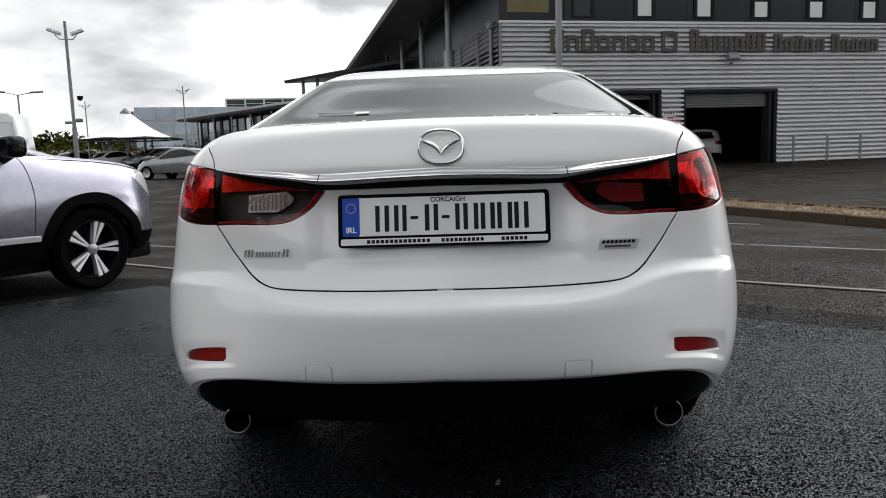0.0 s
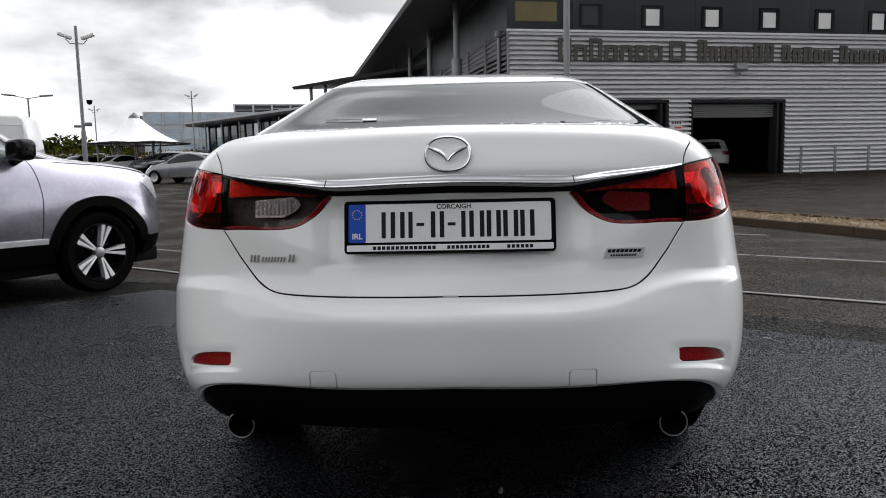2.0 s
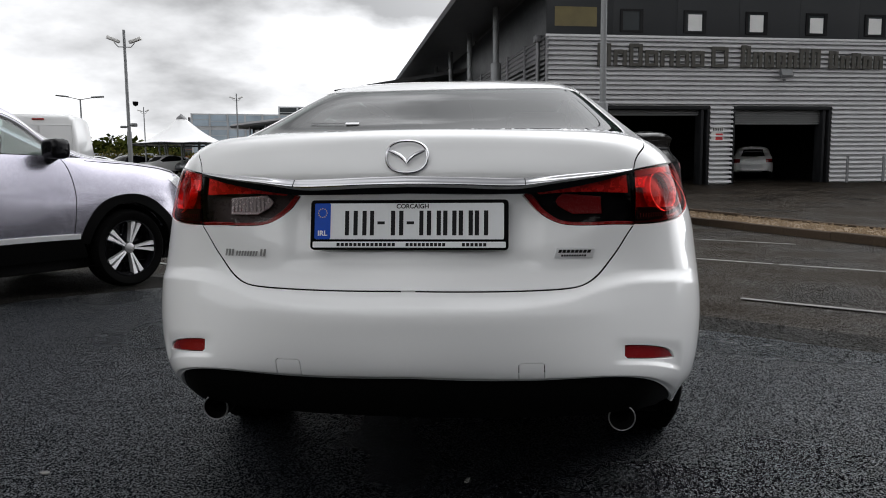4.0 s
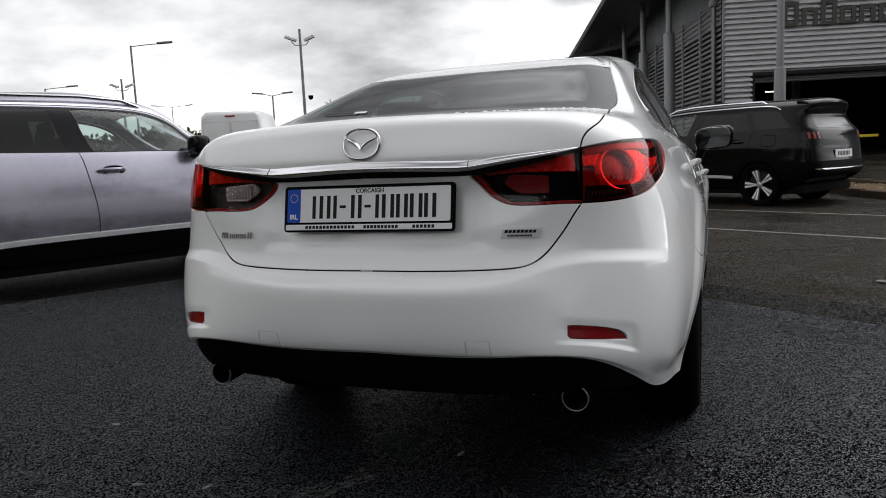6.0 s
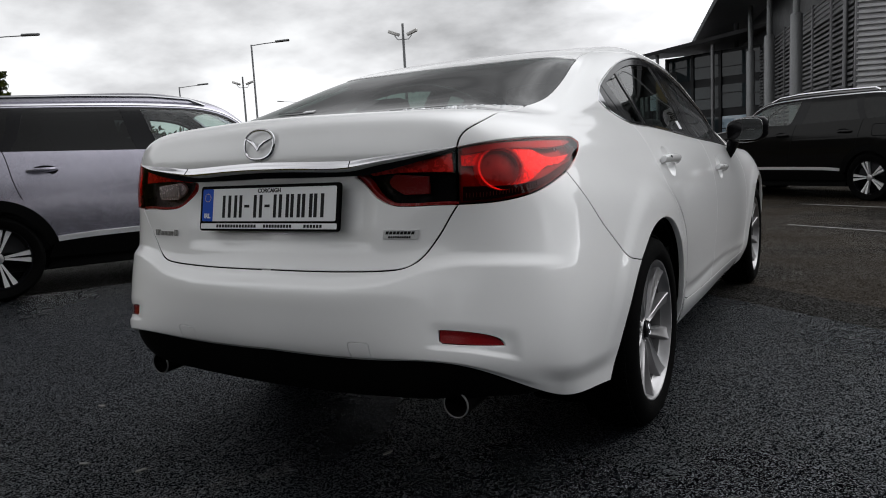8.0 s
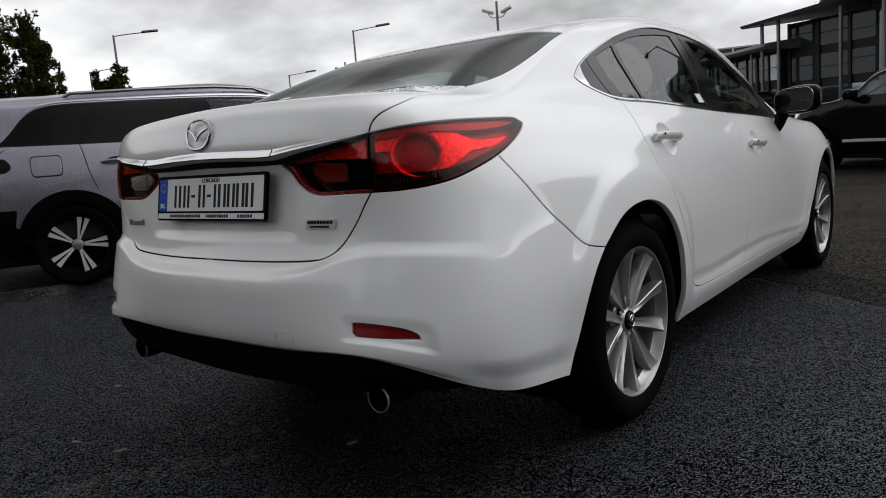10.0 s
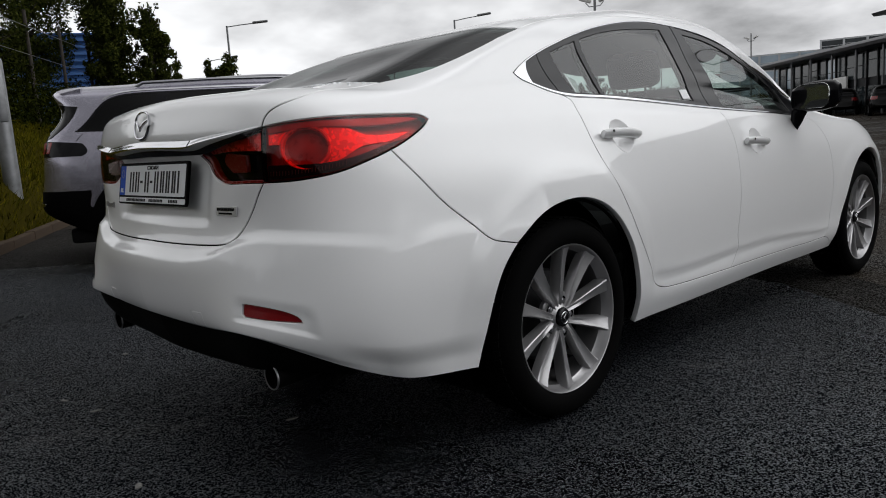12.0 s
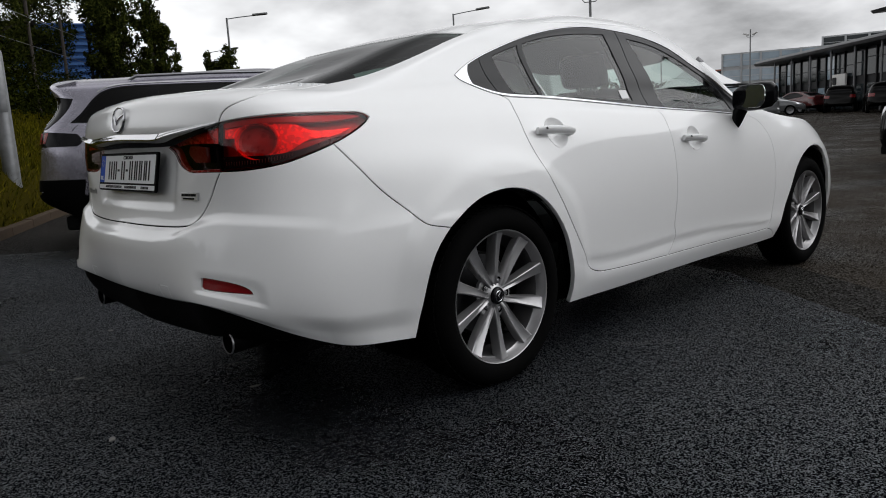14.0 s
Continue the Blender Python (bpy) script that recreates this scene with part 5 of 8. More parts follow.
def leaf_material(name, dark, light):
    """Leaves, each a little different, slightly translucent."""
    m = bpy.data.materials.new(name)
    m.use_nodes = True
    n, l = m.node_tree.nodes, m.node_tree.links
    b = n["Principled BSDF"]
    island = n.new("ShaderNodeNewGeometry")
    ramp = n.new("ShaderNodeValToRGB")
    ramp.color_ramp.elements[0].color, ramp.color_ramp.elements[1].color = (*dark, 1), (*light, 1)
    l.new(island.outputs["Random Per Island"], ramp.inputs["Fac"])
    l.new(ramp.outputs["Color"], b.inputs["Base Color"])
    b.inputs["Roughness"].default_value, b.inputs["Specular IOR Level"].default_value = .65, 0
    return m


ASPHALT_NEW = asphalt("fresh_damp_asphalt", (.0008, .0009, .0011), (.0060, .0068, .0088), .24, .38, 420, 1.0, spec=.46, sheen=(.88, .94, 1.0))
ASPHALT_SCUFF = asphalt("scuffed_asphalt", (.016, .0165, .017), (.060, .060, .062), .30, .5, 420, .9, spec=.40)
ASPHALT_OLD = asphalt("worn_brown_asphalt", (.0026, .0021, .0016), (.021, .0168, .0126), .30, .78, 300, 1.0, .9, spec=.12, sheen=(1.0, .95, .88))
ASPHALT_BAND = asphalt("coarse_dark_asphalt", (.003, .0027, .0024), (.014, .0125, .011), .6, .8, 300, 1.0, spec=.12)
LINE_PAINT = material("worn_white_line_paint", (.17, .165, .157), .7, vary=.5, grain=25, stain=4, bump=.2)
KERB = material("weathered_kerb_concrete", (.060, .043, .030), .85, spec=.1, vary=.3, grain=30, stain=3, bump=.4, bump_scale=120)
GRAVEL = material("pale_gravel", (.18, .122, .066), .85, vary=.35, grain=60, stain=9, bump=.4, bump_scale=60)
DRY_LEAF = material("dry_leaf", (.17, .165, .155), .7, vary=.3, grain=80, stain=20)
CLADDING = material("silver_corrugated_cladding", (.56, .56, .57), .42, metal=.3, vary=.1, grain=4, stain=.8)
LOUVRE = material("grey_louvre_metal", (.15, .15, .155), .42, metal=.6, vary=.12, grain=6, stain=.8)
HALL_PANEL = material("anthracite_hall_panel", (.026, .028, .031), .45, spec=.35, vary=.12, grain=5, stain=.7)
DARK_PANEL = material("anthracite_panel", (.014, .0145, .016), .45, spec=.15, vary=.12, grain=5, stain=.7)
ROOF_METAL = material("grey_roof_metal", (.14, .14, .145), .45, metal=.4, vary=.12, grain=5, stain=.6)
SIGN_METAL = material("sign_letter_metal", (.060, .056, .048), .5, metal=.2, vary=.1, grain=10)
GALVANISED = material("galvanised_steel", (.23, .235, .24), .48, metal=.7, vary=.3, grain=12, stain=5)
POLE_PAINT = material("grey_pole_paint", (.20, .205, .21), .5, metal=.3, vary=.15, grain=20)
DEEP_DARK = material("workshop_shade_black", (.010, .010, .010), .9, vary=.2, spec=.1)
SHUTTER = material("grey_roller_shutter", (.17, .17, .17), .5, metal=.3, vary=.1)
TENT = material("white_canopy_fabric", (.82, .82, .82), .7, vary=.04, grain=3, stain=.5)
BRICK = material("red_brick_facing", (.26, .09, .06), .85, vary=.25, grain=9, stain=.8)
OFFICE = material("pale_office_cladding", (.45, .46, .47), .55, vary=.1, grain=3, stain=.3)
BLUE_SHED = material("blue_shed_cladding", (.035, .11, .30), .5, vary=.12, grain=4, stain=.4)
FACADE_GLASS = material("building_glass", (.018, .024, .027), .06, vary=.35, grain=.6, stain=.3, rough_vary=.02, spec=.30)
BRIGHT_GLASS = material("sky_lit_glass", (.30, .38, .45), .05, vary=.25, grain=.6, stain=.3, rough_vary=.02, spec=1.0)
CURTAIN = material("window_blind", (.74, .74, .73), .7, vary=.1)
OCHRE = material("ochre_blind", (.16, .13, .055), .6, vary=.3, stain=1.5)
SIGN_RED = material("sign_red", (.50, .03, .035), .5, vary=.1)
SIGN_WHITE = material("sign_white", (.70, .69, .67), .5, vary=.06)
YELLOW = material("yellow_painted_steel", (.75, .55, .03), .5, vary=.1)
BARK = material("dark_bark", (.035, .028, .022), .9, vary=.35, grain=20, bump=.6, bump_scale=40)
LEAVES = leaf_material("tree_leaves", (.010, .017, .004), (.062, .070, .014))
BUSH_LEAVES = leaf_material("bush_leaves", (.003, .005, .001), (.024, .028, .004))
AUTUMN_LEAVES = leaf_material("mixed_hedge_leaves", (.020, .028, .010), (.12, .10, .025))
GRASS = leaf_material("bank_grass", (.014, .021, .001), (.115, .095, .007))
SOIL = material("grassy_soil", (.030, .025, .004), .95, spec=0, vary=.4, grain=15, stain=2, bump=.5, bump_scale=30)
BACKDROP_WOOD = material("unseen_backdrop_wood", (.014, .016, .012), .95, spec=0, vary=.6, grain=1.5, stain=.15)


# ---- ground ----
ALONG = Vector((.84, -.54)).normalized()


def ground_at(x, y):
    """The yard is level by the cars and climbs gently towards the far buildings."""
    return .020 * max(0.0, min(y, 62.0) - 12.0)


bm = bmesh.new()
xs = [-2500, -600, -150, -60, -30, -12, -4, 4, 12, 30, 60, 150, 600, 2500]
ys = [-2500, -600, -150, -40, -10, 0, 6, 12, 13, 16, 20, 26, 34, 44, 62, 66, 90, 150, 400, 1000, 3000]
rows = [[bm.verts.new((x, y, ground_at(x, y) - .006 * (abs(y - 12) < .6))) for x in xs] for y in ys]
for r0, r1 in zip(rows, rows[1:]):
    for i in range(len(xs) - 1):
        bm.faces.new((r0[i], r0[i + 1], r1[i + 1], r1[i]))
tagged(part("ground", bm, ASPHALT_OLD), "worn brownish asphalt of the car park", "ground", kind="structure")


def laid(name, outline, material_, z, label):
    """A thin sheet of surfacing on the level ground."""
    bm_ = bmesh.new()
    prism(bm_, outline, .004, Matrix.Translation((0, 0, z - .004)))
    return tagged(part(name, bm_, material_, smooth=0), label, "paving", kind="structure")


laid("pavement_band", [(-9, 6.2), (-3.2, 4.75), (.75, 3.72), (2.3, 2.62), (6, .1), (9, -2.2), (8, -4), (-9, -4)], ASPHALT_BAND, .004, "coarse dark asphalt band beside the fresh patch")
wob = random.Random(4)
edge = [(-4.9, 1.2), (-3.6, 3.45), (-2.7, 4.25)]
for k in range(27):
    t = k / 26
    x = -2.7 + t * 8.7
    y = float(np.interp(x, [-2.7, .65, 2.25, 6.0], [4.25, 3.25, 2.12, -.55]))
    edge.append((x, y + wob.uniform(-.02, .02)))
laid("pavement_patch", edge + [(8, -2), (8, -9), (-9, -9), (-7.2, -1.6)], ASPHALT_NEW, .008, "fresh dark damp asphalt patch")


def road_line(p, q, full, z, seed):
    """A worn painted line, broken where the paint has gone."""
    wide = full * .75
    rnd = random.Random(seed)
    p, q = Vector(p), Vector(q)
    d = (q - p).normalized()
    n = Vector((-d.y, d.x))
    bm_ = bmesh.new()
    s, long = 0.0, (q - p).length
    while s < long:
        e = min(long, s + rnd.uniform(.5, 1.6))
        if rnd.random() > .12:
            a = [p + d * (s + (e - s) * k / 5) + n * (wide / 2 + rnd.uniform(-.008, .006)) for k in range(6)]
            b = [p + d * (s + (e - s) * k / 5) - n * (wide / 2 + rnd.uniform(-.008, .006)) for k in range(6)]
            prism(bm_, [v[:] for v in b] + [v[:] for v in a[::-1]], .003, Matrix.Translation((0, 0, z)))
        s = e + rnd.choice((0, 0, .06))
    return tagged(part("parking_line", bm_, LINE_PAINT, smooth=0), "worn white painted parking line", "road marking", "parking lines", "structure")


for k, (mid_x, mid_y, back, fore) in enumerate(((2.3, 3.62, .35, 2.6), (2.83, 6.05, 2.4, 2.4), (2.9, 8.65, 2.5, 1.2))):
    c = Vector((mid_x, mid_y))
    road_line(c - ALONG * back, c + ALONG * fore, .075, .009 if k == 0 else .001, k)
for k, (x, y) in enumerate(((-3.3, 5.5), (-4.6, 7.8), (-6.0, 9.9))):
    c = Vector((x, y))
    road_line(c - ALONG * 2.0, c + ALONG * 1.1, .075, .002 if k else .009, 10 + k)
# a scuffed pale streak on the fresh asphalt beside the saloon
rnd = random.Random(31)
for p, q, count, spread, label in (((.95, 1.61), (1.30, 2.08), 60, .022, "faint scuffed streak on the fresh asphalt"), ((-.46, -.42), (-.10, .09), 150, .030, "broken pale scuff on the fresh asphalt")):
    streak = bmesh.new()
    p, q = Vector(p), Vector(q)
    slant = math.degrees(math.atan2((q - p).y, (q - p).x))
    for k in range(count):
        c = p.lerp(q, rnd.random()) + (q - p).orthogonal().normalized() * rnd.gauss(0, spread)
        long, wide, turn = rnd.uniform(.006, .026), rnd.uniform(.002, .006), radians(slant + rnd.uniform(-25, 25))
        prism(streak, [(-long, -wide * .4), (0, -wide), (long, -wide * .2), (long * .5, wide), (-long * .6, wide * .8)], .0004, Matrix.Translation((c.x, c.y, .0082 + .000006 * k)) @ Matrix.Rotation(turn, 4, "Z"))
    tagged(part("scuff_mark", streak, ASPHALT_SCUFF, smooth=0), label, "mark", kind="structure")
rnd = random.Random(12)
for x, y in ((.225, -.264), (-.565, -.13), (.132, .309), (-.805, -.171), (-1.30, .25)):
    bm = bmesh.new()
    a = rnd.uniform(0, 6)
    prism(bm, [(.022 * math.cos(a + t) * (1 if i % 2 else .7), .012 * math.sin(t)) for i, t in enumerate((0, 1.1, 2.2, 3.1, 4.2, 5.3))], .004, Matrix.Translation((x, y, .009)) @ Matrix.Rotation(a, 4, "Z"))
    tagged(part("fallen_leaf", bm, DRY_LEAF, smooth=0), "pale dry leaf lying on the asphalt", "leaf", "fallen leaves")

# kerbs and gravel bed on the far side
KERB_DIR, KERB_AT = Vector((.36, -.93)).normalized(), Vector((4.02, 10.0))
kerb_side = Vector((-KERB_DIR.y, KERB_DIR.x))


def kerb_run(name, start, direction, side, count, long, label):
    """A row of kerb stones with fine joints, each a little out of line."""
    rnd_ = random.Random(count)
    root = thing(name, Matrix(), label, "kerb", kind="structure")
    stone = bmesh.new()
    box(stone, (-long / 2 + .004, 0, -.05), (long / 2 - .004, .125, .115), .012)
    mesh = bpy.data.meshes.new("kerb_stone")
    stone.to_mesh(mesh)
    stone.free()
    mesh.materials.append(KERB)
    turn = math.atan2(direction.y, direction.x)
    flip = 1 if side.dot(Vector((-direction.y, direction.x))) > 0 else -1
    for k in range(count):
        p = start + direction * long * k
        ob = new("kerb_stone", mesh)
        ob.parent = root
        ob.matrix_local = Matrix.Translation((p.x, p.y, ground_at(p.x, p.y) + rnd_.uniform(-.006, .006))) @ Matrix.Rotation(turn + rnd_.uniform(-.004, .004), 4, "Z") @ Matrix.Translation((0, 0 if flip > 0 else -.125, 0))
    return root


kerb_run("kerb_yard", KERB_AT - KERB_DIR * 9, KERB_DIR, kerb_side * -1 if kerb_side.x < 0 else kerb_side, 24, .915, "weathered concrete kerb along a gravel bed")
out_side = kerb_side if kerb_side.x > 0 else -kerb_side
kerb_run("kerb_road", KERB_AT - KERB_DIR * 9 + out_side * 1.25, KERB_DIR, out_side, 24, .915, "weathered concrete kerb along the access road")
bm = bmesh.new()
a, b = KERB_AT - KERB_DIR * 9.4, KERB_AT + KERB_DIR * 13
corners = [a + out_side * .12, b + out_side * .12, b + out_side * 1.26, a + out_side * 1.26]
prism(bm, [c[:] for c in corners], .075, Matrix.Translation((0, 0, 0)))
tagged(part("gravel_bed", bm, GRAVEL, smooth=0), "bed of pale gravel between two kerbs", "gravel bed", kind="structure")
rnd = random.Random(5)
verts, faces = [], []
for _ in range(5200):
    s, w = rnd.uniform(0, 22), rnd.uniform(.14, 1.24)
    p = a + KERB_DIR * s + out_side * w
    r, z = rnd.uniform(.012, .034), .07 + rnd.uniform(0, .035)
    base = len(verts)
    turn = rnd.uniform(0, 3)
    verts += [(p.x + r * math.cos(turn + k * 1.57) * rnd.uniform(.7, 1.2), p.y + r * math.sin(turn + k * 1.57) * rnd.uniform(.7, 1.2), z) for k in range(4)] + [(p.x, p.y, z + r * .8)]
    faces += [(base + k, base + (k + 1) % 4, base + 4) for k in range(4)]
mesh = bpy.data.meshes.new("gravel_stones")
mesh.from_pydata(verts, [], faces)
tagged(finish("gravel_stones", mesh, GRAVEL), "loose pale gravel stones", "gravel", kind="stuff")

# ---- the dealership hall ----
CORNER = Vector((1.30, 26.6))
FACE, DEEP = Vector((.968, .252)).normalized(), Vector((-.252, .968)).normalized()
BASE_Z = .32
hall = thing("car_dealership", Matrix(), "large showroom and workshop clad in silver corrugated metal", "building", kind="")


def wall_pose(origin, along, z=0.0):
    """x along the wall, y into the building, z up."""
    n = Vector((-along.y, along.x))
    return Matrix(((along.x, n.x, 0, origin.x), (along.y, n.y, 0, origin.y), (0, 0, 1, z), (0, 0, 0, 1)))


FRONT = wall_pose(CORNER, FACE)
SIDE = wall_pose(CORNER + DEEP * 46, -DEEP)


def corrugated(bm_, m_, s0, s1, z0, z1, pitch=.185, proud=.11):
    """Sheet metal with level ribs; y is towards the inside."""
    n = max(1, round((z1 - z0) / pitch))
    step = (z1 - z0) / n
    profile = []
    for k in range(n):
        z = z0 + k * step
        profile += [(.10, z), (.10, z + .32 * step), (-proud, z + .39 * step), (-proud, z + .54 * step), (-proud * .5, z + .93 * step), (.10, z + .98 * step)]
    profile += [(.10, z1)]
    left = [bm_.verts.new(m_ @ Vector((s0, y, z))) for y, z in profile]
    right = [bm_.verts.new(m_ @ Vector((s1, y, z))) for y, z in profile]
    for i in range(len(profile) - 1):
        bm_.faces.new((left[i], right[i], right[i + 1], left[i + 1]))


BAYS = ((.98, 6.67), (7.65, 11.95))
BAY_TOP, CLAD_TOP = 3.42, 5.98
for s0, s1, z0, z1 in ((0, BAYS[0][0], BASE_Z, BAY_TOP), (BAYS[0][1], BAYS[1][0], BASE_Z, BAY_TOP), (BAYS[1][1], 36, BASE_Z, BAY_TOP), (0, 36, BAY_TOP, CLAD_TOP)):
    bm = bmesh.new()
    corrugated(bm, FRONT, s0, s1, z0, z1)
    part("cladding_sheet", bm, CLADDING, hall, smooth=0)
bm = bmesh.new()
box(bm, (-.04, -.10, BASE_Z), (.05, .06, CLAD_TOP), .01, FRONT)
part("corner_trim", bm, LOUVRE, hall)
bm = bmesh.new()
box(bm, (-.05, -.09, CLAD_TOP), (36, .0, CLAD_TOP + .10), .01, FRONT)
part("cladding_cap", bm, CLADDING, hall)
# upper storey in dark panels with small windows
for k in range(14):
    bm = bmesh.new()
    box(bm, (k * 2.6 + .006, -.03, CLAD_TOP + .09), (k * 2.6 + 2.594, .25, 9.2), .006, FRONT)
    part("facade_panel", bm, HALL_PANEL, hall)
for k in range(12):
    s = 3.34 + 2.585 * k
    bm = bmesh.new()
    for lo, hi in (((s - .46, -.09, 6.20), (s + .46, -.01, 6.27)), ((s - .46, -.09, 6.98), (s + .46, -.01, 7.06)), ((s - .46, -.09, 6.27), (s - .36, -.01, 6.98)), ((s + .33, -.09, 6.27), (s + .46, -.01, 6.98))):
        box(bm, lo, hi, 0, FRONT)
    window = part("window", bm, GLOSS_BLACK, hall, smooth=0)
    bm = bmesh.new()
    box(bm, (s - .36, -.050, 6.27), (s + .33, -.036, 6.98), 0, FRONT)
    part("pane", bm, FACADE_GLASS, window, smooth=0)
    if k != 0:
        bm = bmesh.new()
        box(bm, (s - .27, -.058, 6.29), (s + .30, -.051, 6.88 + .03 * (k % 3)), 0, FRONT)
        part("blind", bm, CURTAIN, window, smooth=0)
bm = bmesh.new()
box(bm, (.30, -.05, 6.38), (1.95, -.034, 7.10), 0, FRONT)
part("window", bm, OCHRE, hall, "wide window with an ochre blind", smooth=0)
# service bays
for k, (s0, s1) in enumerate(BAYS):
    bm = bmesh.new()
    for lo, hi in (((s0, -.06, BAY_TOP - .14), (s1, .5, BAY_TOP)), ((s0, -.06, BASE_Z), (s0 + .10, .5, BAY_TOP - .14)), ((s1 - .34, -.02, BASE_Z), (s1 - .24, .5, BAY_TOP - .14)), ((s1 - .10, -.06, BASE_Z), (s1, .5, BAY_TOP - .14))):
        box(bm, lo, hi, .006, FRONT)
    bay = part("bay_frame", bm, DARK_PANEL, hall)
    bm = bmesh.new()
    corrugated(bm, FRONT @ Matrix.Translation((0, .22, 0)), s0 + .10, s1 - .34, BAY_TOP - (.36 if k == 0 else .72), BAY_TOP - .14, .08, .012)
    part("roller_shutter", bm, SHUTTER, bay, smooth=0)
# walls, floor and ceiling coloured near-black for the shade inside the workshop
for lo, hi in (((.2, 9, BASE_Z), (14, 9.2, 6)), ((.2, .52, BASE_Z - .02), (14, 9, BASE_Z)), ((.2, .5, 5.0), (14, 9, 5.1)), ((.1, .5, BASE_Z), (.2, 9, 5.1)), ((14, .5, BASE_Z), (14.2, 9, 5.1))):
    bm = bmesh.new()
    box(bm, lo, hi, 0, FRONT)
    part("workshop_shade_wall", bm, DEEP_DARK, hall, smooth=0)
for s, d in ((8.75, 3.2), (4.2, 4.5), (2.1, 3.8)):
    bm = bmesh.new()
    box(bm, (s - .13, d, BASE_Z), (s + .13, d + .3, 4.3), .02, FRONT)
    part("lift_column", bm, SHUTTER, hall)
bm = bmesh.new()
box(bm, (4.92, .62, .96), (5.62, .70, 1.06), .02, FRONT)
part("lift_beam", bm, YELLOW, hall, "bright yellow lift beam")
for s, z in ((1.45, 2.9), (3.1, 3.0)):
    bm = bmesh.new()
    box(bm, (s, 5, z), (s + .5, 5.06, z + .05), 0, FRONT)
    tube_mat = bpy.data.materials.get("strip_light")
    if tube_mat is None:
        tube_mat = bpy.data.materials.new("strip_light")
        tube_mat.use_nodes = True
        tube_mat.node_tree.nodes["Principled BSDF"].inputs["Emission Color"].default_value = (1, .95, .85, 1)
        tube_mat.node_tree.nodes["Principled BSDF"].inputs["Emission Strength"].default_value = 1.5
    part("strip_light", bm, tube_mat, hall, smooth=0)
# raised letters as plain blocks
sign = thing("wall_sign", Matrix(), "row of raised grey sign letters as plain blocks", "sign")
# each word: start, end, letter heights as shares of the capital
for start, stop, tall, heights in ((1.97, 6.42, .86, (1, .72, 1, .72, .72, .72, .72)), (6.62, 7.42, .86, (.92,)), (7.86, 11.38, .86, (1, .72, .72, .72, .72, .90, .90)), (11.66, 14.16, .70, (1, .74, .90, .74, .74)), (14.40, 16.80, .70, (1, .74, .74, .74, .74))):
    pitch_ = (stop - start) / len(heights)
    for k, h in enumerate(heights):
        s, w, high = start + pitch_ * k, pitch_ - .11, tall * h
        bm = bmesh.new()
        for lo, hi in (((s, 0), (s + .15, high)), ((s + w - .15, 0), (s + w, high * .98)), ((s + .15, high - .16), (s + w - .15, high)), ((s + .15, 0), (s + w - .15, .12))):
            if k % 3 != 1 or lo[1] > 0 or lo[0] != s + .15:
                box(bm, (lo[0], -.19, 4.90 + lo[1]), (hi[0], -.10, 4.90 + hi[1]), .012, FRONT, 1)
        part("letter_block", bm, SIGN_METAL, sign, smooth=0)
bm = bmesh.new()
box(bm, (-.25, -.42, -.16), (.25, -.22, .16), .03, FRONT @ Matrix.Translation((9.72, 0, 4.55)) @ Matrix.Rotation(radians(-25), 4, "X"))
flood = part("flood_light", bm, GALVANISED)
tagged(flood, "grey flood light bracketed on the cladding", "flood light")
bm = bmesh.new()
tube(bm, [FRONT @ Vector((9.72, -.03, 4.45)), FRONT @ Vector((9.72, -.25, 4.42))], .03, 8)
part("bracket", bm, GALVANISED, flood)
bm = bmesh.new()
box(bm, (6.74, -.085, 2.02), (7.26, -.065, 2.62), .005, FRONT)
notice = tagged(part("wall_notice", bm, SIGN_WHITE), "white and red notice board on the cladding", "sign")
bm = bmesh.new()
box(bm, (6.92, -.090, 2.06), (7.22, -.084, 2.34), 0, FRONT)
part("red_field", bm, SIGN_RED, notice, smooth=0)
bm = bmesh.new()
for k in range(6):
    box(bm, (6.79 + .075 * k, -.089, 2.44), (6.84 + .075 * k, -.084, 2.56), 0, FRONT)
part("notice_bars", bm, PLATE_BLACK, notice, smooth=0)
for k in range(5):
    s = 12.4 + 1.62 * k
    bm = bmesh.new()
    p = FRONT @ Vector((s, -.55, 0))
    tube(bm, [(p.x, p.y, BASE_Z - .1), (p.x, p.y, 1.42)], .055, 12)
    tagged(part("bollard", bm, GALVANISED), "galvanised steel bollard by the wall", "bollard", "bollards along the wall")
# flank with louvres, columns and the wide eave
for k in range(15):
    s0, s1 = 46 - 3.0 * (k + 1), 46 - 3.0 * k
    bm = bmesh.new()
    corrugated(bm, SIDE, s0 + .09, s1 - .09, BASE_Z, 6.05, .19, .06)
    part("louvre_panel", bm, LOUVRE, hall, smooth=0)
    bm = bmesh.new()
    box(bm, (s0 - .09, -.10, BASE_Z), (s0 + .09, .1, 6.1), .01, SIDE)
    part("louvre_post", bm, LOUVRE, hall)
bm = bmesh.new()
box(bm, (0, -.02, 6.05), (46, .25, 8.0), 0, SIDE)
part("upper_wall", bm, HALL_PANEL, hall, smooth=0)
bm = bmesh.new()
q = SIDE @ Vector((45.2, -.12, 0))
tube(bm, [(q.x, q.y, BASE_Z), (q.x, q.y, 6.0)], .08, 10)
box(bm, (45.05, -.26, 5.9), (45.35, -.02, 6.15), .02, SIDE)
part("downpipe", bm, LOUVRE, hall)
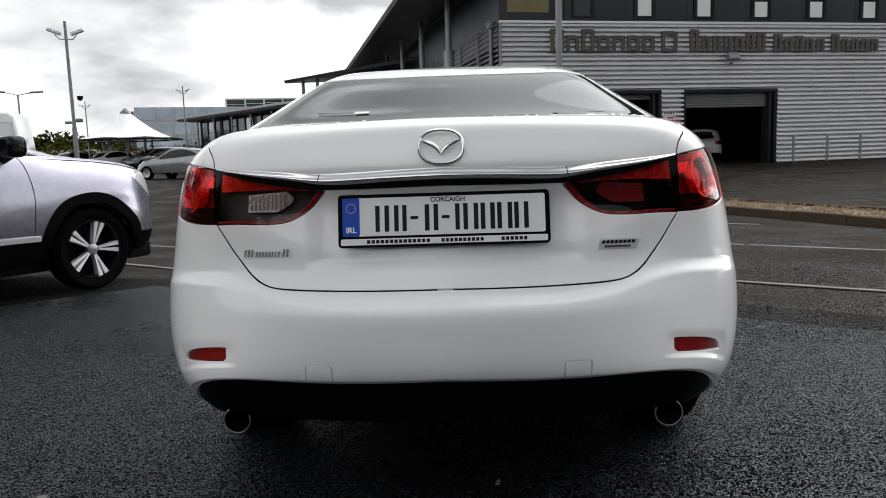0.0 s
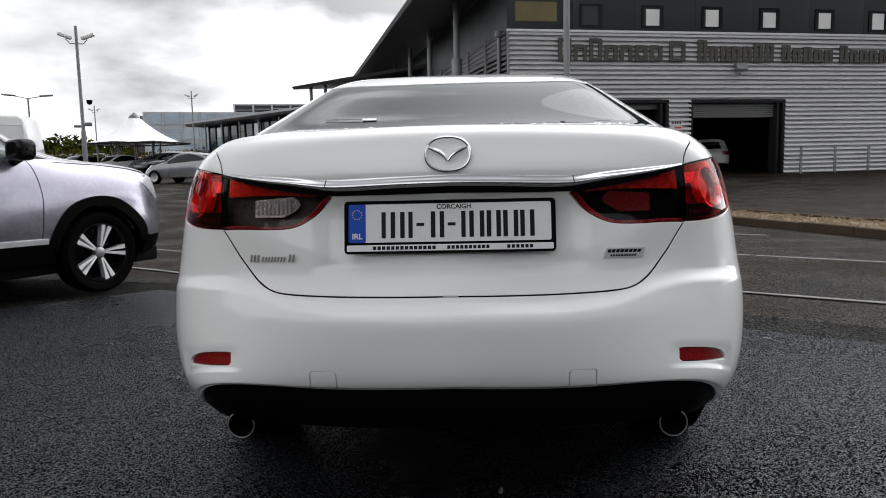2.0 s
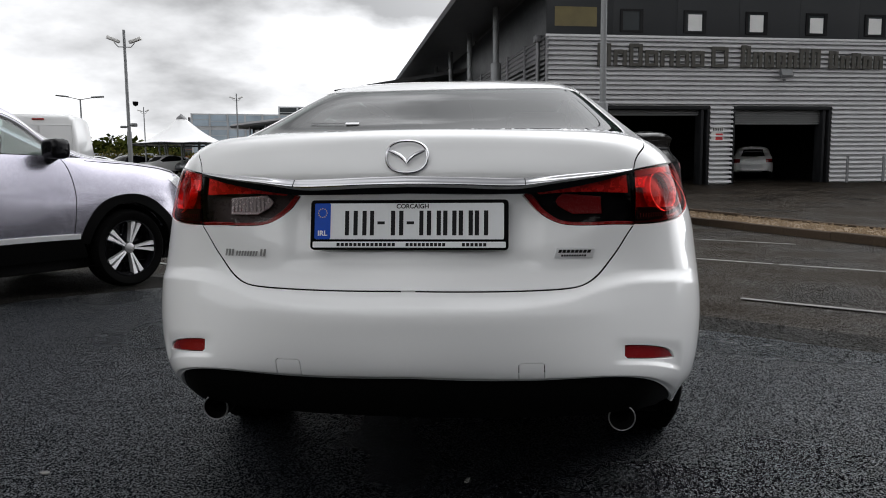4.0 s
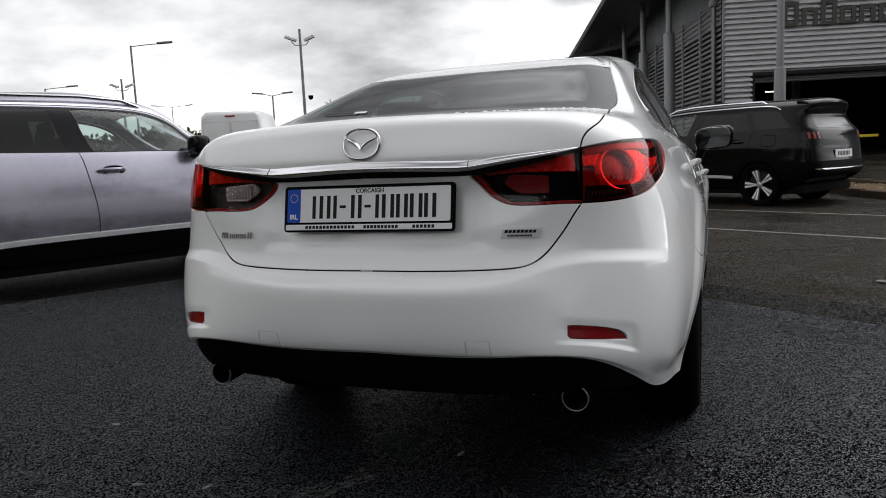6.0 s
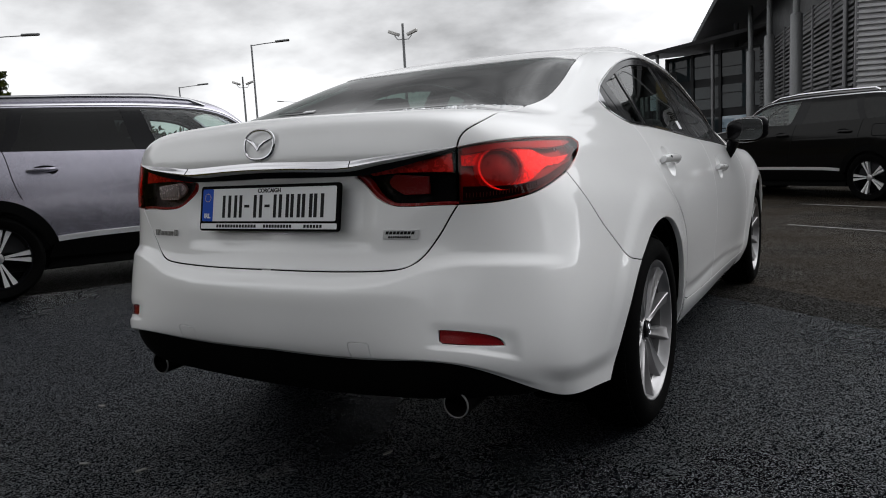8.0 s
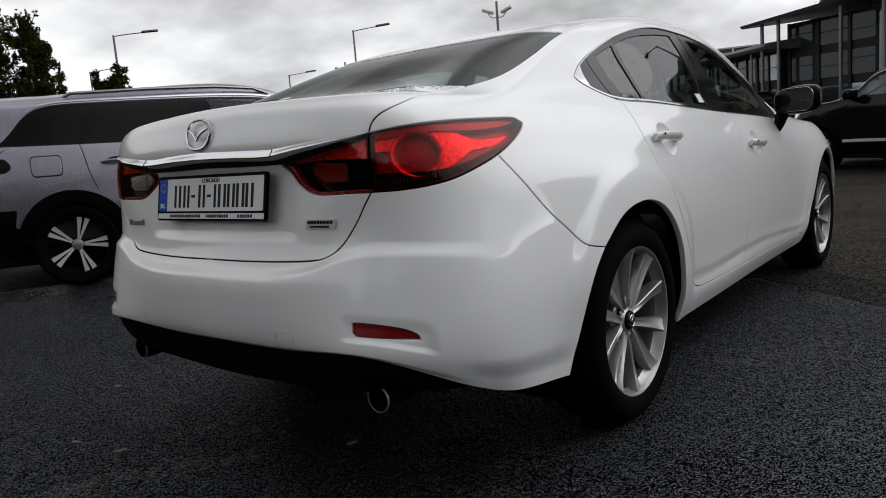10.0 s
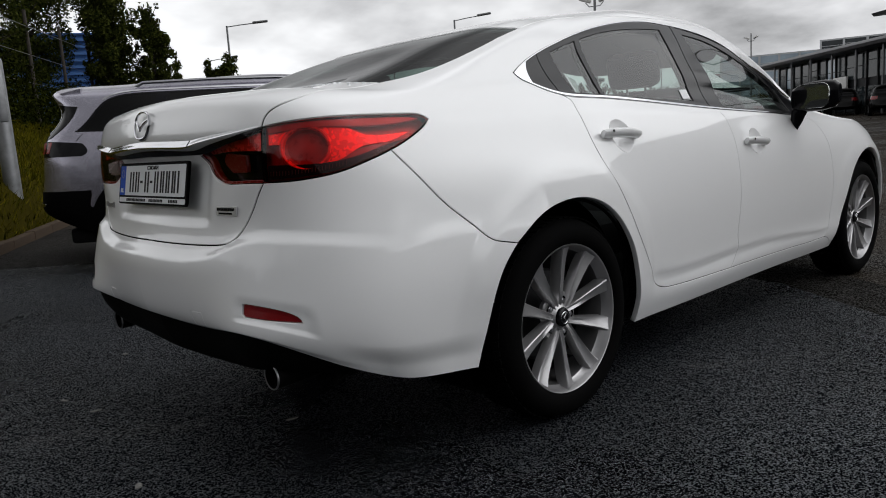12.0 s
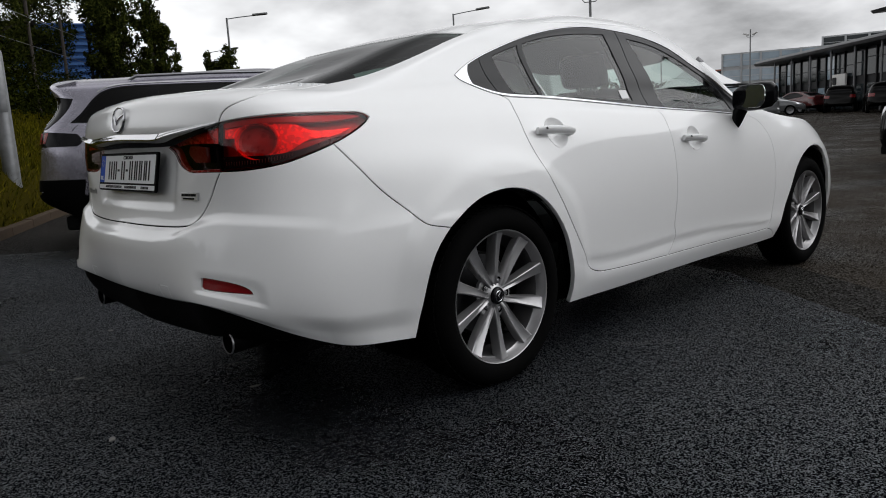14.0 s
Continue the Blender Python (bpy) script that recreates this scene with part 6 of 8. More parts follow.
for k in range(7):
    s = 46 - 4.5 - 6.1 * k
    p = SIDE @ Vector((s, -.95, 0))
    bm = bmesh.new()
    lathe(bm, [(.23, BASE_Z - .1), (.23, 5.55), (.20, 5.62), (.13, 5.64), (.13, 8.0)], Matrix.Translation((p.x, p.y, 0)), 20)
    part("column", bm, POLE_PAINT, hall)
bm = bmesh.new()
roof_line = [(-3.1, 7.72), (-3.2, 7.86), (-3.1, 8.02), (0, 8.7), (9, 9.6), (9, 9.3), (0, 8.15)]
ends = [[bm.verts.new(SIDE @ Vector((s, y, z))) for y, z in roof_line] for s in (-3, 47.2)]
for i in range(len(roof_line)):
    j = (i + 1) % len(roof_line)
    bm.faces.new((ends[0][i], ends[0][j], ends[1][j], ends[1][i]))
bm.faces.new(ends[0]), bm.faces.new(ends[1][::-1])
part("roof", bm, ROOF_METAL, hall)
bm = bmesh.new()
box(bm, (-1.5, -1.6, 9.1), (36.5, 14, 9.45), .06, FRONT)
box(bm, (.0, .3, 5.2), (36, 13.7, 9.05), 0, FRONT)
part("front_roof", bm, ROOF_METAL, hall)
bm = bmesh.new()
box(bm, (35.8, .2, BASE_Z), (36, 14, 9.1), 0, FRONT)
box(bm, (0, 13.8, BASE_Z), (36, 14, 9.1), 0, FRONT)
part("rear_wall", bm, DARK_PANEL, hall, smooth=0)

# ---- posts, cameras and lamps ----
def cctv_mast(x, y, high, label, lower=True):
    root = thing("camera_mast", pose(x, y, ground_at(x, y)), label, "camera mast", "camera masts")
    bm_ = bmesh.new()
    lathe(bm_, [(.062, -.1), (.062, high * .42), (.046, high * .43), (.036, high), (0, high)], None, 16)
    part("mast", bm_, POLE_PAINT, root)
    for s, turn in ((-1, 200), (1, -20)):
        bm_ = bmesh.new()
        tube(bm_, [(0, 0, high - .46), (s * .16, 0, high - .46), (s * .26, 0, high - .34)], .013, 8)
        arm = part("bracket", bm_, POLE_PAINT, root)
        bm_ = bmesh.new()
        box(bm_, (-.052, -.19, -.042), (.052, .17, .045), .02, Matrix.Translation((s * .27, 0, high - .27)) @ Euler((radians(-18), 0, radians(turn + 90))).to_matrix().to_4x4())
        part("camera_housing", bm_, SIGN_WHITE, arm)
    if lower:
        for s, h in ((1, high - 2.62), (-1, high - 2.66)):
            bm_ = bmesh.new()
            box(bm_, (.05 * s, -.05, h), (.22 * s, .05, h + .10), .02) if s > 0 else box(bm_, (-.22, -.05, h), (-.05, .05, h + .07), .02)
            part("side_box", bm_, GALVANISED, root)
        bm_ = bmesh.new()
        lathe(bm_, [(0, -.08), (.055, -.055), (.075, 0), (.075, .05), (0, .06)], Matrix.Translation((.20, 0, high - 1.98)), 16)
        part("dome_camera", bm_, GLOSS_BLACK, root)
    return root


def street_lamp(x, y, high, arms, label, long=1.05):
    root = thing("street_lamp", pose(x, y, ground_at(x, y)), label, "street lamp", "street lamps")
    bm_ = bmesh.new()
    lathe(bm_, [(.07, -.1), (.07, 1.2), (.05, 1.25), (.038, high), (0, high)], None, 12)
    part("pole", bm_, POLE_PAINT, root)
    for a in arms:
        c, s = math.cos(radians(a)), math.sin(radians(a))
        bm_ = bmesh.new()
        tube(bm_, [(0, 0, high - .04), (c * long * .5, s * long * .5, high + .03), (c * long, s * long, high + .08)], .020, 8)
        arm = part("arm", bm_, POLE_PAINT, root)
        bm_ = bmesh.new()
        box(bm_, (-.05, -.12, -.035), (.56, .12, .04), .03, Matrix.Translation((c * long, s * long, high + .10)) @ Matrix.Rotation(radians(a), 4, "Z") @ Matrix.Rotation(radians(-5), 4, "Y"))
        part("lantern", bm_, GALVANISED, arm)
    return root


mast_turn = cctv_mast(-10.49, 17.51, 4.79, "grey camera mast with two white cameras on top")
mast_turn.rotation_euler = (0, 0, radians(24))
far_mast = cctv_mast(-21.26, 21.74, 4.45, "grey camera mast with two white cameras", False)
far_mast.rotation_euler = (0, 0, radians(40))
cctv_mast(-27.0, 49.5, 5.0, "grey camera mast far across the car park", False)
street_lamp(-21.08, 22.24, 5.78, (38,), "grey street lamp with a single arm")
street_lamp(-25.2, 13.6, 5.85, (60,), "grey street lamp with a single arm")
street_lamp(-32.4, 28.1, 5.2, (45,), "grey street lamp with a single arm")
street_lamp(-21.8, 33.4, 4.30, (30, 210), "grey street lamp with two arms", .55)
street_lamp(-44.0, 51.7, 5.6, (35, 215), "grey street lamp with two arms", 1.2)
street_lamp(-36.0, 18.0, 5.8, (50,), "grey street lamp with a single arm")
cctv_mast(-18.05, 44.65, 5.4, "slim grey mast with small cameras on top", False)
front_post = thing("lamp_post", pose(2.48, 18.0, ground_at(0, 18)), "tall grey lamp post with a thick lower sleeve", "lamp post")
bm = bmesh.new()
lathe(bm, [(.135, 0), (.135, 2.55), (.12, 2.62), (.088, 2.64), (.07, 8.0), (0, 8.0)], None, 20)
part("pole", bm, POLE_PAINT, front_post)
bm = bmesh.new()
tube(bm, [(0, 0, 7.95), (.5, -.3, 8.1), (1.0, -.6, 8.15)], .035, 8)
part("arm", bm, POLE_PAINT, front_post)
bm = bmesh.new()
box(bm, (.9, -.9, 8.08), (1.5, -.55, 8.2), .04)
part("lantern", bm, GALVANISED, front_post)
near_post = thing("lamp_post", pose(-8.95, 1.60, .62, 0, -1.5, 0), "galvanised steel lamp post on the grass bank", "lamp post")
bm = bmesh.new()
lathe(bm, [(.105, -.3), (.105, 1.72), (.095, 1.76), (.070, 1.78), (.055, 7.0), (0, 7.0)], None, 24)
part("pole", bm, GALVANISED, near_post)
bm = bmesh.new()
box(bm, (.06, -.055, .92), (.118, .055, 1.60), .012)
part("service_door", bm, GALVANISED, near_post)
bm = bmesh.new()
tube(bm, [(0, 0, 6.95), (.6, .3, 7.1), (1.2, .6, 7.12)], .03, 8)
part("arm", bm, GALVANISED, near_post)
bm = bmesh.new()
box(bm, (1.1, .45, 7.06), (1.7, .8, 7.18), .04)
part("lantern", bm, GALVANISED, near_post)

# ---- far side of the car park ----
def far_building(name, p, q, z0, z1, deep, mat_wall, label, bays, floors, pane=FACADE_GLASS, frame=DARK_PANEL):
    """A block with its storeys of separate windows between posts."""
    p, q = Vector(p), Vector(q)
    m_ = wall_pose(p, (q - p).normalized())
    long = (q - p).length
    root = thing(name, Matrix(), label, "building")
    bm_ = bmesh.new()
    box(bm_, (0, .12, z0), (long, deep, z1), 0, m_)
    part("wall", bm_, mat_wall, root, smooth=0)
    rnd_ = random.Random(name)
    storey = (z1 - z0) / floors
    for f in range(floors):
        for k in range(bays):
            a0, a1 = long * k / bays, long * (k + 1) / bays
            bm_ = bmesh.new()
            box(bm_, (a0 + .12, .05, z0 + storey * f + storey * .16), (a1 - .12, .11, z0 + storey * (f + 1) - storey * .10), 0, m_)
            pane_ = part("window", bm_, BRIGHT_GLASS if rnd_.random() < .22 and pane is FACADE_GLASS else pane, root, smooth=0)
            bm_ = bmesh.new()
            share = .42 + .25 * rnd_.random()
            box(bm_, (a0 + .10, .03, z0 + storey * (f + share)), (a1 - .10, .052, z0 + storey * (f + share) + .05), 0, m_)
            part("transom", bm_, frame, pane_, smooth=0)
    for k in range(bays + 1):
        bm_ = bmesh.new()
        a0, half_ = long * k / bays, .055 if long / bays < 1.5 else .10
        box(bm_, (a0 - half_, -.02, z0), (a0 + half_, .16, z1), 0, m_)
        part("mullion", bm_, frame, root, smooth=0)
    return root, m_, long


showroom, m, long = far_building("glazed_showroom", (-23.3, 61.6), (-10.2, 48.5), .6, 4.83, 10, DARK_PANEL, "low glazed showroom with a curved grey roof", 14, 2)
bm = bmesh.new()
roof_line = [(-1.5, 4.83), (-1.65, 5.00), (-1.4, 5.20), (2, 5.53), (10, 5.68), (10, 5.18), (0, 4.78)]
ends = [[bm.verts.new(m @ Vector((s, y, z))) for y, z in roof_line] for s in (-1.2, long + 1)]
for i in range(len(roof_line)):
    j = (i + 1) % len(roof_line)
    bm.faces.new((ends[0][i], ends[0][j], ends[1][j], ends[1][i]))
bm.faces.new(ends[0]), bm.faces.new(ends[1][::-1])
part("roof", bm, ROOF_METAL, showroom)
for k in range(6):
    bm = bmesh.new()
    p = m @ Vector((long * (k + .5) / 6, -1.0, 0))
    tube(bm, [(p.x, p.y, .7), (p.x, p.y, 4.88)], .075, 10)
    part("column", bm, LOUVRE, showroom)
bm = bmesh.new()
box(bm, (9.1, -.20, 2.4), (11.1, -.05, 3.3), .02, m)
board = part("sign_board", bm, SIGN_WHITE, showroom, "white sign board with a dark mark")
bm = bmesh.new()
prism(bm, rounded(.5, .5, .1), .05, m @ Matrix.Translation((9.7, -.2, 2.85)) @ Matrix.Rotation(radians(90), 4, "X"))
part("sign_mark", bm, DARK_PANEL, board, smooth=0)
entrance, m, long = far_building("glazed_entrance", (-9.7, 48.6), (-2.5, 45.0), .6, 6.3, 7, DARK_PANEL, "tall glazed entrance under a tilted canopy", 4, 3)
bm = bmesh.new()
roof_line = [(-2.2, 6.35), (-2.4, 6.52), (7, 7.6), (7, 7.2)]
ends = [[bm.verts.new(m @ Vector((s, y, z + .06 * s))) for y, z in roof_line] for s in (-1.6, long + 3)]
for i in range(4):
    j = (i + 1) % 4
    bm.faces.new((ends[0][i], ends[0][j], ends[1][j], ends[1][i]))
bm.faces.new(ends[0]), bm.faces.new(ends[1][::-1])
part("canopy", bm, ROOF_METAL, entrance)
for s in (-.7, .5, 4.6):
    bm = bmesh.new()
    p = m @ Vector((s, -1.5, 0))
    tube(bm, [(p.x, p.y, .6), (p.x, p.y, 6.5)], .11, 10)
    part("column", bm, LOUVRE, entrance)
far_building("office_block", (-39.5, 84.5), (-24, 91), .9, 8.1, 12, OFFICE, "pale office block with bands of glass", 8, 4, BRIGHT_GLASS, OFFICE)
far_building("office_block", (-31.0, 92), (-22, 95), 7.6, 9.4, 10, OFFICE, "pale office block set back behind another", 4, 1, FACADE_GLASS, OFFICE)
far_building("brick_block", (-46.8, 97.5), (-40.2, 100.3), .9, 7.2, 10, BRICK, "red brick block with small windows", 4, 3, FACADE_GLASS, BRICK)
far_building("glass_block", (-47.5, 101), (-39.5, 104.3), 6.8, 8.9, 10, OFFICE, "glass top storey behind the brick block", 5, 1, BRIGHT_GLASS)
far_building("low_store", (-60, 62), (-38, 72), .8, 3.0, 10, OFFICE, "low pale store across the car park", 7, 1, DARK_PANEL, OFFICE)
# white canopy
tent = thing("market_canopy", pose(-25.3, 51.9, ground_at(0, 51.9)), "large white pointed fabric canopy on thin posts", "canopy")
bm = bmesh.new()
apex, eave, reach = 4.25, 2.30, 3.85
for k in range(8):
    a0, a1 = radians(45 * k + 22.5), radians(45 * k + 67.5)
    grid_ = []
    for i in range(9):
        t = i / 8
        r = .32 + (reach - .32) * t
        z = eave + (apex - eave) * (1 - t) ** 1.75
        grid_.append([bm.verts.new(((r * ((1 - w) * math.cos(a0) + w * math.cos(a1))) * (1 - .04 * t * math.sin(math.pi * w)), r * ((1 - w) * math.sin(a0) + w * math.sin(a1)) * (1 - .04 * t * math.sin(math.pi * w)), z + .10 * t * math.sin(math.pi * w))) for w in (0, .25, .5, .75, 1)])
    for g0, g1 in zip(grid_, grid_[1:]):
        for j in range(4):
            bm.faces.new((g0[j], g0[j + 1], g1[j + 1], g1[j]))
bmesh.ops.remove_doubles(bm, verts=bm.verts, dist=.002)
part("fabric", bm, TENT, tent)
bm = bmesh.new()
lathe(bm, [(.40, 4.18), (.36, 4.30), (0, 4.62)], None, 16)
part("cap", bm, LOUVRE, tent)
for k in range(8):
    a = radians(45 * k + 22.5)
    bm = bmesh.new()
    tube(bm, [(1.5 * math.cos(a), 1.5 * math.sin(a), 0), (1.75 * math.cos(a), 1.75 * math.sin(a), 2.75)], .07, 8)
    part("post", bm, GALVANISED, tent)
bm = bmesh.new()
tube(bm, [(reach * math.cos(radians(45 * k + 22.5)), reach * math.sin(radians(45 * k + 22.5)), eave - .03) for k in range(9)], .06, 6)
part("edge_rail", bm, DARK_PANEL, tent)

# ---- planting ----
def leaf_cloud(name, blobs, count, size, material_, seed, label, category, kind="stuff", parent=None):
    """Many small leaves spread through rough ellipsoids: (x, y, z, rx, ry, rz)."""
    rnd_ = np.random.default_rng(seed)
    weight = np.array([b_[3] * b_[4] * b_[5] for b_ in blobs])
    pick_ = rnd_.choice(len(blobs), count, p=weight / weight.sum())
    b_ = np.array(blobs)[pick_]
    d = rnd_.normal(size=(count, 3))
    d /= np.linalg.norm(d, axis=1)[:, None]
    c = b_[:, :3] + d * b_[:, 3:] * (rnd_.uniform(.25, 1.08, (count, 1)) ** .6)
    u_ = rnd_.normal(size=(count, 3))
    u_ /= np.linalg.norm(u_, axis=1)[:, None]
    w_ = np.cross(u_, rnd_.normal(size=(count, 3)))
    w_ /= np.linalg.norm(w_, axis=1)[:, None]
    s = size * rnd_.uniform(.5, 1.3, (count, 1))
    quad = np.stack((c - u_ * s, c + w_ * s * .45, c + u_ * s, c - w_ * s * .45), axis=1).reshape(-1, 3)
    mesh_ = bpy.data.meshes.new(name)
    mesh_.from_pydata(quad.tolist(), [], np.arange(count * 4).reshape(-1, 4).tolist())
    ob = finish(name, mesh_, material_, parent)
    return ob if parent else tagged(ob, label, category, kind=kind)


def tree(x, y, z, high, spread, seed, leaves=2600, label="tall dark-leaved broadleaf tree behind the bank", slim=False):
    rnd_ = random.Random(seed)
    root = thing("tree", pose(x, y, z), label, "tree", "trees behind the bank")
    bm_ = bmesh.new()
    top = [(0, 0, -.3), (rnd_.uniform(-.1, .1), rnd_.uniform(-.1, .1), high * .3), (rnd_.uniform(-.25, .25), rnd_.uniform(-.25, .25), high * .6), (rnd_.uniform(-.3, .3), rnd_.uniform(-.3, .3), high * .93)]
    tube(bm_, top, [.14, .11, .07, .015], 9)
    blobs = []
    for k in range(150 if not slim else 90):
        f = rnd_.uniform(-.28, .97)
        p0 = Vector(top[1]).lerp(Vector(top[3]), f)
        a = rnd_.uniform(0, 6.28)
        reach_ = spread * (1.08 - .82 * abs(f - .22)) * rnd_.uniform(.25, 1.05)
        p2 = p0 + Vector((math.cos(a) * reach_, math.sin(a) * reach_, rnd_.uniform(.15, .8)))
        p1 = (p0 + p2) / 2 + Vector((0, 0, rnd_.uniform(-.1, .2)))
        tube(bm_, [p0, p1, p2], [.03, .018, .006], 5)
        r = spread * rnd_.uniform(.10, .24)
        blobs.append((p2.x, p2.y, p2.z, r, r, r * rnd_.uniform(.9, 1.5)))
        blobs.append((p1.x, p1.y, p1.z, r * .9, r * .9, r * .8))
        if k % 5 == 0:
            blobs.append((p2.x, p2.y, p2.z + r * 1.5, r * .35, r * .35, r * 1.3))
    for k in range(9):
        a, f = rnd_.uniform(0, 6.28), rnd_.uniform(.0, .42)
        blobs.append((top[3][0] + spread * f * math.cos(a), top[3][1] + spread * f * math.sin(a), high * (1.0 - .28 * f), spread * .10, spread * .10, high * .06))
    part("trunk", bm_, BARK, root)
    leaf_cloud("crown", blobs, int(leaves * 6.5), .062, LEAVES, seed, "", "", parent=root)
    return root


tree(-27.5, 4.2, 2.6, 7.4, 1.7, 1, 4200)
tree(-25.9, 6.4, 2.5, 7.6, 1.65, 2, 5200)
tree(-24.2, 8.7, 2.1, 4.4, 1.20, 3, 4200)
tree(-23.4, 9.9, 1.9, 3.9, .78, 4, 2800, slim=True)
tree(-22.3, 11.5, 1.5, 2.2, .85, 5, 2600, "small young tree behind the bank", True)
tree(-30.5, 1.6, 2.7, 8.2, 2.4, 6, 3200)
tree(-22.0, 4.2, 2.4, 5.6, 1.4, 7, 3600)
bush_blobs = []
rnd = random.Random(8)
for k in range(46):
    t = k / 45
    c = Vector((-11.8, 2.3)).lerp(Vector((-26, 10.2)), t) + Vector((-.46, -.885)) * rnd.uniform(.9, 3.4)
    bush_blobs.append((c.x, c.y, 1.75 + rnd.uniform(.1, 1.15) + .5 * t, rnd.uniform(.7, 1.2), rnd.uniform(.7, 1.2), rnd.uniform(.6, 1.1)))
for k in range(16):
    bush_blobs.append((-13 - rnd.uniform(0, 8), 1.0 - rnd.uniform(0, 3.5), 2.0 + rnd.uniform(0, 1.5), 1.3, 1.3, 1.0))
leaf_cloud("bushes", bush_blobs, 42000, .055, BUSH_LEAVES, 9, "dense dark green bushes along the bank", "bushes")
# grass bank with its kerb
BANK_DIR, BANK_AT = Vector((-.885, .465)).normalized(), Vector((-6.4, .72))
bank_side = Vector((-.465, -.885)).normalized()
kerb_run("kerb_bank", BANK_AT - BANK_DIR * 6, BANK_DIR, bank_side, 32, .915, "weathered concrete kerb under the grass bank")
bm = bmesh.new()
profile_q = [.11, .16, .3, .5, .8, 1.2, 1.7, 2.2, 3.0, 4.0, 8.0, 30.0]
profile_z = [.07, .13, .48, .72, .97, 1.24, 1.55, 1.84, 2.1, 2.3, 2.6, 2.8]
rows = []
rnd = random.Random(2)
for k in range(64):
    p, rise = BANK_AT + BANK_DIR * (-6 + k * .72), min(1, .04 + .24 * k)
    rows.append([bm.verts.new((p.x + bank_side.x * q_, p.y + bank_side.y * q_, z_ * rise + (rnd.uniform(-.03, .03) if q_ > .2 else 0))) for q_, z_ in zip(profile_q, profile_z)])
for r0, r1 in zip(rows, rows[1:]):
    for i in range(len(profile_q) - 1):
        bm.faces.new((r0[i], r0[i + 1], r1[i + 1], r1[i]))
tagged(part("grass_bank", bm, SOIL, smooth=80), "grassy bank rising behind a kerb", "bank", kind="structure")
rng = np.random.default_rng(3)
count = 48000
along = rng.uniform(-3.1, 22, count)
q_ = .14 + 3.4 * rng.uniform(0, 1, count) ** 1.3
base = np.stack((BANK_AT.x + BANK_DIR.x * along + bank_side.x * q_, BANK_AT.y + BANK_DIR.y * along + bank_side.y * q_, np.interp(q_, profile_q, profile_z) - .02), axis=1)
turn = rng.uniform(0, 6.28, count)
wide = np.stack((np.cos(turn), np.sin(turn), 0 * turn), axis=1) * rng.uniform(.006, .014, (count, 1))
tip = base + np.stack((rng.normal(0, .05, count), rng.normal(0, .05, count), rng.uniform(.04, .13, count)), axis=1)
mesh = bpy.data.meshes.new("bank_grass")
mesh.from_pydata(np.stack((base - wide, base + wide, tip), axis=1).reshape(-1, 3).tolist(), [], np.arange(count * 3).reshape(-1, 3).tolist())
tagged(finish("bank_grass", mesh, GRASS), "uneven yellow-green grass on the bank", "grass", kind="stuff")
# fence posts and wires on the bank
fence = thing("wire_fence", Matrix(), "dark wire fence with leaning posts on the bank", "fence")
for k in range(7):
    p = Vector((-15.5, 1.0)) + Vector((-.80, .60)) * 2.4 * k
    bm = bmesh.new()
    tube(bm, [(p.x, p.y, 2.0), (p.x - .05, p.y, 5.6 - .1 * k)], .05, 8)
    part("fence_post", bm, BARK, fence)
for h in (3.4, 4.2, 5.0):
    bm = bmesh.new()
    tube(bm, [(-15.5, 1.0, h), (-27, 9.6, h - .3)], .008, 5)
    part("fence_wire", bm, GALVANISED, fence)
# blue shed
shed = thing("blue_shed", Matrix(), "tall blue corrugated shed behind the trees", "building")
bm = bmesh.new()
corrugated(bm, wall_pose(Vector((-43.4, 2.4)), Vector((.33, .944)).normalized()) @ Matrix.Scale(-1, 4, (0, 1, 0)), 0, 12.6, 2.0, 7.6, .35, .08)
part("wall", bm, BLUE_SHED, shed, smooth=0)
bm = bmesh.new()
box(bm, (0, .1, 2.0), (12.6, 9, 7.7), .02, wall_pose(Vector((-43.4, 2.4)), Vector((.33, .944)).normalized()))
part("shell", bm, BLUE_SHED, shed, smooth=0)
# hedge and trees across the car park, far woods
rnd = random.Random(21)
hedge_blobs = []
for k in range(54):
    t = k / 53
    c = Vector((-44, 56)).lerp(Vector((-22, 64)), t)
    hedge_blobs.append((c.x + rnd.uniform(-.8, .8), c.y + rnd.uniform(-.8, .8), 1.3 + rnd.uniform(.2, 1.1), 1.3, 1.3, rnd.uniform(.6, .9)))
leaf_cloud("hedge", hedge_blobs, 9000, .15, AUTUMN_LEAVES, 22, "uneven green and russet hedge across the car park", "hedge")
wood_blobs = []
for k in range(60):
    a = radians(90 + 20 + 40 * k / 59)
    d = rnd.uniform(200, 240)
    wood_blobs.append((d * math.cos(a), d * math.sin(a), 4 + rnd.uniform(0, 6.5) * (1 if 20 < k < 50 else .6), 9, 9, rnd.uniform(2.5, 4)))
leaf_cloud("far_woods", wood_blobs, 16000, 1.0, LEAVES, 23, "dark wooded rise on the skyline", "woods")


# added low wooded rise, unseen behind the walk, that blocks low sky and darkens reflections
bm = bmesh.new()
rnd = random.Random(77)
rows = []
for k in range(97):
    a = radians(175 + 190 * k / 96)
    r = 24 + rnd.uniform(-.8, .8)
    top_ = 5.2 + rnd.uniform(-1.0, 1.0)
    rows.append([bm.verts.new((r_ * math.cos(a), r_ * math.sin(a) + 2, z_)) for r_, z_ in ((r, -.1), (r + .2, top_ * .5), (r + .7, top_), (r + 3, top_ * .8), (r + 3.2, -.1))])
for r0, r1 in zip(rows, rows[1:]):
    for i in range(4):
        bm.faces.new((r0[i], r0[i + 1], r1[i + 1], r1[i]))
tagged(part("backdrop", bm, BACKDROP_WOOD, smooth=40), "added dark wooded strip, out of view behind the walk", "backdrop", kind="structure")

